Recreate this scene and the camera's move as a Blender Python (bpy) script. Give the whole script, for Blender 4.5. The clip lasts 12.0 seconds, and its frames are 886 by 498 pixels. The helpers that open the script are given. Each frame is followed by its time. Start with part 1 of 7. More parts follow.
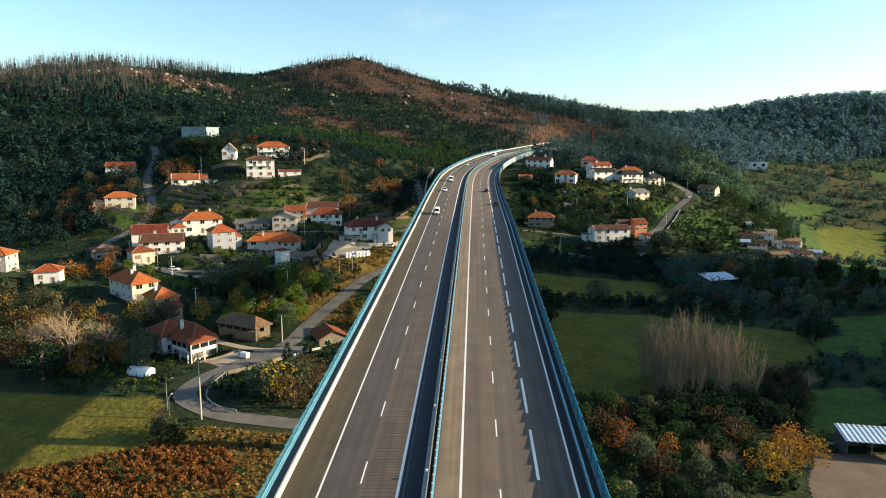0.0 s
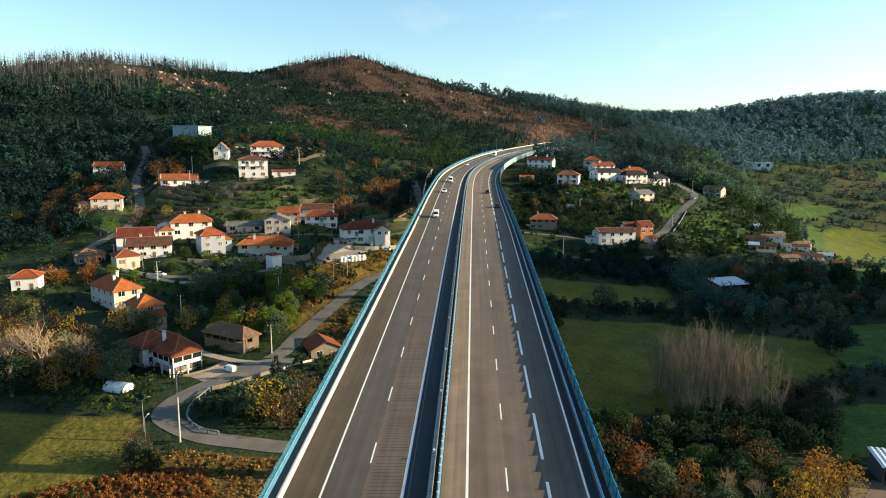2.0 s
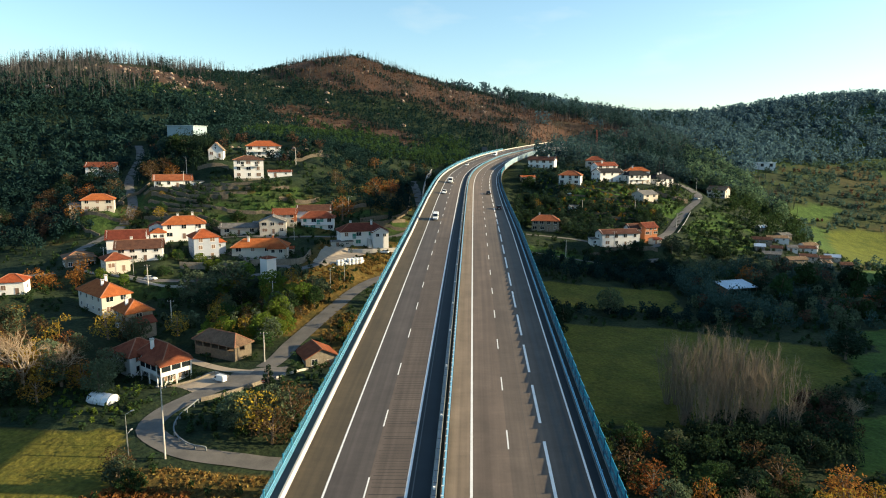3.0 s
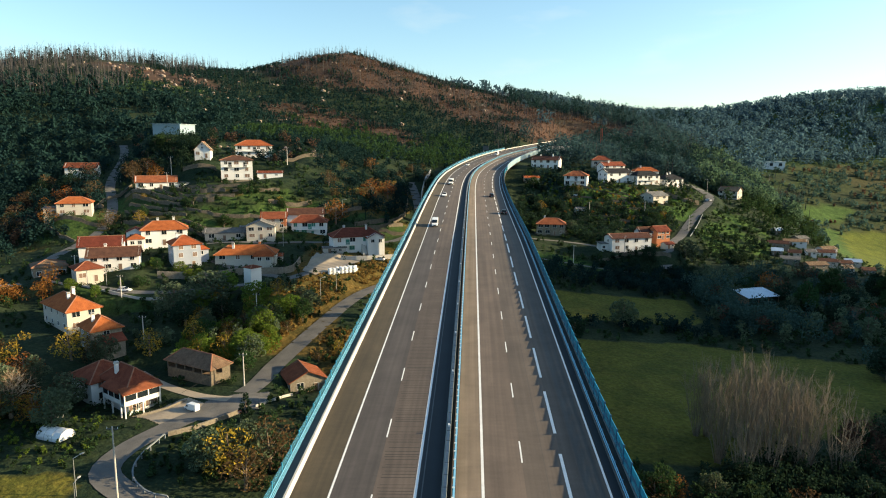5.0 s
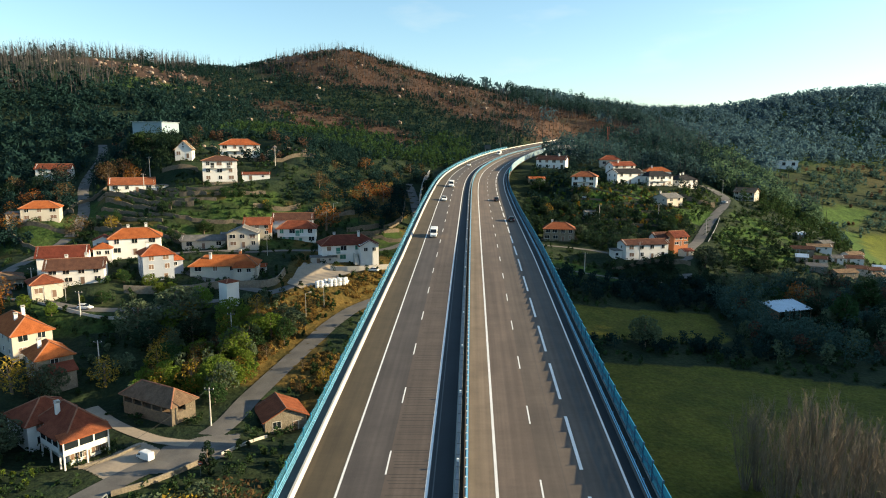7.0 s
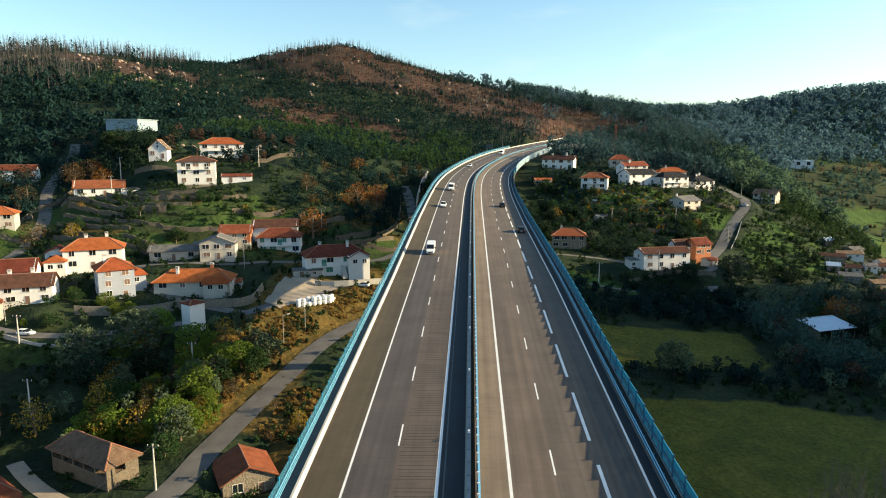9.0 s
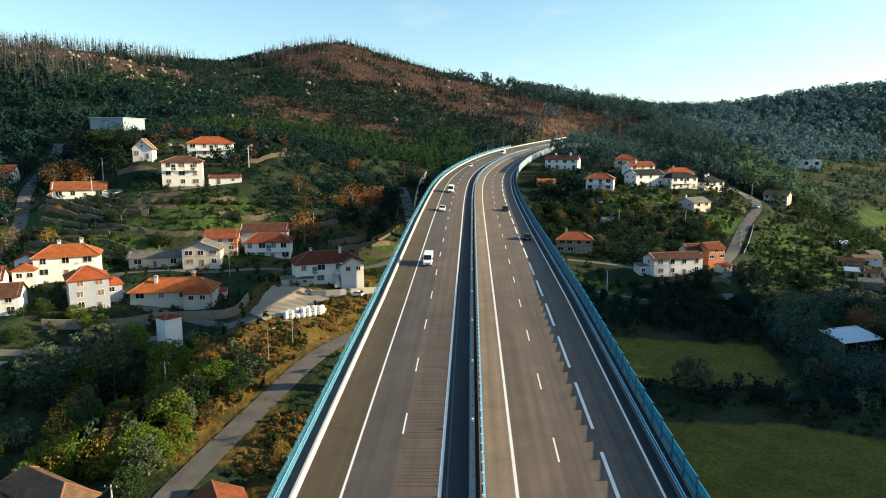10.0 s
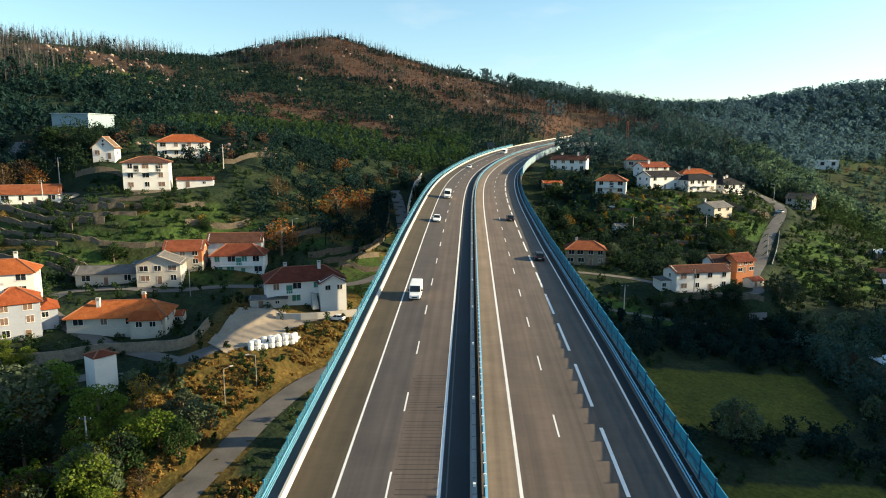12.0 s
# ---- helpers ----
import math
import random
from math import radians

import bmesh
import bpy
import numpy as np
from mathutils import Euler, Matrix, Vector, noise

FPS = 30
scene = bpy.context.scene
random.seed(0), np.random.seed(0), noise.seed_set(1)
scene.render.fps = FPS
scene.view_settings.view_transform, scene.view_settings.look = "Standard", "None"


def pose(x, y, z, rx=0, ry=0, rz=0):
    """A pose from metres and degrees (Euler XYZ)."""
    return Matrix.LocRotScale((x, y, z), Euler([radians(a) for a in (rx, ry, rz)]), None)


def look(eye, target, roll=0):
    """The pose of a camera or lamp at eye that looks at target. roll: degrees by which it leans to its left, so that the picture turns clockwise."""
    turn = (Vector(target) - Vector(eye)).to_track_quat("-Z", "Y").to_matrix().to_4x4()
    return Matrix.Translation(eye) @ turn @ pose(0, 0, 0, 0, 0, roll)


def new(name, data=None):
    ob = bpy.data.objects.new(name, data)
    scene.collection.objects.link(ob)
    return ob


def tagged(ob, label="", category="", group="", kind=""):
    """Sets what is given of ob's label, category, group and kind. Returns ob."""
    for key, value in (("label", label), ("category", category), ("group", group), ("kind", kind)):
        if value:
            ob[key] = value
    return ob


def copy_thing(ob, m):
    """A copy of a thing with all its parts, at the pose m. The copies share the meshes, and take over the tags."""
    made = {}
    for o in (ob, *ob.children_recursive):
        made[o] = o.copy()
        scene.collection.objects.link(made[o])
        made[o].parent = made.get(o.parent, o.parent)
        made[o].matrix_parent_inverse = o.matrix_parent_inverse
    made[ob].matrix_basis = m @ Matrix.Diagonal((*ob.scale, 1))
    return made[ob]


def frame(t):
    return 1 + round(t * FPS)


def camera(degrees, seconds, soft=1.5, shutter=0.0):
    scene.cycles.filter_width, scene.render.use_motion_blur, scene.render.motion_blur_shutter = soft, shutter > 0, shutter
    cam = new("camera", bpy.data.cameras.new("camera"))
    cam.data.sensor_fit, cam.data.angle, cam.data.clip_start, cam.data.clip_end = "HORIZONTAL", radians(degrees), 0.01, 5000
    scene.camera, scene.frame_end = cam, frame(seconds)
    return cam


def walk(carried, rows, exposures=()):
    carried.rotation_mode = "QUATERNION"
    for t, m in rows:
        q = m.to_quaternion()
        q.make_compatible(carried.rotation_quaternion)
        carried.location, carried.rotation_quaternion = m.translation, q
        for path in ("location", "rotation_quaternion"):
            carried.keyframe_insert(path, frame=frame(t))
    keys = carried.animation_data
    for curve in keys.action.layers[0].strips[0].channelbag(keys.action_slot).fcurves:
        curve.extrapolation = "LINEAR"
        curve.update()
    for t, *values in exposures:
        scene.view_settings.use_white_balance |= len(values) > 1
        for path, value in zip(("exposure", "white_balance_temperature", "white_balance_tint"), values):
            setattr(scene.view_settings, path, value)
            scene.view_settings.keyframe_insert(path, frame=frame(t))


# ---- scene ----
# ---- camera and its way: a level flight over a climbing viaduct ----
cam = camera(68.6, 12.0, soft=1.05)
PATH = [
    (0, 3.80, -2.09, 35.36, 81.17, 0.29, 2.62),
    (1, 3.45, 3.33, 35.32, 81.16, 0.32, 2.56),
    (2, 3.07, 9.53, 35.29, 81.15, 0.33, 2.51),
    (3, 2.63, 16.88, 35.27, 81.14, 0.31, 2.47),
    (4, 2.15, 25.58, 35.24, 81.12, 0.28, 2.45),
    (5, 1.62, 35.60, 35.22, 81.09, 0.24, 2.42),
    (6, 1.08, 46.81, 35.20, 81.06, 0.20, 2.41),
    (7, 0.53, 58.99, 35.19, 81.02, 0.16, 2.39),
    (8, 0.01, 71.86, 35.18, 80.98, 0.12, 2.37),
    (9, -0.44, 85.15, 35.17, 80.94, 0.10, 2.34),
    (10, -0.79, 98.65, 35.16, 80.90, 0.09, 2.31),
    (11, -0.97, 112.20, 35.16, 80.85, 0.11, 2.26),
    (12, -0.93, 125.81, 35.16, 80.81, 0.16, 2.20),
]


def carried_pose(x, y, z, rx, roll, rz):
    """Tilt and heading first, then the lean about the line of sight."""
    return pose(x, y, z, rx, 0, rz) @ pose(0, 0, 0, 0, 0, roll)


walk(cam, [(t, carried_pose(*row)) for t, *row in PATH], exposures=[(0, 0.78, 6430, -2)])

# ---- light: low sun from the right and ahead, clear sky ----
SUN_ELEVATION, SUN_AZIMUTH = radians(17.5), radians(87)
world = bpy.data.worlds.new("sky")
scene.world = world
world.use_nodes = True
_wt = world.node_tree
_sky = _wt.nodes.new("ShaderNodeTexSky")
_sky.sky_type = "NISHITA"
_sky.sun_disc = False
_sky.sun_elevation, _sky.sun_rotation = SUN_ELEVATION, SUN_AZIMUTH
_sky.air_density, _sky.dust_density, _sky.ozone_density = 1.0, 0.9, 2.2
_bg = _wt.nodes["Background"]
_bg.inputs["Strength"].default_value = 0.15
# thin wisps of cloud over the whole sky
_co, _mp, _no, _rp, _mx = (_wt.nodes.new(k) for k in ("ShaderNodeTexCoord", "ShaderNodeMapping", "ShaderNodeTexNoise", "ShaderNodeMapRange", "ShaderNodeMix"))
_mp.inputs["Scale"].default_value = (3.0, 3.0, 11.0)
_no.inputs["Scale"].default_value, _no.inputs["Detail"].default_value = 1.6, 7.0
_rp.inputs["From Min"].default_value, _rp.inputs["From Max"].default_value, _rp.inputs["To Max"].default_value = 0.6, 0.85, 0.4
_mx.data_type = "RGBA"
_mx.inputs["B"].default_value = (4.2, 4.1, 4.0, 1.0)
_wt.links.new(_co.outputs["Generated"], _mp.inputs["Vector"])
_wt.links.new(_mp.outputs["Vector"], _no.inputs["Vector"])
_wt.links.new(_no.outputs["Fac"], _rp.inputs["Value"])
_wt.links.new(_rp.outputs["Result"], _mx.inputs["Factor"])
_wt.links.new(_sky.outputs["Color"], _mx.inputs["A"])
_wt.links.new(_mx.outputs["Result"], _bg.inputs["Color"])
sun_data = bpy.data.lights.new("sun", "SUN")
sun_data.energy, sun_data.angle, sun_data.color = 7.2, radians(0.53), (1.0, 0.74, 0.47)
sun = new("sun", sun_data)
SUN_WAY = Vector((math.sin(SUN_AZIMUTH) * math.cos(SUN_ELEVATION), math.cos(SUN_AZIMUTH) * math.cos(SUN_ELEVATION), math.sin(SUN_ELEVATION)))
sun.matrix_world = look(SUN_WAY * 900, (0, 0, 0))


# ---- materials ----
def material(name, colour, rough=0.8, metal=0.0, spread=0.25, scale=1.0, fine=8.0, bump=0.0, bump_scale=20.0, second=None, per_object=0.0, per_island=0.0):
    """A surface with two scales of variation: stains of size 1/scale and grain of size 1/(scale*fine), in metres."""
    m = bpy.data.materials.new(name)
    m.use_nodes = True
    nt = m.node_tree
    n, l = nt.nodes, nt.links
    b = n["Principled BSDF"]
    b.inputs["Roughness"].default_value, b.inputs["Metallic"].default_value = rough, metal
    geo = n.new("ShaderNodeNewGeometry")
    big, small = n.new("ShaderNodeTexNoise"), n.new("ShaderNodeTexNoise")
    for tex, s in ((big, scale), (small, scale * fine)):
        tex.inputs["Scale"].default_value = s
        tex.inputs["Detail"].default_value = 4.0
        l.new(geo.outputs["Position"], tex.inputs["Vector"])
    ramp = n.new("ShaderNodeValToRGB")
    lo = [c * (1 - spread) for c in colour]
    hi = [min(1.0, c * (1 + spread)) for c in (second or colour)]
    ramp.color_ramp.elements[0].position, ramp.color_ramp.elements[1].position = 0.32, 0.68
    ramp.color_ramp.elements[0].color, ramp.color_ramp.elements[1].color = (*lo, 1), (*hi, 1)
    mix = n.new("ShaderNodeMath")
    mix.operation = "MULTIPLY_ADD"
    mix.inputs[1].default_value = 0.45
    add = n.new("ShaderNodeMath")
    add.operation = "MULTIPLY"
    add.inputs[1].default_value = 0.55
    l.new(big.outputs["Fac"], add.inputs[0])
    l.new(small.outputs["Fac"], mix.inputs[0])
    l.new(add.outputs[0], mix.inputs[2])
    l.new(mix.outputs[0], ramp.inputs["Fac"])
    out = ramp.outputs["Color"]
    for amount, sock in ((per_object, "object"), (per_island, "island")):
        if amount:
            src = n.new("ShaderNodeObjectInfo").outputs["Random"] if sock == "object" else geo.outputs["Random Per Island"]
            hsv = n.new("ShaderNodeHueSaturation")
            rng = n.new("ShaderNodeMapRange")
            rng.inputs["To Min"].default_value, rng.inputs["To Max"].default_value = 1 - amount, 1 + amount
            l.new(src, rng.inputs["Value"])
            l.new(rng.outputs[0], hsv.inputs["Value"])
            hue = n.new("ShaderNodeMapRange")
            hue.inputs["To Min"].default_value, hue.inputs["To Max"].default_value = 0.5 - 0.05 * amount, 0.5 + 0.05 * amount
            l.new(src, hue.inputs["Value"])
            l.new(hue.outputs[0], hsv.inputs["Hue"])
            l.new(out, hsv.inputs["Color"])
            out = hsv.outputs["Color"]
    l.new(out, b.inputs["Base Color"])
    if bump:
        bt = n.new("ShaderNodeTexNoise")
        bt.inputs["Scale"].default_value = bump_scale
        bt.inputs["Detail"].default_value = 3.0
        l.new(geo.outputs["Position"], bt.inputs["Vector"])
        bn = n.new("ShaderNodeBump")
        bn.inputs["Strength"].default_value, bn.inputs["Distance"].default_value = bump, 1.0 / bump_scale
        l.new(bt.outputs["Fac"], bn.inputs["Height"])
        l.new(bn.outputs["Normal"], b.inputs["Normal"])
    return m


def see_through(m, amount):
    """Lets part of the light through, as mesh or thin foliage does."""
    nt = m.node_tree
    out, b = nt.nodes["Material Output"], nt.nodes["Principled BSDF"]
    t, mx = nt.nodes.new("ShaderNodeBsdfTransparent"), nt.nodes.new("ShaderNodeMixShader")
    mx.inputs[0].default_value = amount
    nt.links.new(b.outputs[0], mx.inputs[1])
    nt.links.new(t.outputs[0], mx.inputs[2])
    nt.links.new(mx.outputs[0], out.inputs["Surface"])
    return m


def leafy(name, colour, spread=0.35, glow=0.35, per_object=0.2, per_island=0.25):
    """Foliage: diffuse leaves that also pass light through."""
    m = material(name, colour, 0.9, spread=spread, scale=0.12, fine=6.0, per_object=per_object, per_island=per_island)
    nt = m.node_tree
    out, b = nt.nodes["Material Output"], nt.nodes["Principled BSDF"]
    b.inputs["Specular IOR Level"].default_value = 0.04
    t, mx = nt.nodes.new("ShaderNodeBsdfTranslucent"), nt.nodes.new("ShaderNodeMixShader")
    mx.inputs[0].default_value = glow
    col = b.inputs["Base Color"].links[0].from_socket
    nt.links.new(col, t.inputs["Color"])
    nt.links.new(b.outputs[0], mx.inputs[1])
    nt.links.new(t.outputs[0], mx.inputs[2])
    nt.links.new(mx.outputs[0], out.inputs["Surface"])
    return m


def tiled(name, colour, second):
    """Clay roof tiles: ribs run down the slope, courses across it."""
    m = material(name, colour, 0.9, spread=0.22, scale=0.7, fine=7.0, second=second, per_object=0.12)
    nt = m.node_tree
    nt.nodes["Principled BSDF"].inputs["Specular IOR Level"].default_value = 0.12
    n, l = nt.nodes, nt.links
    tc = n.new("ShaderNodeTexCoord")
    heights = []
    for axis, s in (("X", 4.0), ("Y", 2.6)):
        w = n.new("ShaderNodeTexWave")
        w.bands_direction = axis
        w.inputs["Scale"].default_value = s * 0.5
        w.inputs["Distortion"].default_value = 0.6
        l.new(tc.outputs["UV"], w.inputs["Vector"])
        heights.append(w)
    sm = n.new("ShaderNodeMath")
    sm.operation = "ADD"
    l.new(heights[0].outputs["Fac"], sm.inputs[0])
    l.new(heights[1].outputs["Fac"], sm.inputs[1])
    bn = n.new("ShaderNodeBump")
    bn.inputs["Strength"].default_value, bn.inputs["Distance"].default_value = 0.7, 0.06
    l.new(sm.outputs[0], bn.inputs["Height"])
    l.new(bn.outputs["Normal"], n["Principled BSDF"].inputs["Normal"])
    return m


def glassy(name, colour=(0.014, 0.02, 0.025)):
    m = material(name, colour, 0.12, spread=0.2, scale=0.8, per_object=0.4)
    m.node_tree.nodes["Principled BSDF"].inputs["Specular IOR Level"].default_value = 0.3
    return m


def paved(name, colour, second, rough=0.85):
    """Worn asphalt: streaks along the road, faint wheel paths, patches across and fine grain. u runs across, v along, in metres."""
    m = material(name, colour, rough, spread=0.15, scale=0.3, fine=40, second=second, bump=0.2, bump_scale=60)
    nt = m.node_tree
    n, l = nt.nodes, nt.links
    b = n["Principled BSDF"]
    base = b.inputs["Base Color"].links[0].from_socket
    tc = n.new("ShaderNodeTexCoord")
    out = base
    for sx, sy, lo, hi in ((1.6, 0.02, 0.80, 1.18), (0.35, 0.09, 0.88, 1.10), (0.5, 2.2, 0.93, 1.05)):
        mp, t, r = n.new("ShaderNodeMapping"), n.new("ShaderNodeTexNoise"), n.new("ShaderNodeMapRange")
        mp.inputs["Scale"].default_value = (sx, sy, 1)
        l.new(tc.outputs["UV"], mp.inputs["Vector"])
        l.new(mp.outputs["Vector"], t.inputs["Vector"])
        t.inputs["Scale"].default_value, t.inputs["Detail"].default_value = 1.0, 3.0
        r.inputs["From Min"].default_value, r.inputs["From Max"].default_value = 0.3, 0.7
        r.inputs["To Min"].default_value, r.inputs["To Max"].default_value = lo, hi
        l.new(t.outputs["Fac"], r.inputs["Value"])
        x = n.new("ShaderNodeMix")
        x.data_type, x.blend_type = "RGBA", "MULTIPLY"
        x.inputs["Factor"].default_value = 1.0
        l.new(out, x.inputs["A"])
        l.new(r.outputs[0], x.inputs["B"])
        out = x.outputs["Result"]
    l.new(out, b.inputs["Base Color"])
    return m


MAT = {
    "asphalt": paved("asphalt", (0.069, 0.057, 0.049), (0.077, 0.062, 0.052)),
    "asphalt_right": paved("asphalt_right", (0.102, 0.078, 0.062), (0.110, 0.085, 0.065)),
    "left_outer": paved("left_outer", (0.058, 0.049, 0.045), (0.066, 0.056, 0.050)),
    "left_inner": paved("left_inner", (0.081, 0.062, 0.050), (0.091, 0.070, 0.055)),
    "right_first": paved("right_first", (0.106, 0.081, 0.062), (0.119, 0.088, 0.067)),
    "right_second": paved("right_second", (0.088, 0.069, 0.055), (0.099, 0.077, 0.059)),
    "right_slow": paved("right_slow", (0.071, 0.060, 0.050), (0.081, 0.068, 0.056)),
    "shoulder": paved("shoulder", (0.056, 0.043, 0.024), (0.068, 0.052, 0.030), 0.9),
    "inner_shoulder": paved("inner_shoulder", (0.170, 0.128, 0.087), (0.193, 0.144, 0.101), 0.9),
    # near-black tone paints the barriers' shadow into the asphalt
    "shadow_asphalt": paved("shadow_asphalt", (0.010, 0.015, 0.019), (0.014, 0.019, 0.023)),
    "old_concrete": material("old_concrete", (0.17, 0.19, 0.2), 0.9, spread=0.22, scale=0.5, fine=12, bump=0.2, bump_scale=25),
    "dry_wall": material("dry_wall", (0.125, 0.102, 0.074), 0.95, spread=0.4, scale=1.2, fine=3.0, bump=0.7, bump_scale=3.0),
    "twig_grey": material("twig_grey", (0.21, 0.165, 0.112), 0.95, spread=0.3, scale=0.4),
    "twig_gold": material("twig_gold", (0.26, 0.165, 0.08), 0.95, spread=0.3, scale=0.4),
    "groove": material("groove", (0.03, 0.027, 0.025), 0.95, spread=0.3, scale=1.0),
    "paint": material("paint", (0.72, 0.71, 0.68), 0.6, spread=0.12, scale=0.8, fine=20),
    "concrete": material("concrete", (0.42, 0.40, 0.37), 0.9, spread=0.18, scale=0.5, fine=12, bump=0.2, bump_scale=25),
    "pale_concrete": material("pale_concrete", (0.45, 0.43, 0.40), 0.9, spread=0.12, scale=0.5, fine=12),
    "dark_concrete": material("dark_concrete", (0.075, 0.078, 0.08), 0.9, spread=0.2, scale=0.6, fine=10),
    "blue": material("blue", (0.03, 0.23, 0.36), 0.45, spread=0.15, scale=0.9, fine=10),
    "blue_dark": material("blue_dark", (0.03, 0.10, 0.17), 0.5, spread=0.15, scale=0.9, fine=10),
    "blue_light": material("blue_light", (0.20, 0.46, 0.64), 0.4, spread=0.12, scale=0.9, fine=10),
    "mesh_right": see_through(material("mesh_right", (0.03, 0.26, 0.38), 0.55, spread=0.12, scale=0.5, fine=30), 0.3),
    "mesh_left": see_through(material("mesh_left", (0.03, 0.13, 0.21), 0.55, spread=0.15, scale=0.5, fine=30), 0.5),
    "steel": material("steel", (0.42, 0.43, 0.44), 0.45, 0.7, spread=0.12, scale=0.8),
    "white_wall": material("white_wall", (0.67, 0.66, 0.645), 0.9, spread=0.08, scale=0.35, fine=9, per_object=0.05),
    "cream_wall": material("cream_wall", (0.45, 0.415, 0.36), 0.9, spread=0.12, scale=0.35, fine=9),
    "grey_wall": material("grey_wall", (0.30, 0.33, 0.39), 0.9, spread=0.1, scale=0.35, fine=9),
    "pale_blue_wall": material("pale_blue_wall", (0.22, 0.30, 0.35), 0.9, spread=0.1, scale=0.35, fine=9),
    "orange_wall": material("orange_wall", (0.36, 0.125, 0.05), 0.9, spread=0.14, scale=0.35, fine=9),
    "stone": material("stone", (0.20, 0.172, 0.132), 0.95, spread=0.35, scale=1.2, fine=3.0, bump=0.6, bump_scale=3.5),
    "tile_orange": tiled("tile_orange", (0.26, 0.066, 0.022), (0.33, 0.094, 0.034)),
    "tile_red": tiled("tile_red", (0.115, 0.032, 0.02), (0.16, 0.046, 0.027)),
    "tile_brick": tiled("tile_brick", (0.17, 0.05, 0.026), (0.23, 0.072, 0.036)),
    "tile_brown": tiled("tile_brown", (0.068, 0.033, 0.025), (0.10, 0.048, 0.034)),
    "tile_old": tiled("tile_old", (0.13, 0.085, 0.055), (0.19, 0.13, 0.085)),
    "tile_dark": tiled("tile_dark", (0.018, 0.019, 0.022), (0.028, 0.028, 0.031)),
    "tile_grey": tiled("tile_grey", (0.11, 0.11, 0.108), (0.16, 0.155, 0.15)),
    "ridge_tile": material("ridge_tile", (0.24, 0.105, 0.06), 0.85, spread=0.2, scale=1.0),
    "sheet_metal": material("sheet_metal", (0.55, 0.62, 0.68), 0.4, 0.3, spread=0.12, scale=0.5),
    "glass": glassy("glass"),
    "green_shutter": material("green_shutter", (0.03, 0.17, 0.13), 0.6, spread=0.15, scale=1.0),
    "brown_shutter": material("brown_shutter", (0.16, 0.10, 0.07), 0.6, spread=0.2, scale=1.0),
    "white_trim": material("white_trim", (0.74, 0.73, 0.71), 0.7, spread=0.06, scale=1.0),
    "dark_void": material("dark_void", (0.02, 0.02, 0.022), 0.9, spread=0.3, scale=1.0),
    "timber": material("timber", (0.18, 0.12, 0.075), 0.85, spread=0.3, scale=1.5),
    "lane": material("lane", (0.092, 0.089, 0.086), 0.9, spread=0.28, scale=0.25, fine=25, second=(0.12, 0.113, 0.103)),
    "yard": material("yard", (0.30, 0.25, 0.19), 0.95, spread=0.2, scale=0.15, fine=10),
    "verge": material("verge", (0.018, 0.026, 0.026), 0.95, spread=0.35, scale=0.8, fine=14),
    "dirt": material("dirt", (0.10, 0.074, 0.052), 0.95, spread=0.38, scale=0.2, fine=14),
    "bark": material("bark", (0.15, 0.115, 0.085), 0.95, spread=0.35, scale=1.5),
    "bark_pale": material("bark_pale", (0.30, 0.235, 0.165), 0.95, spread=0.3, scale=1.5),
    "bark_brown": material("bark_brown", (0.17, 0.14, 0.105), 0.95, spread=0.3, scale=1.5),
    "bark_grey": material("bark_grey", (0.062, 0.058, 0.060), 0.95, spread=0.3, scale=0.05),
    "rock": material("rock", (0.27, 0.205, 0.165), 0.95, spread=0.25, scale=0.4, bump=0.4, bump_scale=1.5, per_object=0.15, per_island=0.2),
    "plastic_white": material("plastic_white", (0.72, 0.73, 0.74), 0.35, spread=0.1, scale=1.0, per_object=0.08),
    "car_white": material("car_white", (0.78, 0.78, 0.77), 0.25, spread=0.03, scale=1.0),
    "car_black": material("car_black", (0.008, 0.009, 0.011), 0.35, spread=0.1, scale=1.0),
    "rubber": material("rubber", (0.02, 0.02, 0.02), 0.85, spread=0.2, scale=4.0),
    "lamp_red": material("lamp_red", (0.4, 0.02, 0.02), 0.3, spread=0.1, scale=4.0),
    "lamp_clear": material("lamp_clear", (0.7, 0.7, 0.7), 0.15, spread=0.1, scale=4.0),
    "crane_red": material("crane_red", (0.5, 0.1, 0.05), 0.5, spread=0.1, scale=1.0),
}
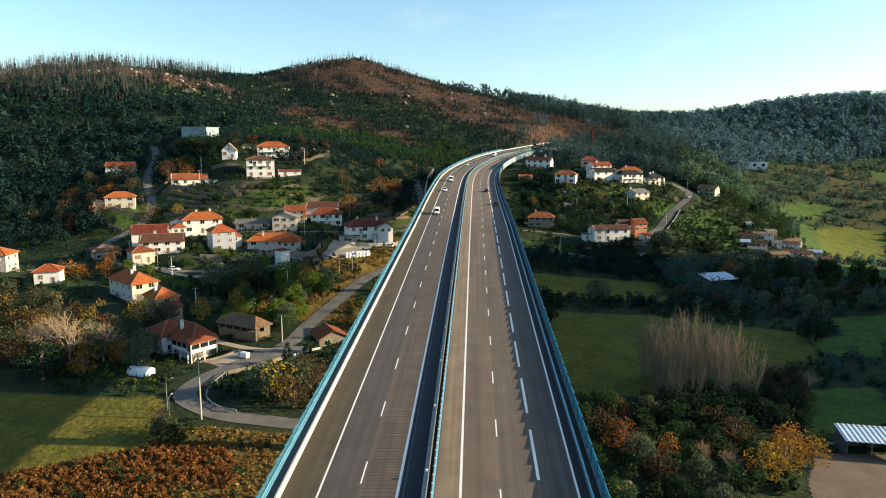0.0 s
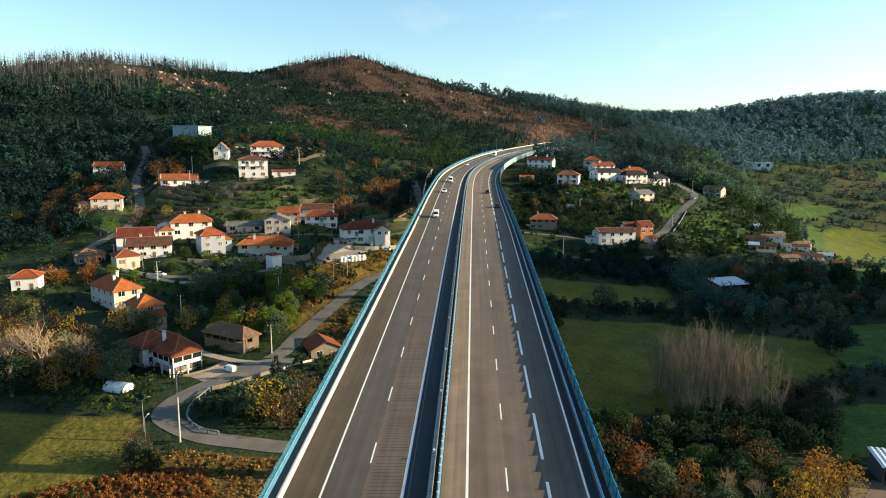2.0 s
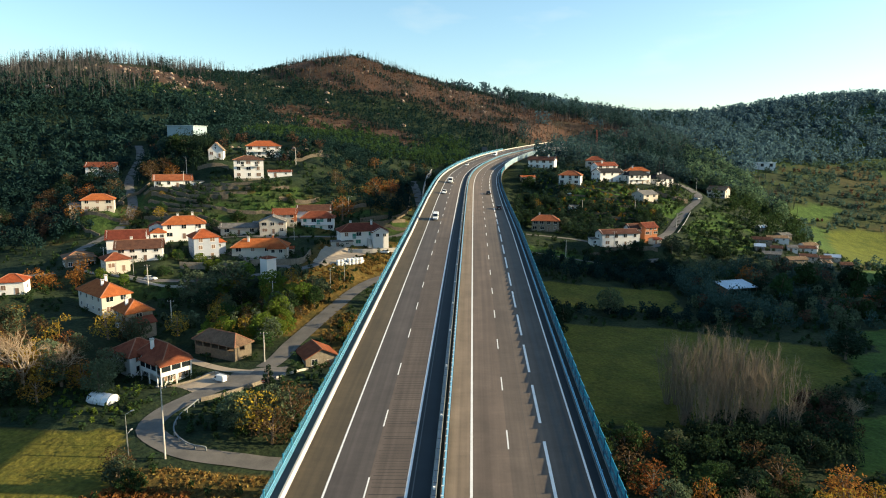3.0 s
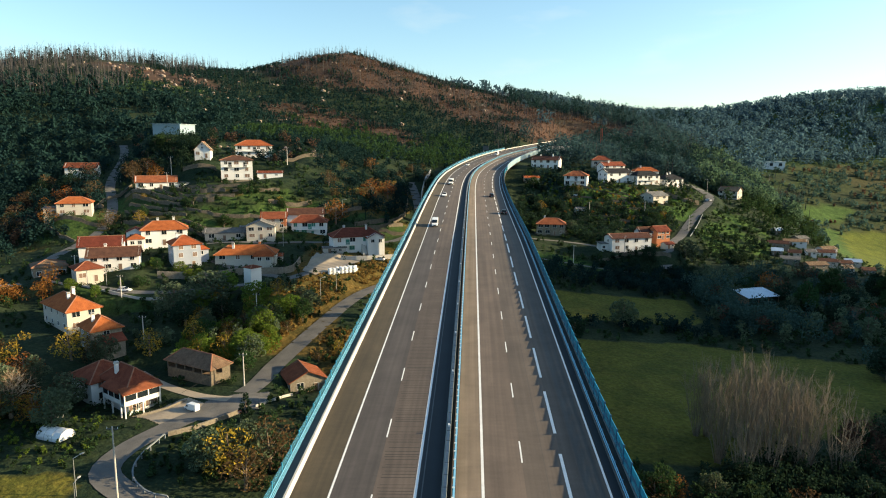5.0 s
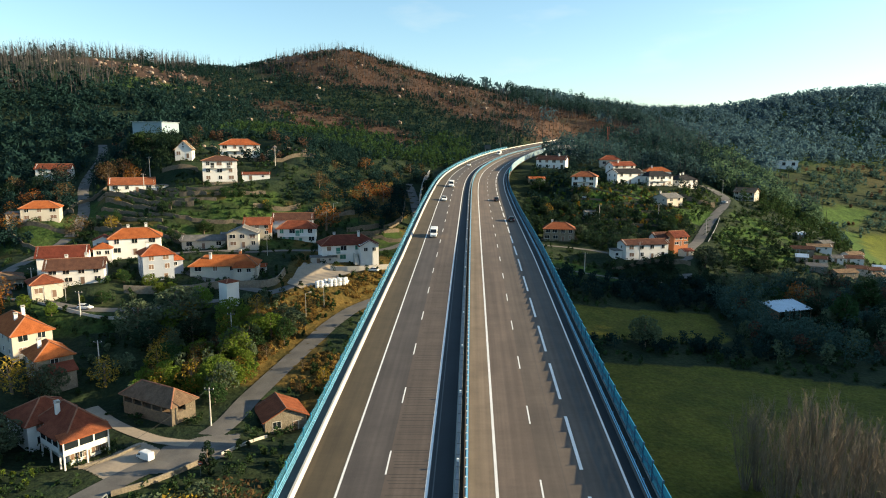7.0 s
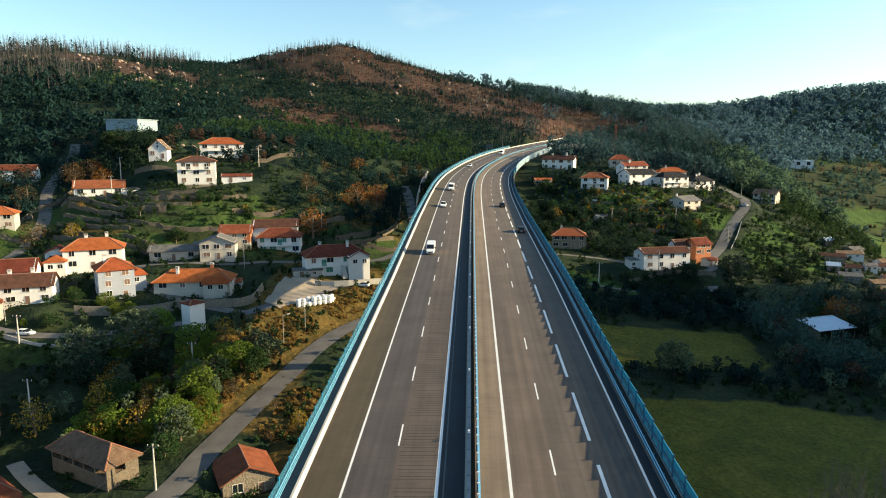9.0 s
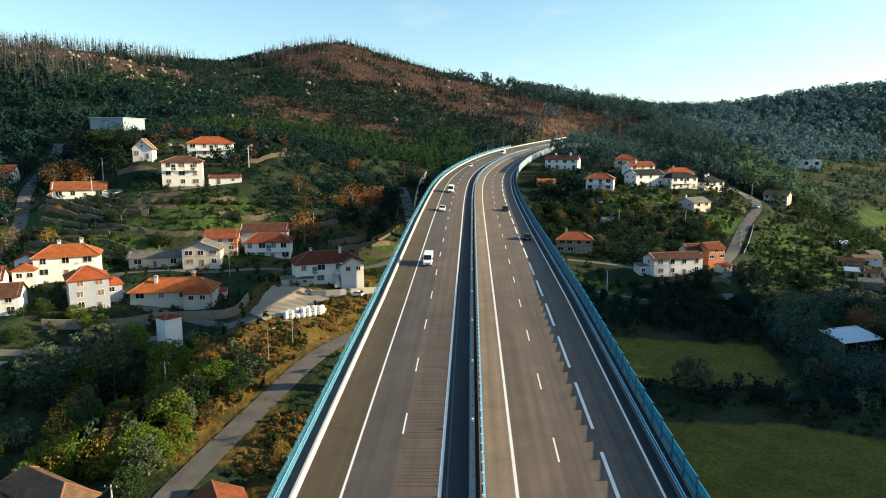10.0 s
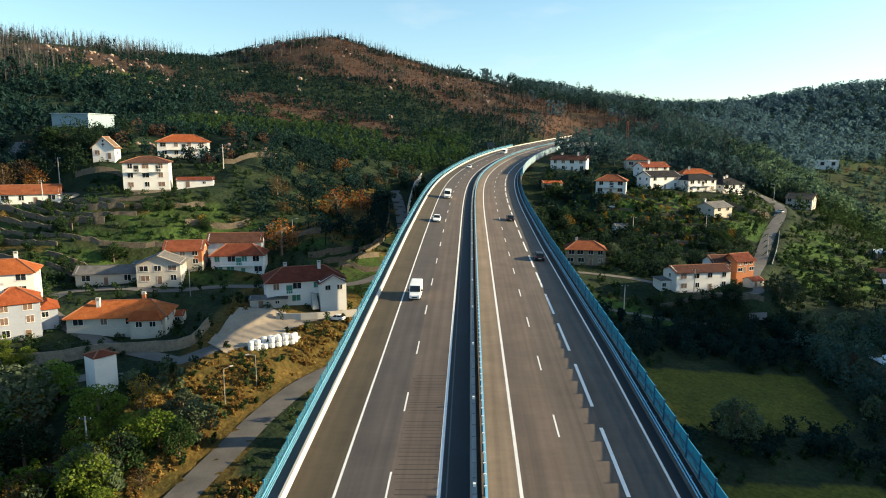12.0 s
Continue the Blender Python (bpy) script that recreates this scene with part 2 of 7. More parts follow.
LEAF = {
    "dark": leafy("leaf_dark", (0.020, 0.038, 0.022)),
    "green": leafy("leaf_green", (0.036, 0.068, 0.025)),
    "bright": leafy("leaf_bright", (0.115, 0.165, 0.028)),
    "olive": leafy("leaf_olive", (0.086, 0.112, 0.066)),
    "yellow": leafy("leaf_yellow", (0.257, 0.171, 0.030)),
    "orange": leafy("leaf_orange", (0.215, 0.092, 0.027)),
    "rust": leafy("leaf_rust", (0.085, 0.056, 0.028)),
    # bluish cast in this leaf colour stands in for haze on the hillside
    "wood": leafy("leaf_wood", (0.014, 0.034, 0.031), glow=0.25, spread=0.25, per_island=0.22, per_object=0.0),
    # distance haze is put into this pale bluish leaf colour
    "wood_hazed": leafy("leaf_wood_hazed", (0.055, 0.102, 0.128), glow=0.6, per_island=0.04, spread=0.12, per_object=0.0),
    "slope": leafy("leaf_slope", (0.050, 0.092, 0.078), glow=0.5, per_island=0.3, per_object=0.0),
    "wood_near": leafy("leaf_wood_near", (0.037, 0.071, 0.074), glow=0.5, per_island=0.2, per_object=0.0),
    "sunny": leafy("leaf_sunny", (0.080, 0.132, 0.078), glow=0.5, per_island=0.25, per_object=0.0),
    "dry": leafy("leaf_dry", (0.095, 0.060, 0.042), per_island=0.35, per_object=0.0),
    "shrub": leafy("leaf_shrub", (0.032, 0.056, 0.023), per_island=0.5, per_object=0.0),
    "straw": leafy("leaf_straw", (0.24, 0.155, 0.052), per_island=0.4, per_object=0.0),
    "bracken": leafy("leaf_bracken", (0.21, 0.094, 0.033), per_island=0.4, per_object=0.0),
}


# ---- mesh helpers ----
class Shape:
    """Gathers corners and faces for one mesh."""

    def __init__(self):
        self.v, self.f, self.uv = [], [], []

    def add(self, verts, faces):
        n = len(self.v)
        self.v += [tuple(p) for p in verts]
        self.f += [tuple(i + n for i in face) for face in faces]
        return self

    def box(self, x0, x1, y0, y1, z0, z1, m=None):
        c = [Vector((x, y, z)) for z in (z0, z1) for y in (y0, y1) for x in (x0, x1)]
        if m:
            c = [m @ p for p in c]
        return self.add(c, [(0, 2, 3, 1), (4, 5, 7, 6), (0, 1, 5, 4), (2, 6, 7, 3), (0, 4, 6, 2), (1, 3, 7, 5)])

    def prism(self, outline, y0, y1, m=None):
        """An outline in x and z, pushed from y0 to y1."""
        n = len(outline)
        c = [Vector((x, y, z)) for y in (y0, y1) for x, z in outline]
        if m:
            c = [m @ p for p in c]
        sides = [(i, (i + 1) % n, (i + 1) % n + n, i + n) for i in range(n)]
        return self.add(c, [tuple(reversed(range(n))), tuple(range(n, 2 * n)), *sides])

    def tube(self, a, b, ra, rb, n=6):
        a, b = Vector(a), Vector(b)
        way = (b - a).normalized()
        side = way.orthogonal().normalized()
        up = way.cross(side)
        ring = [(side * math.cos(k * math.tau / n) + up * math.sin(k * math.tau / n)) for k in range(n)]
        c = [a + r * ra for r in ring] + [b + r * rb for r in ring]
        return self.add(c, [(k, (k + 1) % n, (k + 1) % n + n, k + n) for k in range(n)] + [tuple(reversed(range(n))), tuple(range(n, 2 * n))])

    def mesh(self, name, mat, smooth=False, uv=None):
        me = bpy.data.meshes.new(name)
        me.from_pydata(self.v, [], self.f)
        me.materials.append(mat)
        if uv:
            layer = me.uv_layers.new(name="UVMap")
            for poly in me.polygons:
                for li in poly.loop_indices:
                    layer.data[li].uv = uv[me.loops[li].vertex_index]
        if smooth:
            me.polygons.foreach_set("use_smooth", [True] * len(me.polygons))
        me.update()
        return me


def link(name, me, parent=None, label="", at=None):
    ob = new(name, me)
    if parent is not None:
        ob.parent = parent
    if at is not None:
        ob.matrix_basis = at
    return tagged(ob, label)


def part(name, shape, mat, parent, label="", at=None, smooth=False):
    return link(name, shape.mesh(name, mat, smooth), parent, label, at)


def thing(name, label, category, at=None, group="", kind=""):
    ob = new(name)
    ob.empty_display_size = 0.5
    if at is not None:
        ob.matrix_basis = at
    return tagged(ob, label, category, group, kind)


def quads_mesh(name, verts, per, mat):
    """A mesh of loose pieces of `per` corners each, from an array of corners."""
    verts = np.asarray(verts, float).reshape(-1, 3)
    k = len(verts) // per
    me = bpy.data.meshes.new(name)
    me.vertices.add(len(verts))
    me.vertices.foreach_set("co", verts.ravel())
    me.loops.add(len(verts))
    me.loops.foreach_set("vertex_index", np.arange(len(verts)))
    me.polygons.add(k)
    me.polygons.foreach_set("loop_start", np.arange(k) * per)
    me.materials.append(mat)
    me.update(calc_edges=True)
    return me


# ---- the viaduct's line: curvature, climb and cross slope along it ----
def along(s, knots, values):
    return np.interp(s, knots, values)


ROAD_STEP = 2.0
ROAD_S = np.arange(-120.0, 760.0, ROAD_STEP)
_curve = along(ROAD_S, [-200, 150, 210, 270, 330, 390, 450, 520, 620, 800], [0, 0.01, 0.04, -0.03, 0.57, 1.76, 1.40, 1.86, 0.48, 0.48]) / 1000
_climb = along(ROAD_S, [-200, 170, 200, 300, 400, 500, 650, 800], [0.062, 0.062, 0.0526, 0.0497, 0.0572, 0.0652, 0.0599, 0.06])
_bank = along(ROAD_S, [-200, 195, 260, 330, 400, 500, 800], [-0.0209, -0.0209, 0.072, 0.0875, 0.0339, 0.0614, 0.0614])
_i0 = int(np.searchsorted(ROAD_S, 0.0))
_turn = np.cumsum(_curve) * ROAD_STEP
_turn -= _turn[_i0]
ROAD_P = np.stack([np.cumsum(np.sin(_turn) * np.cos(_climb)), np.cumsum(np.cos(_turn) * np.cos(_climb)), np.cumsum(np.sin(_climb))], 1) * ROAD_STEP
ROAD_P -= ROAD_P[_i0]
ROAD_LAT = np.stack([np.cos(_turn) * np.cos(_bank), -np.sin(_turn) * np.cos(_bank), -np.sin(_bank)], 1)


def road_point(s, d, h=0.0):
    """The place at distance s along the viaduct, d to its right and h above its surface."""
    p = np.array([np.interp(s, ROAD_S, ROAD_P[:, k]) for k in range(3)])
    lat = np.array([np.interp(s, ROAD_S, ROAD_LAT[:, k]) for k in range(3)])
    return Vector(p + lat * d + np.array([0, 0, h]))


def road_pose(s, d, h=0.0):
    """A pose whose y runs along the road and whose x runs across it."""
    a, b = road_point(s - 0.5, d, h), road_point(s + 0.5, d, h)
    y = (b - a).normalized()
    x = (road_point(s, d + 1, h) - road_point(s, d, h)).normalized()
    z = x.cross(y).normalized()
    x = y.cross(z)
    m = Matrix((x, y, z)).transposed().to_4x4()
    m.translation = road_point(s, d, h)
    return m


def sweep(name, profile, s0, s1, mat, parent=None, label="", step=4.0, closed=True):
    """A cross section of (offset, height) drawn along the road."""
    n = len(profile)
    count = max(1, int(round((s1 - s0) / step)))
    sh = Shape()
    for i in range(count + 1):
        s = s0 + (s1 - s0) * i / count
        sh.v += [tuple(road_point(s, d, h)) for d, h in profile]
    uv = [(d, s0 + (s1 - s0) * i / count) for i in range(count + 1) for d, h in profile]
    last = n if closed else n - 1
    for i in range(count):
        for k in range(last):
            a, b = i * n + k, i * n + (k + 1) % n
            sh.f.append((a, a + n, b + n, b))
    if closed:
        sh.f += [tuple(range(n)), tuple(reversed(range(count * n, count * n + n)))]
    return link(name, sh.mesh(name, mat, uv=uv), parent, label)


# ---- the land: broad hills, house plots and lanes pressed into it ----
BASE = -27.5
HILLS = [
    (-165, 830, 170, 19.9), (-330, 720, 170, 91.8), (-480, 600, 200, 38.4), (20, 860, 170, 68.6), (180, 930, 180, 12.9), (-60, 640, 130, 3.4),
    (-220, 560, 120, -2.9), (-160, 430, 90, 32.0), (-60, 420, 80, 11.7), (50, 500, 90, 21.4), (120, 620, 110, 9.3), (90, 440, 50, 7.5),
    (160, 470, 60, 16.1), (-100, 300, 80, 14.1), (-220, 330, 100, -17.8), (-400, 350, 150, 20.8),
]
FAR_AND_SHADE_HILLS = [
    (360, 1020, 130, 13.0), (500, 990, 150, 60.4), (680, 960, 160, 85.4), (950, 950, 260, -31.0), (300, 700, 120, 21.4), (350, 480, 110, -26.5),
    (-700, 900, 300, 26.7), (0, 1350, 300, 118.7), (-160, 820, 60, 26.6), (-250, 700, 80, -18.4), (70, 820, 80, -13.2), (-60, 820, 80, 5.8),
    # the three bumps at x 385 are added out of view to shade the meadows
    (-130, 366, 38, 10.0), (-103, 390, 30, 3.5), (385, 226, 76, 118.0), (385, 302, 20, 8.0), (385, 335, 28, 98.0), (1400, 300, 350, 120.0), (-1200, 200, 400, 110.0), (0, 2400, 600, 60.0), (1500, 1700, 500, 100.0), (-1500, 1600, 500, 80.0),
    (-900, -700, 400, 80.0), (900, -700, 400, 80.0),
]


def plot(x, y, eave, w, d, h, rot, roof, wall, tile, label, **more):
    """A house by its front right corner under the eaves; rot turns it to the left."""
    m = pose(x, y, eave - h, 0, 0, rot) @ pose(-w / 2, d / 2, 0)
    return dict(m=m, w=w, d=d, h=h, roof=roof, wall=wall, tile=tile, label=label, **more)


WEST = [
    plot(-103.0, 345.0, 28.9, 14.4, 11, 11.0, 20, "hip", "white_wall", "tile_brown", "three-storey white rendered house with brown hipped roof", floors=3, cols=3, rise=1.6, plinth=1.6, balcony=2),
    plot(-128.6, 358.0, 33.9, 7.4, 7, 4.4, 12, "gable_front", "white_wall", "tile_old", "small white chapel with a cross on its gable", floors=1, cols=2, rise=3.2, chapel=True),
    plot(-106.4, 388.0, 36.0, 19, 12, 6.4, 18, "hip", "white_wall", "tile_orange", "white villa with orange tiled hipped roof on a terrace", floors=2, cols=4, rise=2.4, balcony=1),
    plot(-162.0, 400.0, 47.6, 15.5, 22, 6.0, 2, "flat", "pale_blue_wall", "sheet_metal", "white industrial hall with flat metal roof", floors=1, cols=0, rise=0.4),
    plot(-136.6, 336.4, 19.0, 17.5, 8, 3.6, 25, "gable", "white_wall", "tile_brick", "long low white house with faded red tiled roof", wings=[(11.4, -0.6, 5.6, 6, 2.6, 0.2, "flat", "tile_grey")], floors=1, cols=4, rise=2.2),
    plot(-105.8, 276.0, 4.6, 16, 9, 6.2, 25, "hip", "white_wall", "tile_orange", "white two-storey house with orange roof and chimneys", wings=[(-9.8, -4.4, 5.5, 6, 3.4, 1.4, "hip", "tile_orange"), (-10.2, 3.0, 6, 6, 5.0, 1.4, "gable_front", "tile_red")], floors=2, cols=3, rise=2.3, chimneys=2),
    plot(-94.6, 261.0, 1.3, 9.2, 9, 8.6, 36, "hip", "grey_wall", "tile_orange", "tall pale grey house with orange hipped roof", wings=[(6.2, 2.0, 3.6, 7, 6.0, 1.2, "hip", "tile_orange")], floors=3, cols=2, rise=2.2, chimneys=1),
    plot(-69.6, 266.5, -3.2, 21, 9, 4.8, 10, "hip", "cream_wall", "tile_orange", "long cream bungalow with orange tiled roof and tall chimney", wings=[(6.6, -5.0, 6.5, 2.0, 4.6, 1.3, "hip", "tile_orange")], floors=1, cols=4, rise=2.3, chimneys=2, stack="orange_wall", plinth=1.8, base="cream_wall"),
    plot(-91.0, 296.0, 0.6, 15.5, 6, 3.4, 12, "gable", "cream_wall", "tile_grey", "low cream outbuilding with grey roof and open bays", floors=1, cols=3, rise=1.3),
    plot(-77.4, 293.0, 3.6, 11, 9, 5.4, 14, "gable_front", "cream_wall", "tile_grey", "old weathered cream house with plain gable front", floors=2, cols=3, rise=2.0),
    plot(-75.6, 303.0, 5.8, 10, 8, 4.8, 12, "gable", "cream_wall", "tile_brick", "cream house with an orange rendered corner and red roof", floors=2, cols=3, rise=1.9, corner="orange_wall"),
    plot(-59.6, 307.5, 3.9, 14.5, 8, 6.2, 9, "hip", "white_wall", "tile_red", "white house with dark red hipped roof and green shutters", floors=2, cols=4, rise=2.2, balcony=1, green=True),
    plot(-62.8, 316.0, 6.5, 15.5, 6, 4.6, 9, "gable", "white_wall", "tile_brown", "long white barn house with brown gabled roof", floors=1, cols=0, rise=1.8),
    plot(-33.4, 293.0, 0.4, 20, 10, 6.6, 22, "hip", "white_wall", "tile_red", "white villa with dark red roof, green shutters and outside stair", wings=[(6.4, -6.4, 6.8, 3.4, 6.3, 1.7, "gable_front", "tile_red")], floors=2, cols=4, rise=2.4, chimneys=2, balcony=2, green=True, stair=True),
    plot(-65.4, 238.3, -2.9, 4.0, 3.8, 7.0, 55, "hip", "white_wall", "tile_red", "small white transformer tower with red roof", floors=1, cols=0, rise=0.5, over=0.18),
]
WEST_LOWER = [
    plot(-160.0, 305.4, 11.5, 13, 9, 5.4, 25, "hip", "cream_wall", "tile_orange", "cream house with orange roof above terraced plots", wings=[(-9.0, 0.5, 5.2, 7, 3.2, 0.2, "flat", "tile_grey")], floors=2, cols=3, rise=2.0),
    plot(-112.0, 250.9, -1.6, 16, 8, 5.0, 22, "gable", "white_wall", "tile_brown", "white farmhouse with brown tiled roof", floors=2, cols=4, rise=2.2, chimneys=2),
    plot(-121.4, 258.0, 0.9, 14, 7, 4.6, 22, "gable", "white_wall", "tile_red", "white farm wing with faded red roof", floors=1, cols=0, rise=2.4),
    plot(-120.6, 243.5, -4.6, 8, 8, 4.6, 42, "hip", "cream_wall", "tile_brick", "small cream annex with red hipped roof", floors=1, cols=2, rise=1.6),
    plot(-105.0, 214.0, -10.3, 9.0, 18, 6.4, 52, "hip", "cream_wall", "tile_orange", "large cream house with orange hipped roof and chimney", floors=2, cols=2, rise=2.6, chimneys=2),
    plot(-91.9, 201.3, -12.4, 7.6, 9.5, 7.0, 48, "hip", "stone", "tile_orange", "granite house with orange hipped roof and chimney", floors=2, cols=1, rise=2.3, chimneys=1, annex=True),
    plot(-70.5, 176.0, -17.7, 6.6, 12.2, 7.1, 55, "hip", "white_wall", "tile_brick", "white house with glazed upper veranda and red hipped roof", floors=2, cols=5, rise=2.6, chimneys=1, veranda=True),
    plot(-79.5, 183.0, -18.5, 10, 10, 5.4, 55, "hip", "white_wall", "tile_brick", "white house wing with red tiled gabled roof", floors=2, cols=2, rise=2.6),
    plot(-61.2, 184.8, -18.2, 16, 6, 4.2, -27, "hip", "dry_wall", "tile_old", "open granite barn with mossy old tile roof", floors=1, cols=0, rise=2.0, barn=True),
    plot(-34.6, 191.6, -22.2, 9, 9, 3.4, 30, "gable_front", "stone", "tile_brick", "low house with red roof beside the viaduct", floors=1, cols=2, rise=2.0),
    plot(-138.5, 252.0, -5.6, 10, 9, 5.0, 38, "hip", "stone", "tile_old", "old granite house with mossy tile roof above the lane", floors=1, cols=3, rise=1.4),
    plot(-143.5, 219.0, -8.3, 8, 7, 4.6, 20, "hip", "white_wall", "tile_orange", "small white house with orange roof by the lane", floors=1, cols=2, rise=1.6),
    plot(-166.5, 224.0, -3.8, 14, 9, 6.4, 10, "hip", "cream_wall", "tile_orange", "cream house with orange roof by the lane", floors=2, cols=3, rise=2.0),
    plot(-188.5, 360.2, 24.6, 15, 6, 5.5, 14, "gable", "white_wall", "tile_red", "white house with faded red roof among trees", wings=[(3.6, -5.4, 8, 5, 3.4, 1.4, "gable_front", "tile_red")], floors=2, cols=3, rise=1.8),
]
EAST = [
    plot(56.4, 448.0, 27.8, 17.5, 8, 5.6, -20, "gable", "white_wall", "tile_brown", "white house with brown roof beside the viaduct", floors=2, cols=4, rise=1.8, chimneys=2),
    plot(68.6, 416.0, 19.4, 13, 10, 6.0, -16, "hip", "white_wall", "tile_brick", "white house with orange hipped roof and long balcony", floors=2, cols=3, rise=2.2, balcony=1),
    plot(101.0, 443.0, 20.6, 19, 9, 6.2, 27, "gable", "white_wall", "tile_dark", "white house with black tiled roof", floors=2, cols=3, rise=1.9, chimneys=1),
    plot(93.0, 468.0, 27.6, 12, 9, 4.4, -5, "hip", "cream_wall", "tile_brick", "cream house with orange hipped roof above the row", floors=1, cols=3, rise=2.2),
    plot(100.0, 459.0, 24.4, 15.5, 8, 5.0, 22, "gable", "white_wall", "tile_brick", "white house with orange gabled roof above the row", floors=2, cols=3, rise=1.8, chimneys=1),
    plot(118.4, 444.5, 19.0, 17.5, 9, 6.2, 26, "hip", "white_wall", "tile_dark", "white two-storey house with black hipped roof", floors=2, cols=4, rise=2.0, balcony=1),
    plot(121.0, 457.0, 21.0, 15, 8, 5.0, 5, "hip", "white_wall", "tile_orange", "white house with orange roof behind the row", floors=1, cols=2, rise=2.0, chimneys=1),
    plot(135.6, 453.5, 16.4, 15, 9, 6.2, 30, "hip", "white_wall", "tile_dark", "white house with black roof and white chimneys", floors=2, cols=3, rise=2.2, chimneys=2),
    plot(116.0, 417.5, 8.4, 13, 9.5, 5.4, 36, "gable", "cream_wall", "tile_grey", "pale house with grey gabled roof above the road", floors=2, cols=2, rise=1.8, chimneys=1),
    plot(172.0, 459.0, 8.4, 12, 10, 5.6, -38, "gable", "cream_wall", "tile_old", "pale house with old tile roof beside the road", floors=2, cols=3, rise=2.0),
    # the darker brick tile puts shade into this house's orange roof colour
    plot(48.8, 358.8, -2.2, 14, 9, 5.8, -6, "hip", "stone", "tile_brick", "granite house with orange hipped roof by a lane", floors=2, cols=4, rise=2.2, chimneys=1),
    plot(86.5, 341.0, -5.9, 20, 8, 6.4, 15, "gable", "white_wall", "tile_brown", "long white house with brown roof over a terrace", wings=[(-11.8, 1.5, 3.8, 5, 3.4, 0.2, "flat", "tile_grey")], floors=2, cols=4, rise=1.4),
    plot(97.4, 349.0, -3.6, 8, 6.5, 4.4, 26, "gable", "orange_wall", "tile_red", "orange rendered house with red tiled roof", floors=2, cols=3, rise=1.8),
    plot(90.5, 349.0, -4.4, 8, 6, 4.4, 15, "gable", "white_wall", "tile_brown", "white house with brown roof behind the terrace", floors=1, cols=1, rise=1.8),
    plot(72.0, 500.0, 33.8, 13, 9, 4.4, 0, "gable", "white_wall", "tile_grey", "white hall with gabled roof near the viaduct", floors=1, cols=2, rise=2.2),
]

# ---- lanes: middle line points with a half width ----
LANES = [
    dict(half=2.7, pts=[(-8, 136), (-33, 134), (-42, 134.7), (-52, 136), (-60, 140), (-65.6, 145.3), (-66, 153), (-62, 162.5), (-56.3, 173.4), (-51, 185.5), (-49.5, 198), (-47.6, 208), (-44.9, 219.5), (-41.8, 231.5), (-39, 243), (-34, 256), (-24, 270), (-12, 282)], name="lane"),
    dict(half=2.3, pts=[(-190, 226), (-160, 238), (-139, 243.5), (-128, 241), (-113, 235.5), (-99.6, 237), (-84, 244.5), (-72, 249.3), (-61.5, 253.8), (-55.8, 262), (-48, 274), (-36, 284), (-14, 300)], name="lane"),
    dict(half=2.2, pts=[(-61.5, 253.8), (-84, 262), (-104, 276), (-106, 288), (-92, 290), (-79, 288), (-66, 298), (-48, 303), (-30, 312), (-22, 335), (-26, 370), (-32, 400)], name="lane"),
    dict(half=2.2, pts=[(-139, 243.5), (-156, 268), (-152, 296), (-158, 318), (-176, 350), (-190, 390), (-206, 420)], name="lane"),
    dict(half=2.5, pts=[(88, 322), (96, 342), (100, 356), (112, 378), (129, 408), (146, 436), (150, 452), (140, 470), (110, 480)], name="lane"),
    dict(half=1.3, pts=[(24, 327), (45, 322), (66, 320), (88, 322)], name="lane"),
    dict(half=1.4, mat="yard", pts=[(-84, 194), (-77, 188), (-70, 183.2), (-61, 178.8), (-54, 177.5)], name="lane"),
    dict(half=1.7, pts=[(30, 352), (50, 351), (62, 346), (72, 338), (90, 332), (96, 342)], name="lane"),
]


def smooth_line(pts, step=2.5):
    """Points set evenly along a rounded line through the given ones."""
    p = np.array(pts, float)
    out = []
    for i in range(len(p) - 1):
        a, b, c, d = p[max(i - 1, 0)], p[i], p[i + 1], p[min(i + 2, len(p) - 1)]
        k = max(2, int(np.hypot(*(c - b)) / step))
        for t in np.arange(k) / k:
            out.append(0.5 * (2 * b + (c - a) * t + (2 * a - 5 * b + 4 * c - d) * t**2 + (3 * b - 3 * c + d - a) * t**3))
    return np.array(out + [p[-1]])


def rough_land(x, y):
    x, y = np.asarray(x, float), np.asarray(y, float)
    z = np.full(x.shape, BASE)
    for hx, hy, r, h in HILLS + FAR_AND_SHADE_HILLS:
        z = z + h * np.exp(-((x - hx) ** 2 + (y - hy) ** 2) / (2 * r * r))
    z = z - 3.4 * np.exp(-np.clip(z - BASE - 3, 0, None) / 14.0)
    hilly = np.clip((z - BASE - 4) / 25, 0, 1)
    even = np.exp(-(((x + 104) / 62) ** 2 + ((y - 316) / 30) ** 2) ** 2)
    z = z + hilly * (1 - even) * (1.4 * np.sin(x / 23 + 1.3 * np.sin(y / 31)) * np.cos(y / 27 + np.sin(x / 37)) + 0.5 * np.sin(x / 7.3 + y / 11) * np.cos(y / 6.1 - x / 9.7))
    return z


for lane in LANES:
    lane["line"] = smooth_line(lane["pts"])
PLOTS = []
for h in WEST + WEST_LOWER + EAST:
    PLOTS.append((h["m"].translation.x, h["m"].translation.y, h["m"].translation.z, max(h["w"], h["d"]) * 0.58))


def inside(x, y, poly):
    c = np.zeros(x.shape, bool)
    n = len(poly)
    for i in range(n):
        (x0, y0), (x1, y1) = poly[i], poly[(i + 1) % n]
        c ^= ((y0 > y) != (y1 > y)) & (x < (x1 - x0) * (y - y0) / (y1 - y0 + 1e-9) + x0)
    return c


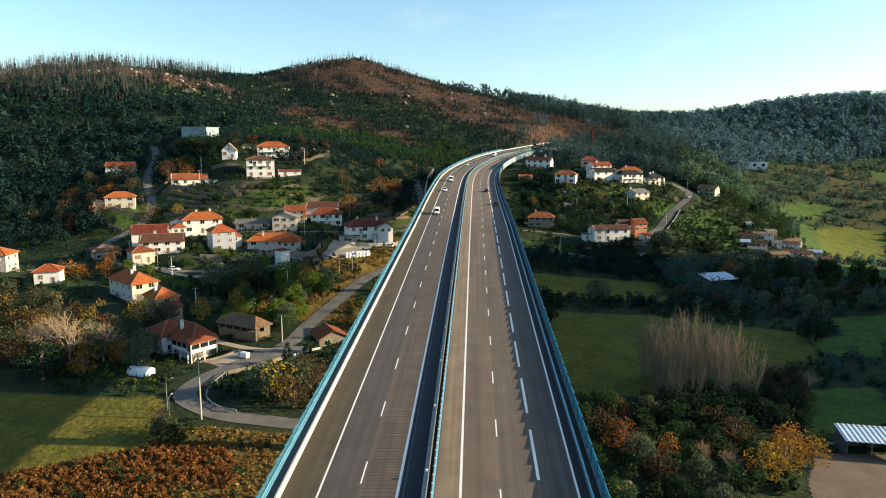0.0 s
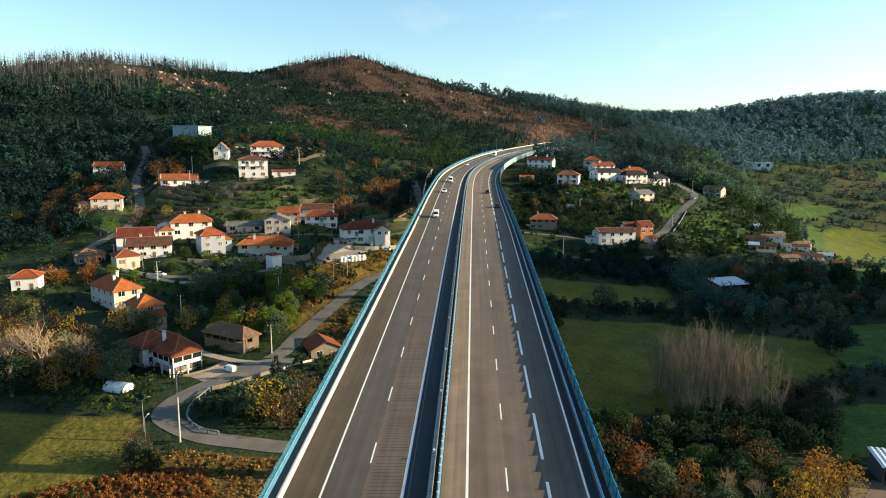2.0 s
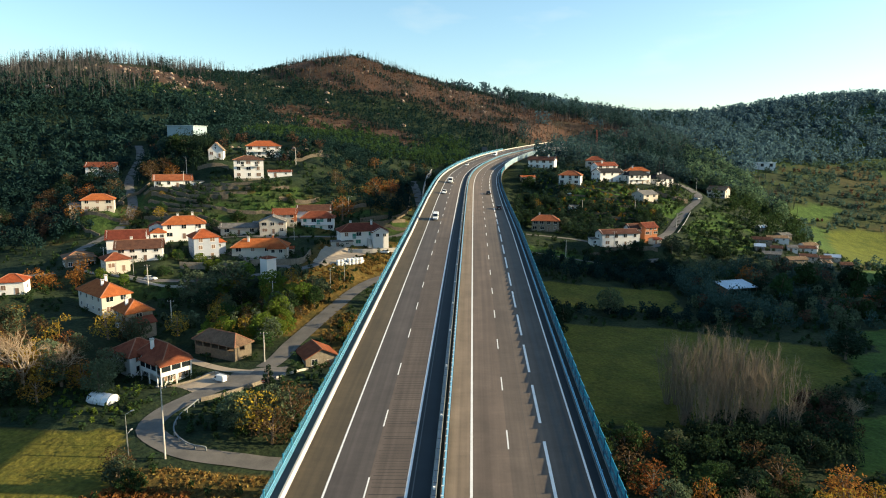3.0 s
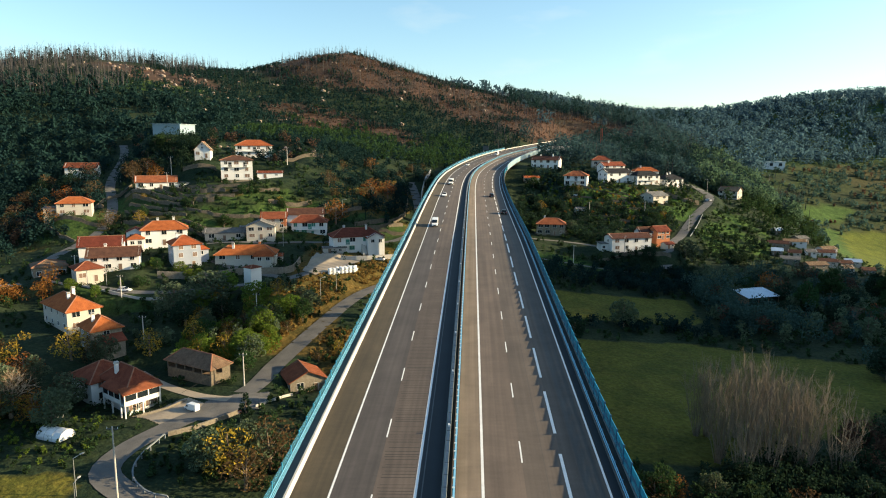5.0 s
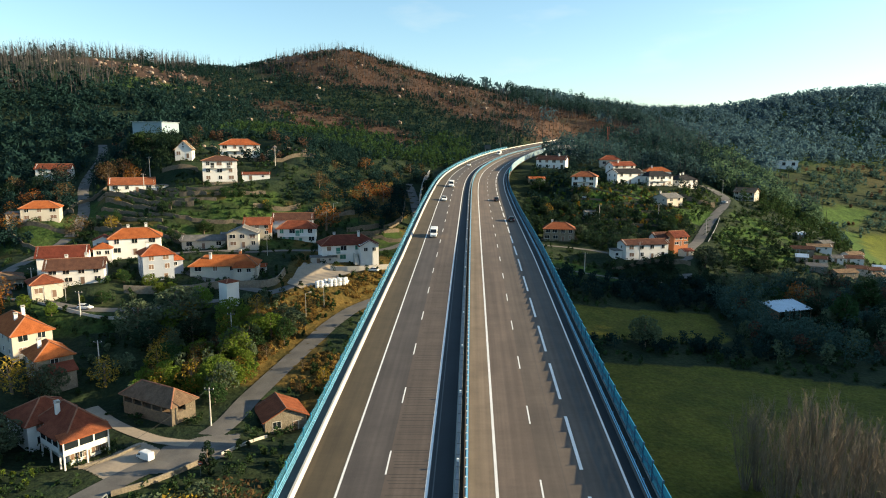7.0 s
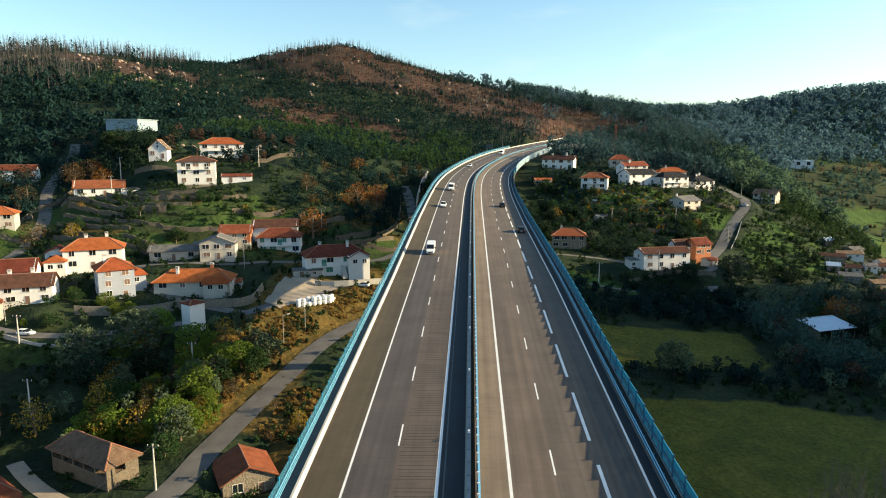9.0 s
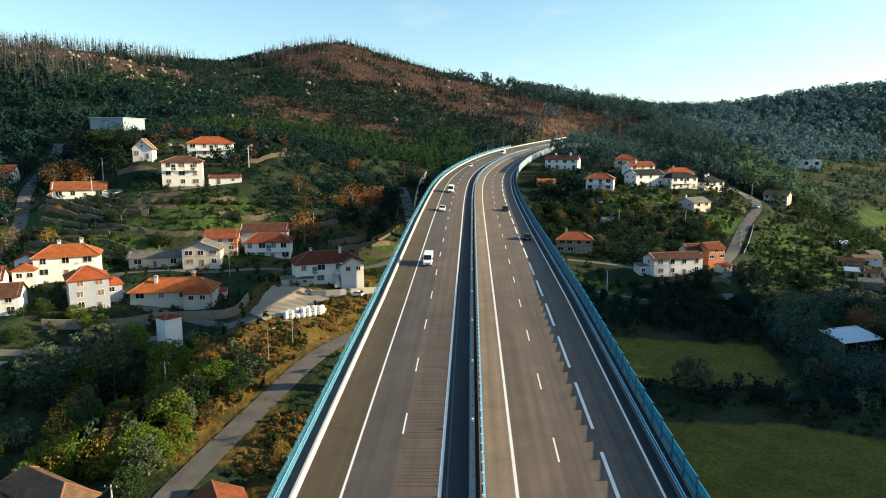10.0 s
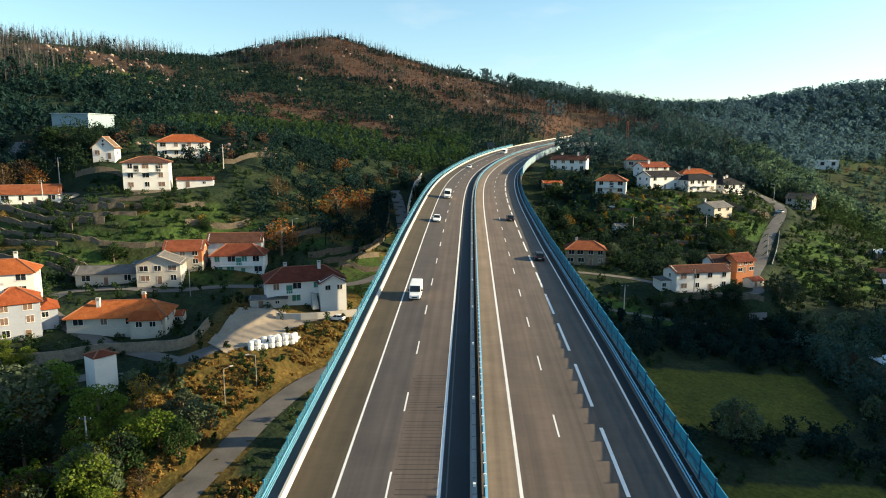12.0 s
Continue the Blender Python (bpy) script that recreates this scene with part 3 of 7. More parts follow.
TERRACES = [
    [(-150, 300), (-62, 296), (-58, 336), (-98, 338), (-150, 330)],
    [(-130, 222), (-74, 230), (-70, 246), (-126, 240)],
    [(-180, 280), (-150, 290), (-140, 330), (-172, 330)],
    [(-20, 280), (-14, 330), (-45, 345), (-62, 330), (-30, 300)],
]
STEPPED = TERRACES + [[(26, 350), (94, 345), (132, 408), (140, 440), (60, 440), (26, 430)]]
LEVELS = [(-108, 374, 28.6, 7), (-97, 372, 27.0, 6), (-97, 352, 20.6, 6)]


def stepped(z, x, y, weight, rise=1.7):
    """Hillside plots cut into level terraces with short steep banks."""
    m = np.zeros(z.shape, bool)
    for poly in STEPPED:
        m |= inside(x, y, poly)
    q = z / rise
    f = q - np.floor(q)
    level = rise * (np.floor(q) + np.clip((f - 0.72) / 0.28, 0, 1))
    return np.where(m, z + (level - z) * weight * 0.9, z)


def land(x, y, lanes=True):
    """The height of the ground: the hills, with level plots, lanes and the cut for the viaduct's far end."""
    x, y = np.asarray(x, float), np.asarray(y, float)
    z = rough_land(x, y)
    top, sumw = np.zeros(z.shape), np.zeros(z.shape)
    for px, py, pz, r in PLOTS + LEVELS:
        d = np.hypot(x - px, y - py)
        w = np.clip(1 - (d - r) / 20.0, 0, 1) ** 2.5
        top += w * pz
        sumw += w
    rest = np.clip(1 - sumw, 0, 1)
    z = stepped(z, x, y, rest)
    z = (z * rest + top) / np.maximum(rest + sumw, 1e-6)
    if lanes:
        for lane in LANES:
            L, zl = lane["line"], lane["z"]
            near = (x > L[:, 0].min() - 12) & (x < L[:, 0].max() + 12) & (y > L[:, 1].min() - 12) & (y < L[:, 1].max() + 12)
            if not near.any():
                continue
            d2 = (x[near][:, None] - L[:, 0]) ** 2 + (y[near][:, None] - L[:, 1]) ** 2
            j = d2.argmin(1)
            w = np.clip(1 - (np.sqrt(d2[np.arange(len(j)), j]) - lane["half"] - 1.2) / 5.0, 0, 1)
            z[near] = z[near] * (1 - w) + (zl[j] - 0.12) * w
    near = (np.abs(x) < 320) & (y > 330) & (y < 780)
    if near.any():
        use = ROAD_S > 380
        P = ROAD_P[use]
        d2 = (x[near][:, None] - P[:, 0]) ** 2 + (y[near][:, None] - P[:, 1]) ** 2
        j = d2.argmin(1)
        d = np.sqrt(d2[np.arange(len(j)), j])
        deck = P[j, 2]
        w = np.clip(1 - (d - 19) / 22, 0, 1)
        firm = np.clip((ROAD_S[use][j] - 430) / 60, 0, 1)
        zz = z[near]
        blended = zz * (1 - w) + (deck - 1.6) * w
        z[near] = np.where(firm > 0, zz * (1 - firm) + blended * firm, np.minimum(zz, np.where(d < 26, deck - 3.0, zz)))
    return z


for lane in LANES:
    L = lane["line"]
    zz = land(L[:, 0], L[:, 1], lanes=False)
    k = 9
    lane["z"] = np.convolve(np.pad(zz, k, mode="edge"), np.ones(2 * k + 1) / (2 * k + 1), mode="valid")


def land_at(x, y):
    return float(land(np.array([x]), np.array([y]))[0])


def axis(lo, hi, fine_lo, fine_hi, fine, coarse):
    a = np.arange(fine_lo, fine_hi + 0.1, fine)
    below, above, s = [], [], coarse
    v = fine_lo
    while v > lo:
        v -= s
        s *= 1.12
        below.append(v)
    v, s = fine_hi, coarse
    while v < hi:
        v += s
        s *= 1.06
        above.append(v)
    return np.array(below[::-1] + list(a) + above)


def soft_noise(x, y, size, seed=0.0):
    """Smooth patches of about the given size, 0 to 1."""
    a, b = x / size + seed * 3.7, y / size + seed * 5.1
    v = np.sin(a * 2.1 + 1.7 * np.sin(b * 1.3)) + np.sin(b * 2.6 + 1.9 * np.sin(a * 1.1 + 0.5)) + 0.6 * np.sin(a * 5.3 + b * 4.1) + 0.4 * np.sin(a * 9.1 - b * 8.3)
    return 0.5 + v / 6.0


def burnt_reach(x, y):
    """Below 1 on the burnt slopes: the hilltop, the strip below it and the slope over the far bend."""
    u, v = (x + 105) * 0.84 - (y - 588) * 0.54, (x + 105) * 0.54 + (y - 588) * 0.84
    return np.minimum(np.minimum(np.minimum(np.hypot((x + 110) / 105, (y - 775) / 62), np.hypot(u / 85, v / 40)), np.hypot((x - 68) / 116, (y - 755) / 90)), np.hypot((x + 298) / 62, (y - 655) / 34))


PASTURES = [
    [(20, 160), (51, 160), (95, 182), (113, 200), (120, 226), (71, 239), (20, 233)],
    [(20, 253), (84, 262), (88, 292), (20, 283)],
    [(113, 199), (133, 199), (152, 224), (121, 219)],
    [(80, 140), (110, 150), (112, 172), (92, 168)],
    [(133, 220), (149, 225), (166, 250), (140, 246)],
]
ROUGH_GREEN = [
    [(-320, 548), (-262, 600), (-230, 640), (-250, 655), (-300, 615), (-335, 575)],
    [(123, 384), (146, 425), (170, 425), (168, 394), (150, 364), (122, 352)],
    [(98, 400), (124, 400), (138, 425), (104, 430)],
    [(24, 318), (60, 314), (68, 326), (24, 338)],
    [(56, 402), (98, 394), (104, 430), (60, 434)],
]
SUNNY_FIELDS = [
    [(221, 397), (247, 469), (287, 544), (322, 561), (352, 558), (305, 478), (260, 420)],
    [(262, 559), (286, 588), (311, 598), (325, 590), (296, 567), (267, 550)],
    [(212, 406), (228, 452), (269, 536), (288, 551), (250, 466), (224, 410)],
    [(207, 365), (255, 398), (230, 350), (203, 315), (192, 326)],
    [(421, 690), (434, 718), (520, 745), (520, 710), (430, 688)],
]
VALLEY = [(212, 440), (243, 590), (264, 640), (306, 688), (420, 742), (560, 790), (560, 640), (420, 500), (300, 400), (215, 370)]
LEFT_FIELDS = [
    [(-130, 104), (-83, 106), (-61, 121), (-70, 143), (-107, 142), (-140, 136)],
]


def make_ground():
    xs = axis(-2600, 2600, -200, 215, 1.8, 4.0)
    ys = axis(-900, 4200, 60, 480, 1.8, 4.0)
    X, Y = np.meshgrid(xs, ys)
    Z = land(X.ravel(), Y.ravel()).reshape(X.shape)
    ny, nx = X.shape
    verts = np.stack([X.ravel(), Y.ravel(), Z.ravel()], 1)
    idx = np.arange(nx * ny).reshape(ny, nx)
    quads = np.stack([idx[:-1, :-1], idx[:-1, 1:], idx[1:, 1:], idx[1:, :-1]], -1).reshape(-1)
    me = bpy.data.meshes.new("ground")
    me.vertices.add(len(verts))
    me.vertices.foreach_set("co", verts.ravel())
    me.loops.add(len(quads))
    me.loops.foreach_set("vertex_index", quads)
    me.polygons.add(len(quads) // 4)
    me.polygons.foreach_set("loop_start", np.arange(len(quads) // 4) * 4)
    me.polygons.foreach_set("use_smooth", np.ones(len(quads) // 4, bool))
    x, y = verts[:, 0], verts[:, 1]
    green, dry, lush = np.zeros(len(x)), np.zeros(len(x)), np.zeros(len(x))
    for poly in PASTURES:
        green[inside(x, y, poly)] = 0.62
        dry[inside(x, y, poly)] = 0.5
    # greener, brighter grass here stands in for sunlight on these plots
    for poly in PASTURES[2:]:
        lush[inside(x, y, poly)] = 0.85
    for poly in ROUGH_GREEN:
        m = inside(x, y, poly)
        lush[m] = 0.95 * np.clip(soft_noise(x[m], y[m], 9, 3.0) * 3 - 0.9, 0, 1)
    for poly in TERRACES:
        m = inside(x, y, poly)
        level = np.floor(rough_land(x[m], y[m]) / 1.7)
        chance = np.modf(np.abs(np.sin(level * 12.9898 + np.floor(x[m] / 17.0 + level * 0.37) * 78.233) * 43758.5453))[0]
        lush[m] = np.where(chance < 0.45, 0.58, 0.08) * np.clip(soft_noise(x[m], y[m] * 2, 6) * 2.2 - 0.2, 0.2, 1)
        dry[m] = np.where(chance > 0.78, 0.45, 0.05)
    m = inside(x, y, VALLEY)
    strip = np.modf(np.abs(np.sin(np.floor((y[m] - 0.55 * x[m]) / 16) * 7.13 + np.floor(x[m] / 60) * 3.1) * 91.7))[0]
    dry[m], lush[m], green[m] = np.where(strip < 0.4, 0.22, 0.04), np.where(strip > 0.7, 0.3, 0.05), np.where((strip > 0.4) & (strip < 0.55), 0.15, 0.0)
    for k, poly in enumerate(SUNNY_FIELDS):
        green[inside(x, y, poly)] = 1.0 if k == 0 else 0.3
        lush[inside(x, y, poly)] = 0.15 if k == 0 else 0.95
    for poly in LEFT_FIELDS:
        dry[inside(x, y, poly)] = 0.6
        green[inside(x, y, poly)] = 0.55
    far = ~inside(x, y, VALLEY) & (x > 243 - (y - 600) * 0.16) & (y > 590) & (x > 60) & (rough_land(x, y) > -8)
    lush[far] = 0.5
    burnt = np.clip((1.25 - burnt_reach(x, y)) * 4, 0, 1) * np.clip(soft_noise(x, y, 30, 2.0) * 2.0 + 0.3, 0, 1)
    bank = ((x > -62) & (x < -38) & (y > 205) & (y < 300)) | ((x > -38) & (x < -14) & (((y > 250) & (y < 300)) | ((y > 196) & (y < 223)))) | ((x > -62) & (x < -12) & (y > 92) & (y < 130))
    bank |= inside(x, y, [(-64, 338), (-30, 330), (-26, 372), (-36, 408), (-62, 372)]) & (soft_noise(x, y, 10, 2.2) > 0.45)
    dry = np.maximum(dry, 0.55 * bank)
    col = me.color_attributes.new("cover", "FLOAT_COLOR", "POINT")
    col.data.foreach_set("color", np.stack([green, burnt, dry, lush], 1).ravel())
    me.update(calc_edges=True)
    m = bpy.data.materials.new("land")
    m.use_nodes = True
    n, l = m.node_tree.nodes, m.node_tree.links
    b = n["Principled BSDF"]
    b.inputs["Roughness"].default_value = 0.95
    b.inputs["Specular IOR Level"].default_value = 0.1
    geo, at = n.new("ShaderNodeNewGeometry"), n.new("ShaderNodeAttribute")
    at.attribute_name = "cover"
    sep = n.new("ShaderNodeSeparateColor")
    l.new(at.outputs["Color"], sep.inputs[0])

    def ramped(scale, lo, hi, detail=6.0, a=0.35, c=0.65):
        t, r = n.new("ShaderNodeTexNoise"), n.new("ShaderNodeValToRGB")
        t.inputs["Scale"].default_value, t.inputs["Detail"].default_value = scale, detail
        t.inputs["Roughness"].default_value = 0.65
        l.new(geo.outputs["Position"], t.inputs["Vector"])
        l.new(t.outputs["Fac"], r.inputs["Fac"])
        r.color_ramp.elements[0].position, r.color_ramp.elements[1].position = a, c
        r.color_ramp.elements[0].color, r.color_ramp.elements[1].color = (*lo, 1), (*hi, 1)
        return r.outputs["Color"]

    def blend(fac, one, two):
        x = n.new("ShaderNodeMix")
        x.data_type = "RGBA"
        l.new(fac, x.inputs["Factor"])
        l.new(one, x.inputs["A"])
        l.new(two, x.inputs["B"])
        return x.outputs["Result"]

    scrub = ramped(0.09, (0.011, 0.023, 0.013), (0.033, 0.046, 0.021))
    meadow = ramped(0.12, (0.062, 0.080, 0.011), (0.125, 0.138, 0.018))
    burntc = ramped(0.05, (0.036, 0.029, 0.023), (0.098, 0.057, 0.041))
    dryc = ramped(0.18, (0.095, 0.070, 0.018), (0.22, 0.130, 0.033))
    out = blend(sep.outputs["Green"], scrub, burntc)
    out = blend(sep.outputs["Blue"], out, dryc)
    out = blend(sep.outputs["Red"], out, meadow)
    out = blend(at.outputs["Alpha"], out, ramped(0.2, (0.03, 0.066, 0.014), (0.07, 0.125, 0.026)))
    grain = ramped(1.1, (0.62, 0.62, 0.62), (1.25, 1.25, 1.25), detail=8.0)
    mul = n.new("ShaderNodeMix")
    mul.data_type, mul.blend_type = "RGBA", "MULTIPLY"
    mul.inputs["Factor"].default_value = 1.0
    l.new(out, mul.inputs["A"])
    l.new(grain, mul.inputs["B"])
    l.new(mul.outputs["Result"], b.inputs["Base Color"])
    bt, bn = n.new("ShaderNodeTexNoise"), n.new("ShaderNodeBump")
    bt.inputs["Scale"].default_value, bt.inputs["Detail"].default_value = 0.7, 8.0
    l.new(geo.outputs["Position"], bt.inputs["Vector"])
    bn.inputs["Strength"].default_value, bn.inputs["Distance"].default_value = 0.8, 0.6
    l.new(bt.outputs["Fac"], bn.inputs["Height"])
    l.new(bn.outputs["Normal"], b.inputs["Normal"])
    me.materials.append(m)
    return tagged(new("ground", me), "valley floor and wooded hillsides with fields and scrub", "ground", kind="structure")


ground = make_ground()
for lane in LANES:
    L, h = lane["line"], lane["half"]
    t = np.gradient(L, axis=0)
    t /= np.linalg.norm(t, axis=1)[:, None]
    side = np.stack([t[:, 1], -t[:, 0]], 1)
    sh = Shape()
    for k, o in enumerate((-h, -h * 0.4, h * 0.4, h)):
        sh.v += [(*(p + s * o), z + (0.04 if k in (1, 2) else 0.0)) for p, s, z in zip(L, side, lane["z"])]
    n = len(L)
    for k in range(3):
        sh.f += [(k * n + i, (k + 1) * n + i, (k + 1) * n + i + 1, k * n + i + 1) for i in range(n - 1)]
    ob = link("road", sh.mesh("road", MAT[lane.get("mat", "lane")], True))
    tagged(ob, "narrow worn asphalt village lane", "road", kind="structure")

# ---- the viaduct ----
S0, S1 = -60.0, 700.0
viaduct = thing("viaduct", "twin-deck motorway viaduct climbing and curving over the valley", "bridge", kind="structure")
sweep("left_deck", [(-15.5, -0.05), (-13.2, 0.0), (-0.25, 0.0), (-0.25, -0.5), (-4.0, -1.1), (-5.5, -2.6), (-10.5, -2.6), (-12.0, -1.1), (-15.5, -0.45)], S0, S1, MAT["asphalt"], viaduct, "grey asphalt carriageway deck")
sweep("right_deck", [(0.15, 0.0), (16.0, 0.0), (16.5, -0.05), (16.5, -0.45), (13.0, -1.1), (11.5, -2.6), (6.0, -2.6), (4.5, -1.1), (0.15, -0.5)], S0, S1, MAT["asphalt_right"], viaduct, "brownish asphalt carriageway deck")
sweep("hard_shoulder", [(-13.75, 0.008), (-10.6, 0.008)], S0, S1, MAT["shoulder"], viaduct, "olive-brown stained hard shoulder", closed=False)
sweep("inner_shoulder", [(0.55, 0.008), (2.85, 0.008)], S0, S1, MAT["inner_shoulder"], viaduct, "pale tan inner shoulder", closed=False)
# the last two strips carry barrier shadow in their colour, the rest are lanes
for name, a, b in (("left_outer", -10.6, -6.7), ("left_inner", -6.7, -2.95), ("right_first", 2.85, 6.7), ("right_second", 6.7, 10.45), ("right_slow", 10.45, 14.05), ("shadow_asphalt", 14.05, 14.9), ("shadow_asphalt", -2.75, -0.6)):
    sweep("lane", [(a, 0.005), (b, 0.005)], S0, S1, MAT[name], viaduct, "asphalt strip, a worn traffic lane or painted-in barrier shadow", closed=False)
for d, w in ((-10.45, 0.20), (-2.95, 0.26), (2.95, 0.26), (13.92, 0.20)):
    sweep("edge_line", [(d - w / 2, 0.014), (d + w / 2, 0.014)], S0, S1, MAT["paint"], viaduct, "white painted edge line", closed=False)


def dashes(name, d, first, length, width):
    for i in range(-9, 48):
        s = first + 14.0 * i
        if not S0 < s < 640:
            continue
        a, b = s, s + length
        pts = [road_point(q, o, 0.014) for q in (a, (a + b) / 2, b) for o in (d - width / 2, d + width / 2)]
        one = Shape().add(pts, [(0, 1, 3, 2), (2, 3, 5, 4)])
        link(name, one.mesh(name, MAT["paint"]), viaduct)


sweep("seam", [(8.72, 0.0085), (8.79, 0.0085)], S0, S1, MAT["right_slow"], viaduct, "dark sealed seam in the asphalt", closed=False)
sweep("worn_line", [(-2.46, 0.0105), (-2.34, 0.0105)], S0, S1, MAT["dark_concrete"], viaduct, "grey worn line on the dark strip", closed=False)
# the gap's floor is coloured near black for the shade down there
sweep("verge", [(-0.25, -0.42), (0.15, -0.42)], S0, S1, MAT["verge"], viaduct, "floor of the median gap in a shade-dark colour", closed=False)
dashes("lane_dash", -6.7, 70.0, 4.0, 0.15)
dashes("lane_dash", 6.7, 65.3, 4.0, 0.15)
dashes("slow_lane_dash", 10.45, 70.9, 10.0, 0.3)
grooves = Shape()
random.seed(5)
s = 40.0
while s < 190:
    a, b = -6.3 + random.uniform(-0.25, 0.2), -3.15
    if s < 70 or random.random() < 0.85:
        pts = [road_point(q, o, 0.010) for q in (s, s + random.uniform(0.05, 0.1)) for o in (a, b)]
        grooves.add(pts, [(0, 1, 3, 2)])
    s += random.uniform(0.4, 0.7)
tagged(part("groove", grooves, MAT["groove"], viaduct, "dark transverse grooves cut across the inner lane"), kind="stuff")

# concrete barriers
sweep("outer_barrier", [(-13.86, 0.0), (-13.92, 0.25), (-14.0, 0.5), (-14.2, 0.5), (-14.28, 0.0)], S0, S1, MAT["pale_concrete"], viaduct, "pale concrete parapet")
sweep("walkway", [(-15.4, 0.06), (-14.28, 0.06), (-14.28, -0.06), (-15.4, -0.06)], S0, S1, MAT["dark_concrete"], viaduct, "dark service walkway")
sweep("kerb", [(14.9, 0.0), (14.92, 0.22), (15.12, 0.22), (15.14, 0.0)], S0, S1, MAT["dark_concrete"], viaduct, "dark kerb under the guard rail")
side_rail = thing("guard_rail", "twin blue steel guard rail beside the slow lane", "guard rail", kind="structure")
for h in (0.5, 0.86):
    sweep("rail", [(14.94, h - 0.05), (15.0, h - 0.05), (15.0, h + 0.05), (14.94, h + 0.05)], S0, S1, MAT["blue_light"], side_rail, "pale blue rail")
sweep("walkway", [(15.14, 0.06), (16.4, 0.06), (16.4, -0.06), (15.14, -0.06)], S0, S1, MAT["verge"], viaduct, "dark service walkway")
sweep("median_barrier", [(-0.72, 0.0), (-0.66, 0.3), (-0.52, 0.75), (-0.22, 0.75), (-0.22, -0.3), (-0.5, -0.3)], S0, S1, MAT["old_concrete"], viaduct, "grey concrete median barrier")

# blue rail along the median
median_rail = thing("median_rail", "blue steel guard rail along the median", "guard rail", kind="structure")
for h in (0.42, 0.72):
    sweep("rail", [(0.40, h - 0.07), (0.48, h), (0.40, h + 0.07), (0.36, h)], S0, S1, MAT["blue"], median_rail)
sweep("top_rail", [(0.34, 0.92), (0.52, 0.92), (0.52, 1.0), (0.34, 1.0)], S0, S1, MAT["blue_light"], median_rail, "pale blue top rail")
post_me = Shape().box(-0.06, 0.06, -0.05, 0.05, 0.0, 0.95).mesh("post", MAT["blue_dark"])
side_post = Shape().box(-0.05, 0.05, -0.05, 0.05, 0.1, 0.98).mesh("post", MAT["blue_dark"])
s = 20.0
while s < 480:
    link("post", side_post, side_rail, at=Matrix.Translation(road_point(s, 15.06, 0)))
    s += 3.0
s = S0 + 1
while s < 600:
    link("post", post_me, median_rail, at=Matrix.Translation(road_point(s, 0.30, 0)) @ Matrix.Rotation(-float(np.interp(s, ROAD_S, _turn)), 4, "Z"))
    s += 3.0
block_me = Shape().box(-0.1, 0.1, -0.06, 0.06, 0.0, 0.1).mesh("spacer", MAT["white_trim"])
s = 20.0
while s < 260:
    link("spacer", block_me, median_rail, at=Matrix.Translation(road_point(s, 0.36, 0.98)))
    s += 1.5
gap_me = Shape().box(-0.18, 0.18, -0.035, 0.035, 0.0, 0.04).mesh("joint", MAT["dark_concrete"])
s = 20.0
while s < 260:
    link("joint", gap_me, viaduct, "dark joint of the median barrier", at=Matrix.Translation(road_point(s, -0.37, 0.73)))
    s += 2.0
cap_me = Shape().box(-0.1, 0.1, -0.12, 0.12, 0.0, 0.22).mesh("reflector", MAT["white_trim"])
s = S0 + 5
while s < 500:
    link("reflector", cap_me, median_rail, "white reflector block", at=Matrix.Translation(road_point(s, -0.4, 0.74)))
    s += 14.0


def upright(s, d, h):
    return Matrix.Translation(road_point(s, d, h)) @ Matrix.Rotation(-float(np.interp(s, ROAD_S, _turn)), 4, "Z")


# wind screens: level panels that step up with the climb
right_screen = thing("wind_screen", "blue perforated steel wind screen on the parapet", "wind screen", kind="structure")
left_screen = thing("wind_screen", "blue steel railing with mesh infill on the parapet", "wind screen", kind="structure")
PANEL = 3.0
panel_r = Shape().box(-0.02, 0.02, 0.04, PANEL - 0.04, 0.25, 1.80).mesh("panel", MAT["mesh_right"])
frame_r = Shape().box(-0.035, 0.035, 0.04, PANEL - 0.04, 0.2, 0.27).box(-0.035, 0.035, 0.04, PANEL - 0.04, 1.78, 1.85).mesh("panel_frame", MAT["blue"])
rail_r = Shape().box(-0.14, -0.06, 0.0, PANEL, 0.98, 1.08).mesh("hand_rail", MAT["blue_dark"])
ledge_r = Shape().box(-0.16, 0.1, 0.0, PANEL, -0.1, 0.2).mesh("base_plate", MAT["old_concrete"])
brace_r = Shape().tube((-0.1, 0.5, 0.55), (-0.1, 1.3, 1.0), 0.035, 0.035, 5).tube((-0.1, 1.3, 1.0), (-0.1, 2.6, 0.8), 0.035, 0.035, 5).tube((-0.1, 1.3, 1.0), (-0.1, 1.5, 1.5), 0.035, 0.035, 5).mesh("brace", MAT["blue_dark"])
post_r = Shape().box(-0.1, 0.06, -0.06, 0.06, 0.0, 2.0).mesh("post", MAT["blue_dark"])
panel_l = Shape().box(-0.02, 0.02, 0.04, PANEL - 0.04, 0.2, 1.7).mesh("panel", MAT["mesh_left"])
post_l = Shape().box(-0.06, 0.06, -0.05, 0.05, 0.0, 1.78).mesh("post", MAT["blue"])
s = -57.0
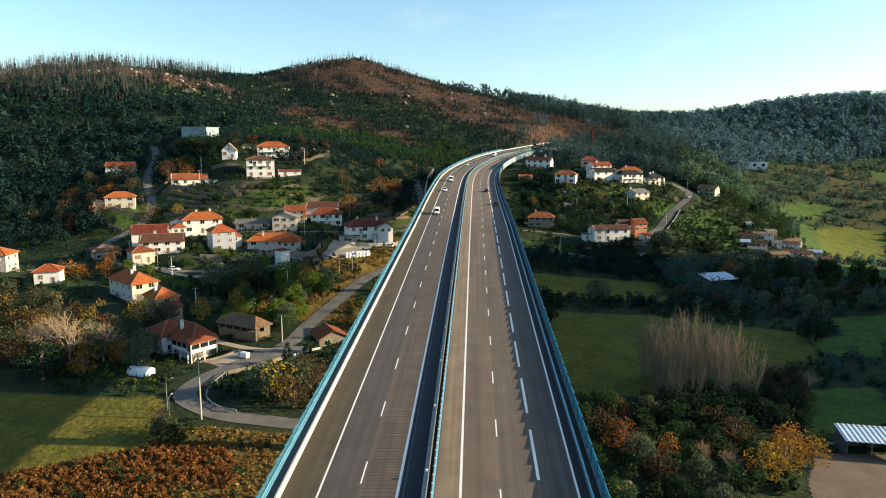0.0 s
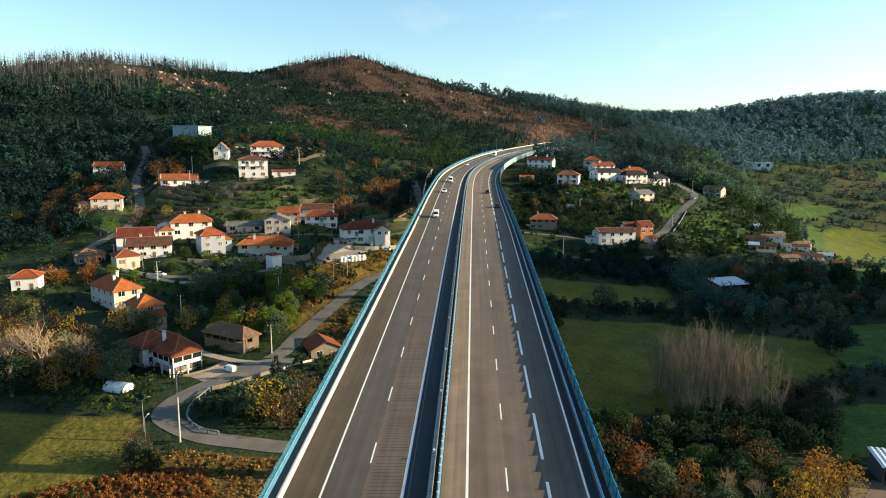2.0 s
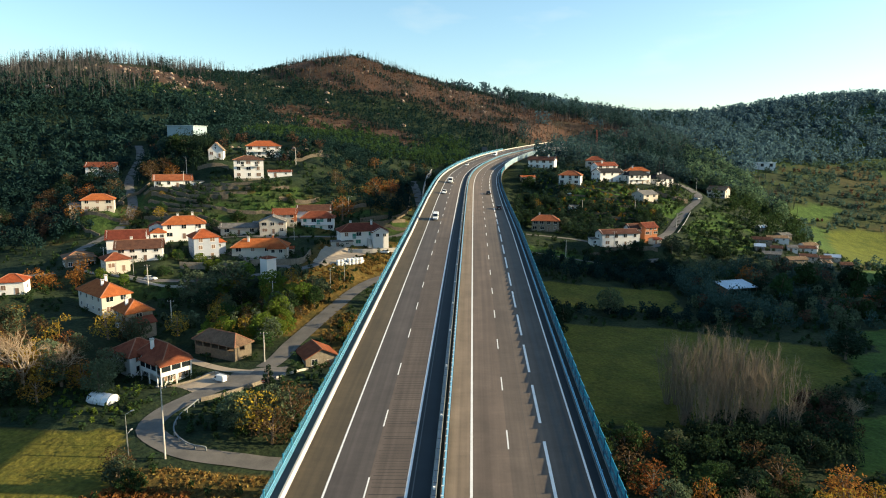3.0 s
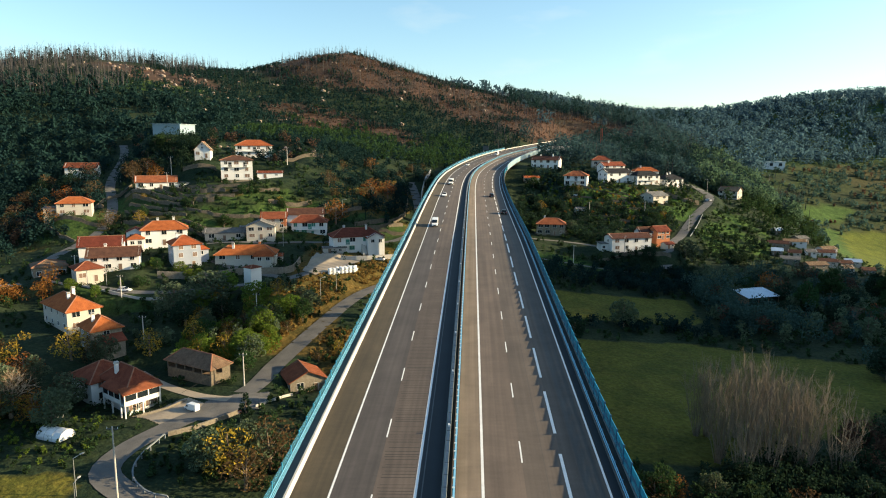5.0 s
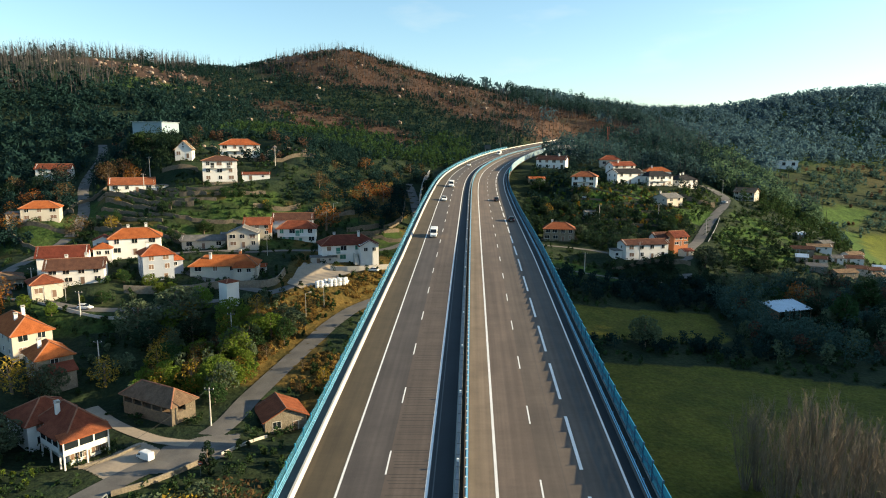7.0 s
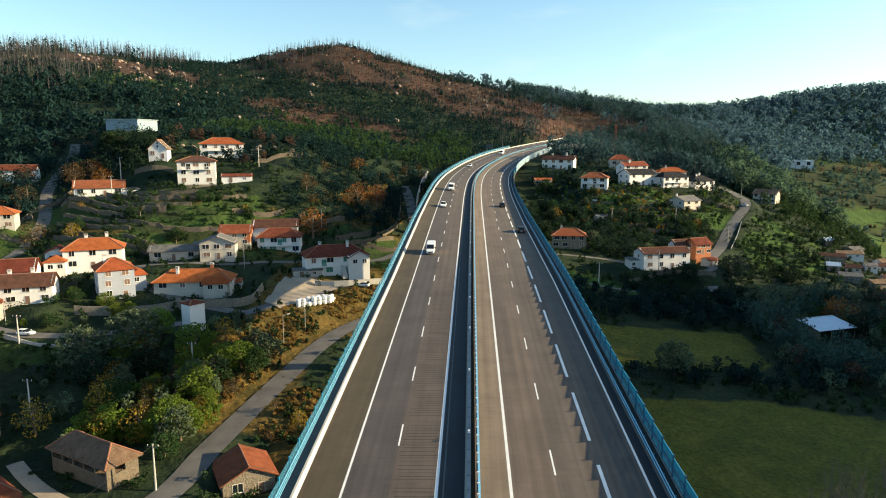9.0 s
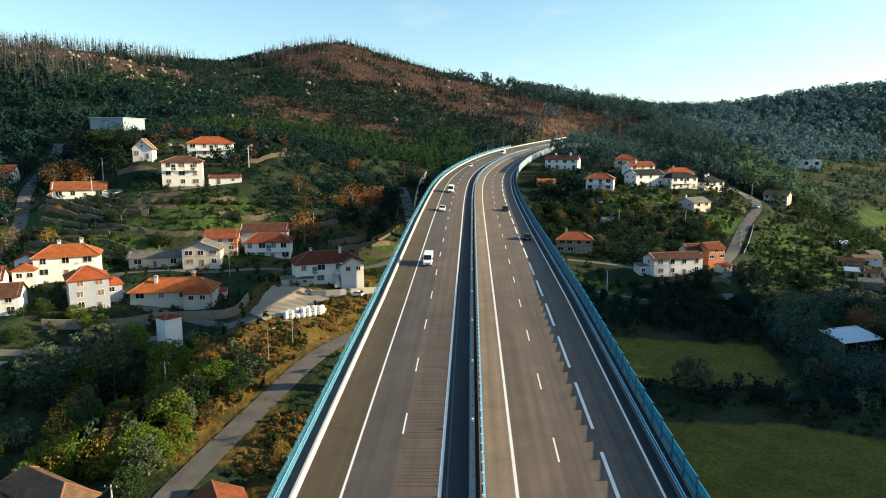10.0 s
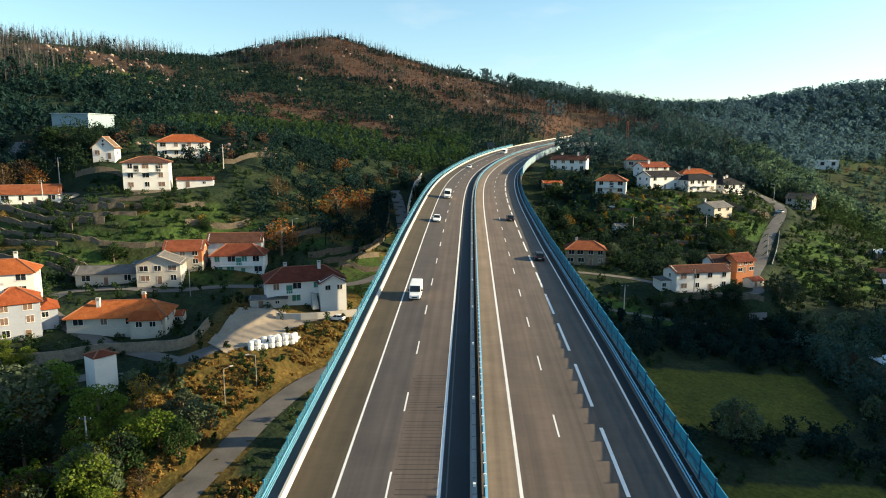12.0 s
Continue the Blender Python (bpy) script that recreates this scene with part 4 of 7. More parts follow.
while s < 560:
    link("post", post_r, right_screen, at=upright(s, 16.05, 0))
    p = link("panel", panel_r, right_screen, at=upright(s, 16.05, 0.06))
    link("panel_frame", frame_r, right_screen, at=upright(s, 16.05, 0.06))
    link("base_plate", ledge_r, right_screen, "weathered concrete base plate", at=upright(s, 16.05, 0.1))
    if s < 300:
        link("brace", brace_r, right_screen, at=upright(s, 16.05, 0.06))
    if s < 420:
        link("hand_rail", rail_r, right_screen, at=upright(s, 16.05, 0.09))
    link("post", post_l, left_screen, at=upright(s, -15.2, 0))
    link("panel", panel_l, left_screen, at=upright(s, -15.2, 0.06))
    s += PANEL
for h, wd in ((0.45, 0.05), (0.72, 0.05), (1.02, 0.07)):
    sweep("rail", [(-15.0 - wd, h - wd / 2), (-15.0, h - wd / 2), (-15.0, h + wd / 2), (-15.0 - wd, h + wd / 2)], 20, 560, MAT["blue_light"], left_screen, "pale blue horizontal rail")
# pale solid noise wall on the right of the curve
noise_wall = thing("noise_wall", "pale blue solid noise wall on the outer bend", "noise wall", kind="structure")
wall_me = Shape().box(-0.06, 0.06, 0.03, 3.97, 0.1, 3.2).mesh("panel", MAT["pale_blue_wall"])
wall_post = Shape().box(-0.1, 0.1, -0.07, 0.07, 0.0, 3.3).mesh("post", MAT["blue_light"])
s = 405.0
while s < 560:
    link("panel", wall_me, noise_wall, at=upright(s, 16.6, 0.0))
    link("post", wall_post, noise_wall, at=upright(s, 16.6, 0.0))
    s += 4.0
# piers
for s in range(-40, 400, 55):
    for d in (-8.0, 8.75):
        p = road_point(s, d, -2.6)
        g = land_at(p.x, p.y)
        if p.z - g > 2:
            sh = Shape().box(-1.6, 1.6, -1.0, 1.0, g - 1.0 - p.z, 0.0).box(-2.6, 2.6, -1.2, 1.2, -1.0, 0.05)
            part("pier", sh, MAT["concrete"], viaduct, "concrete pier", at=upright(s, d, -2.6))


# ---- houses ----
def roof_shape(kind, w, d, h, rise, over=0.65, thick=0.18):
    """The roof's corners, its faces and, corner by corner, the place on the tiles."""
    W, D = w / 2 + over, d / 2 + over
    drop = -rise * over / (min(w, d) / 2)
    zb = h + drop
    if kind == "hip":
        if W >= D:
            r = W - D * 0.92
            ridge = [(-r, 0), (r, 0)]
        else:
            r = D - W * 0.92
            ridge = [(0, -r), (0, r)]
        a, b = (Vector((*p, h + rise)) for p in ridge)
        c = [Vector(p) for p in ((-W, -D, zb), (W, -D, zb), (W, D, zb), (-W, D, zb))]
        if W >= D:
            faces = [(c[0], c[1], b, a), (c[1], c[2], b), (c[2], c[3], a, b), (c[3], c[0], a)]
        else:
            faces = [(c[0], c[1], a), (c[1], c[2], b, a), (c[2], c[3], b), (c[3], c[0], a, b)]
        ridges = [(a, b), *((p, a if (p - a).length < (p - b).length else b) for p in c)]
    elif kind == "gable":
        a, b = Vector((-W, 0, h + rise)), Vector((W, 0, h + rise))
        c = [Vector(p) for p in ((-W, -D, zb), (W, -D, zb), (W, D, zb), (-W, D, zb))]
        faces = [(c[0], c[1], b, a), (c[2], c[3], a, b)]
        ridges = [(a, b)]
    elif kind == "gable_front":
        a, b = Vector((0, -D, h + rise)), Vector((0, D, h + rise))
        c = [Vector(p) for p in ((-W, -D, zb), (W, -D, zb), (W, D, zb), (-W, D, zb))]
        faces = [(c[1], c[2], b, a), (c[3], c[0], a, b)]
        ridges = [(a, b)]
    else:
        c = [Vector(p) for p in ((-W, -D, h), (W, -D, h), (W, D, h + 0.3), (-W, D, h + 0.3))]
        faces, ridges = [tuple(c)], []
    sh, uv = Shape(), []
    down = Vector((0, 0, -thick))
    for f in faces:
        n = len(f)
        u = (f[1] - f[0]).normalized()
        nn = u.cross(f[2] - f[0]).normalized()
        v = nn.cross(u)
        sh.add(list(f) + [p + down for p in f], [tuple(range(n)), tuple(reversed(range(n, 2 * n))), *((i, i + n, (i + 1) % n + n, (i + 1) % n) for i in range(n))])
        flat = [((p - f[0]).dot(u), (p - f[0]).dot(v)) for p in f]
        uv += flat + flat
    return sh, uv, ridges


def window(parent, x, y, z, w, h, face, shutter=None, sill=True):
    """A window in the wall at face: pane, frame, sill and half-drawn shutter. face turns its front from -y."""
    m = pose(0, 0, 0, 0, 0, face) @ pose(x, y, z)
    t = 0.06
    fr = Shape()
    fr.box(-w / 2 - t, -w / 2, -0.07, 0.02, -t, h + t).box(w / 2, w / 2 + t, -0.07, 0.02, -t, h + t)
    fr.box(-w / 2, w / 2, -0.07, 0.02, h, h + t).box(-w / 2, w / 2, -0.07, 0.02, -t, 0).box(-0.03, 0.03, -0.06, 0.02, 0, h)
    win = part("window", fr, MAT["white_trim"], parent, at=m)
    part("pane", Shape().box(-w / 2, w / 2, -0.03, 0.01, 0, h), MAT[shutter] if shutter else MAT["glass"], win)
    if sill:
        part("sill", Shape().box(-w / 2 - 0.18, w / 2 + 0.18, -0.16, 0.02, -t - 0.07, -t), MAT["pale_concrete"], win)


def door(parent, x, y, w, h, face, mat="brown_shutter", z=0.0):
    m = pose(0, 0, 0, 0, 0, face) @ pose(x, y, z)
    d = part("door", Shape().box(-w / 2, w / 2, -0.05, 0.01, 0, h), MAT[mat], parent, at=m)
    part("door_frame", Shape().box(-w / 2 - 0.1, -w / 2, -0.08, 0.02, 0, h + 0.1).box(w / 2, w / 2 + 0.1, -0.08, 0.02, 0, h + 0.1).box(-w / 2, w / 2, -0.08, 0.02, h, h + 0.1), MAT["pale_concrete"], d)


def chimney(parent, x, y, z, tall=1.5, mat="white_wall"):
    c = part("chimney", Shape().box(-0.4, 0.4, -0.32, 0.32, -1.0, tall), MAT[mat], parent, "rendered chimney", at=pose(x, y, z))
    part("cap", Shape().box(-0.52, 0.52, -0.44, 0.44, tall, tall + 0.12).box(-0.42, -0.3, -0.34, 0.34, tall + 0.12, tall + 0.4).box(0.3, 0.42, -0.34, 0.34, tall + 0.12, tall + 0.4).box(-0.48, 0.48, -0.4, 0.4, tall + 0.4, tall + 0.5), MAT["pale_concrete"], c)


def balcony(parent, x, y, z, w, deep=1.3):
    b = part("balcony", Shape().box(-w / 2, w / 2, -deep, 0, -0.16, 0), MAT["white_trim"], parent, at=pose(x, y, z))
    rail = Shape().box(-w / 2, w / 2, -deep, -deep + 0.06, 0.9, 0.98).box(-w / 2, -w / 2 + 0.06, -deep, 0, 0.9, 0.98).box(w / 2 - 0.06, w / 2, -deep, 0, 0.9, 0.98)
    k = max(4, int(w / 0.5))
    for i in range(k + 1):
        q = -w / 2 + 0.03 + (w - 0.06) * i / k
        rail.box(q - 0.025, q + 0.025, -deep, -deep + 0.05, 0, 0.9)
    part("railing", rail, MAT["white_trim"], b, "pale balcony railing")


def build_house(h):
    w, d, ht, rise = h["w"], h["d"], h["h"], h["rise"] * 1.12
    rnd = random.Random(int(abs(h["m"].translation.x) * 10 + h["m"].translation.y))
    root = thing("chapel" if h.get("chapel") else "barn" if h.get("barn") else "house", h["label"], "chapel" if h.get("chapel") else "barn" if h.get("barn") else "house", at=h["m"])
    kind = h["roof"]
    body = Shape()
    deep = 3.5
    hw, hd = w / 2, d / 2
    if h.get("barn"):
        body.box(-hw, hw, -hd, hd, -deep, ht * 0.5)
        for i in range(6):
            q = -hw + 0.2 + (w - 0.4) * i / 5
            body.box(q - 0.2, q + 0.2, -hd, -hd + 0.4, ht * 0.5, ht)
        body.box(-hw, hw, hd - 0.4, hd, ht * 0.5, ht).box(-hw, -hw + 0.4, -hd + 0.4, hd - 0.4, ht * 0.5, ht)
        body.box(hw - 0.4, hw, -hd + 0.4, -hd + 1.6, ht * 0.5, ht).box(hw - 0.4, hw, hd - 2.5, hd - 0.4, ht * 0.5, ht)
    elif kind == "gable":
        body.box(-hw, hw, -hd, hd, -deep, ht)
        for x0 in (-hw, hw - 0.3):
            body.add([(x0, -hd, ht), (x0, hd, ht), (x0, 0, ht + rise), (x0 + 0.3, -hd, ht), (x0 + 0.3, hd, ht), (x0 + 0.3, 0, ht + rise)], [(0, 2, 1), (3, 4, 5), (0, 3, 5, 2), (1, 2, 5, 4), (0, 1, 4, 3)])
    elif kind == "gable_front":
        body.box(-hw, hw, -hd, hd, -deep, ht)
        for y0 in (-hd, hd - 0.3):
            body.prism([(-hw, ht), (hw, ht), (0, ht + rise)], y0, y0 + 0.3)
    else:
        body.box(-hw, hw, -hd, hd, -deep, ht)
    part("wall", body, MAT[h["wall"]], root)
    if h.get("plinth"):
        part("plinth", Shape().box(-hw - 0.06, hw + 0.06, -hd - 0.06, hd + 0.06, -deep, h["plinth"]), MAT[h.get("base", "stone")], root, "plain plinth")
    sh, uv, ridges = roof_shape(kind, w, d, ht, rise, h.get("over", 0.6))
    roof = link("roof", sh.mesh("roof", MAT[h["tile"]], uv=uv), root)
    for a, b in ridges:
        part("ridge_tile", Shape().tube(a, b, 0.16, 0.16, 6), MAT["ridge_tile" if "dark" not in h["tile"] and "grey" not in h["tile"] else h["tile"]], roof, "paler ridge tiles")
    for i in range(h.get("chimneys", 0)):
        chimney(root, (-0.25 + 0.5 * i) * w * 0.8 + rnd.uniform(-1, 1), rnd.uniform(-0.2, 0.25) * d, ht + rise * 0.7, 1.3 + 0.4 * (i % 2), h.get("stack", "white_wall") if i else "white_wall")
    if h.get("barn"):
        part("loft_floor", Shape().box(-hw + 0.4, hw - 0.4, -hd + 0.4, hd - 0.4, ht * 0.5 - 0.1, ht * 0.5 + 0.02), MAT["timber"], root)
        return
    floors, cols = h["floors"], h["cols"]
    z0 = h.get("plinth", 0.0)
    step = (ht - z0 - 0.2) / max(floors, 1)
    shut = "green_shutter" if h.get("green") else None
    for f in range(floors if cols else 0):
        zz = z0 + f * step + step * 0.36
        for i in range(cols):
            x = -hw + w * (i + 0.5) / cols + rnd.uniform(-0.3, 0.3)
            if f == 0 and i == cols // 2 and not h.get("plinth"):
                door(root, x, -hd, 1.05, 2.1, 0, "green_shutter" if h.get("green") else "brown_shutter")
                continue
            wide = rnd.choice((1.4, 1.7, 2.1)) if cols > 1 else 1.6
            tall = min(1.55, step * 0.54)
            s = shut if shut and rnd.random() < 0.6 else ("white_trim" if h.get("white_shutters") else (None if rnd.random() < 0.75 else "brown_shutter"))
            window(root, x, -hd, zz, wide, tall, 0, s)
        side = max(1, int(d / 4.5))
        for i in range(side):
            y = -hd + d * (i + 0.5) / side
            window(root, y, -hw, zz, 1.1, min(1.2, step * 0.45), 90, shut)
            window(root, y, -hw, zz, 1.1, min(1.2, step * 0.45), -90, shut)
    if h.get("chapel"):
        part("cross", Shape().box(-0.14, 0.14, -0.12, 0.02, -0.6, 0.7).box(-0.5, 0.5, -0.12, 0.02, 0.05, 0.33), MAT["dark_void"], root, "dark cross", at=pose(0, -hd, ht + 0.6))
        part("niche", Shape().tube((0, -0.05, 0), (0, 0.02, 0), 0.35, 0.35, 12), MAT["dark_void"], root, at=pose(0, -hd, ht + 2.0))
    for i in range(h.get("balcony", 0)):
        bw = w / (h["balcony"] + 0.6) * (0.8 if h["balcony"] > 1 else 1.0)
        balcony(root, (-0.5 + (i + 0.5) / h["balcony"]) * w * 0.95, -hd, z0 + (floors - 1) * step, bw)
        door(root, (-0.5 + (i + 0.5) / h["balcony"]) * w * 0.95 + 0.4, -hd, 1.5, 2.1, 0, "green_shutter" if h.get("green") else "glass", z=z0 + (floors - 1) * step)
    if h.get("veranda"):
        out, low = 1.8, ht - 1.1
        for face, half, lo, hi in ((0, hd, -hw - out, hw), (-90, hw, -hd + 4.0, hd)):
            at = pose(0, 0, 0, 0, 0, face) @ pose(0, -half, 0)
            ver = part("veranda", Shape().box(lo, hi, -out, 0, step - 0.2, step).box(lo, hi, -out, -out + 0.12, step, step + 0.9).box(lo, hi, -out, -out + 0.12, low - 0.3, low), MAT["white_wall"], root, "white veranda with a low wall", at=at)
            part("glazing", Shape().box(lo + 0.1, hi - 0.1, -out + 0.04, -out + 0.08, step + 0.9, low - 0.3), MAT["glass"], ver, "dark veranda glazing")
            k = int((hi - lo) / 2.2)
            for i in range(k + 1):
                q = lo + 0.12 + (hi - lo - 0.24) * i / k
                part("mullion", Shape().box(q - 0.12, q + 0.12, -out - 0.02, -out + 0.14, step + 0.85, low), MAT["white_trim"], ver)
            for q in (lo + 0.15, (lo + hi) / 2, hi - 0.15):
                part("post", Shape().box(q - 0.14, q + 0.14, -out, -out + 0.28, -deep, step - 0.2), MAT["white_wall"], ver)
            x0, x1 = lo - (0.5 if face == 0 else 0.0), hi + (0.4 if face == 0 else 0.0)
            top, eave = ht - 0.15, low - 0.08
            sk = Shape().add([(x0, -out - 0.5, eave), (x1, -out - 0.5, eave), (x1, 0, top), (x0, 0, top), (x0, -out - 0.5, eave + 0.16), (x1, -out - 0.5, eave + 0.16), (x1, 0, top + 0.16), (x0, 0, top + 0.16)], [(0, 3, 2, 1), (4, 5, 6, 7), (0, 1, 5, 4), (1, 2, 6, 5), (2, 3, 7, 6), (3, 0, 4, 7)])
            link("veranda_roof", sk.mesh("veranda_roof", MAT[h["tile"]], uv=[(x0, 0), (x1, 0), (x1, 2.5), (x0, 2.5)] * 2), root, at=at)
    if h.get("corner"):
        part("painted_corner", Shape().box(hw - 2.0, hw + 0.02, -hd - 0.02, -hd + 0.5, 1.2, ht - 0.05).box(hw - 0.5, hw + 0.02, -hd + 0.5, hd, 1.2, ht - 0.05), MAT[h["corner"]], root, "orange rendered corner")
    for cx, cy, ww, wd, wh, wr, wk, wt in h.get("wings", ()):
        at = pose(cx, cy, 0)
        wing = part("wing", Shape().box(-ww / 2, ww / 2, -wd / 2, wd / 2, -deep, wh), MAT[h["wall"]], root, at=at)
        if wk == "gable_front":
            part("gable", Shape().prism([(-ww / 2, wh), (ww / 2, wh), (0, wh + wr)], -wd / 2, -wd / 2 + 0.3), MAT[h["wall"]], wing)
        sh, uv, ridges = roof_shape(wk, ww, wd, wh, wr, 0.45)
        link("wing_roof", sh.mesh("wing_roof", MAT[wt], uv=uv), root, at=at)
        window(wing, -ww * 0.2, -wd / 2, wh - 2.2, 1.3, 1.2, 0)
        if ww > 5:
            window(wing, ww * 0.25, -wd / 2, wh - 2.2, 1.3, 1.2, 0)
        window(wing, 0, -ww / 2, wh - 2.2, 1.1, 1.1, 90)
    if h.get("stair"):
        st = part("stair", Shape().box(0.9, 1.0, -hd - 0.3 - 0.28 * 14, -hd - 0.3, -0.5, 0.4), MAT["pale_concrete"], root, "pale outside stair")
        for i in range(14):
            part("step", Shape().box(1.0, 2.4, -hd - 0.3 - 0.28 * (14 - i), -hd - 0.3 - 0.28 * (13 - i), -0.5, step * (i + 1) / 14), MAT["pale_concrete"], st)
    if h.get("annex"):
        part("annex", Shape().box(-1.5, hw - 0.4, -hd - 3.2, -hd, -deep, ht * 0.5), MAT["stone"], root)
        part("annex_roof", Shape().add([(-1.9, -hd - 3.6, ht * 0.5), (hw, -hd - 3.6, ht * 0.5), (hw, -hd, ht * 0.5 + 1.5), (-1.9, -hd, ht * 0.5 + 1.5), (-1.9, -hd - 3.6, ht * 0.5 + 0.2), (hw, -hd - 3.6, ht * 0.5 + 0.2), (hw, -hd, ht * 0.5 + 1.7), (-1.9, -hd, ht * 0.5 + 1.7)], [(0, 3, 2, 1), (4, 5, 6, 7), (0, 1, 5, 4), (1, 2, 6, 5), (2, 3, 7, 6), (3, 0, 4, 7)]), MAT["tile_red"], root)


for h in WEST + WEST_LOWER + EAST:
    build_house(h)

# ---- trees ----
def leaf_cloud(lobes, count, size, rng):
    """Loose leaf tufts on and inside a set of lobes (x, y, z, rx, rz)."""
    lobes = np.array(lobes, float)
    vol = lobes[:, 3] ** 2 * lobes[:, 4]
    pick = rng.choice(len(lobes), count, p=vol / vol.sum())
    v = rng.normal(size=(count, 3))
    v /= np.linalg.norm(v, axis=1)[:, None]
    r = rng.uniform(0.55, 1.05, count) ** 0.6
    c = lobes[pick, :3] + v * r[:, None] * np.stack([lobes[pick, 3], lobes[pick, 3], lobes[pick, 4]], 1)
    a = rng.normal(size=(count, 3))
    a /= np.linalg.norm(a, axis=1)[:, None]
    b = np.cross(a, rng.normal(size=(count, 3)))
    b /= np.linalg.norm(b, axis=1)[:, None]
    s = size * rng.uniform(0.6, 1.4, (count, 1))
    return np.stack([c - a * s, c - b * s * 0.55, c + a * s, c + b * s * 0.55], 1)


def tree_parts(name, rng, height, spread, leaves, leaf, leaf_size, bark="bark", crown_from=0.3, lobes=9, slim=1.0):
    """A trunk with limbs and a crown of leaf tufts, as two meshes."""
    wood = Shape()
    lean = rng.normal(size=2) * 0.03 * height
    top = Vector((lean[0], lean[1], height * 0.82))
    wood.tube((0, 0, -0.6), top * 0.45, 0.035 * height, 0.024 * height, 7)
    wood.tube(top * 0.45, top, 0.024 * height, 0.006 * height, 6)
    blobs = []
    for i in range(lobes):
        z = height * (crown_from + (0.9 - crown_from) * (i + 0.5) / lobes)
        k = (z / height - crown_from) / (1 - crown_from)
        reach = spread * (0.35 + 0.65 * math.sin(math.pi * min(1, k * 0.85 + 0.2))) * slim
        ang = i * 2.4 + rng.uniform(-0.5, 0.5)
        tip = Vector((math.cos(ang) * reach * 0.7, math.sin(ang) * reach * 0.7, z))
        root = top * max(0.25, z / height - 0.2)
        wood.tube(root, tip, 0.011 * height, 0.003 * height, 4)
        blobs.append((tip.x, tip.y, tip.z, reach * rng.uniform(0.42, 0.7), reach * rng.uniform(0.35, 0.55)))
    blobs.append((top.x, top.y, height * 0.88, spread * 0.42, height * 0.11))
    crown = quads_mesh(name + "_crown", leaf_cloud(blobs, leaves, leaf_size, rng), 4, LEAF[leaf])
    return wood.mesh(name + "_trunk", MAT[bark]), crown


def bare_parts(name, rng, height, spread, bark="bark_pale", twig_mat="twig_gold"):
    """A leafless tree: trunk and limbs that fork four times, the last forks ending in fine twigs."""
    wood, fine = Shape(), []

    def grow(a, way, length, r, depth):
        bend = Vector((rng.normal(), rng.normal(), rng.normal() * 0.5)) * 0.14
        mid = a + (way + bend).normalized() * length * 0.5
        b = mid + (way - bend * 0.6 + Vector((0, 0, 0.12))).normalized() * length * 0.5
        wood.tube(a, mid, r, r * 0.82, 6 if depth < 2 else 4)
        wood.tube(mid, b, r * 0.82, r * 0.62, 6 if depth < 2 else 4)
        if depth == 4:
            for _ in range(4):
                c = a.lerp(b, rng.uniform(0.2, 1.0))
                e = c + (way + Vector((rng.normal(), rng.normal(), rng.normal() * 0.6 + 0.3)) * 0.75) * length * rng.uniform(0.5, 1.1)
                q = Vector((rng.normal(), rng.normal(), 0)).normalized() * 0.013
                fine.append([c - q, c + q, e])
            return
        for k in range(3 + (depth == 0) * 2 + (rng.random() < 0.4)):
            ang, tilt = k * 2.2 + rng.uniform(-0.5, 0.5), rng.uniform(0.35, 0.75)
            side = way.orthogonal().normalized()
            out = side * math.cos(ang) + way.cross(side) * math.sin(ang)
            new_way = (way * math.cos(tilt) + out * math.sin(tilt) * spread / 4.5 + Vector((0, 0, 0.15))).normalized()
            grow(mid.lerp(b, rng.uniform(0.3, 1.0)), new_way, length * rng.uniform(0.62, 0.85), r * 0.58, depth + 1)

    grow(Vector((0, 0, -0.5)), Vector((0, 0, 1)), height * 0.30, height * 0.026, 0)
    return wood.mesh(name + "_trunk", MAT[bark]), quads_mesh(name + "_twigs", np.array([[tuple(p) for p in t] for t in fine]), 3, MAT[twig_mat])


def fan_parts(name, rng, height, spread, stems=12, boughs=10, twigs=15):
    """A leafless poplar: a few steep stems from one foot, each with upright boughs that carry fine rods."""
    wood, fine = Shape(), []
    for i in range(stems):
        a, out = i * 2.4 + rng.uniform(-0.4, 0.4), spread * math.sqrt(rng.uniform(0.05, 1))
        way = Vector((math.cos(a), math.sin(a), 0))
        foot = way * out * 0.12 + Vector((0, 0, -0.5))
        tip = way * out + Vector((0, 0, height * rng.uniform(0.78, 1.0) * (1 - 0.14 * out / spread)))
        knee = foot.lerp(tip, 0.38) + way * out * 0.06
        wood.tube(foot, knee, 0.13, 0.08, 5)
        wood.tube(knee, tip, 0.08, 0.02, 4)
        for j in range(boughs):
            b = knee.lerp(tip, rng.uniform(-0.25, 0.85))
            e = b + Vector((rng.normal() * 1.1, rng.normal() * 1.1, rng.uniform(1.8, 4.2)))
            wood.tube(b, e, 0.045, 0.015, 3)
            for _ in range(twigs):
                c = b.lerp(e, rng.uniform(0.1, 1.0))
                f = c + Vector((rng.normal() * 0.4, rng.normal() * 0.4, rng.uniform(0.5, 1.7)))
                q = Vector((rng.normal(), rng.normal(), 0)).normalized() * 0.02
                fine.append([c - q, c + q, f])
    return wood.mesh(name + "_trunk", MAT["bark_brown"]), quads_mesh(name + "_twigs", np.array([[tuple(p) for p in t] for t in fine]), 3, MAT["twig_grey"])


_rng = np.random.default_rng(11)
KINDS = {}
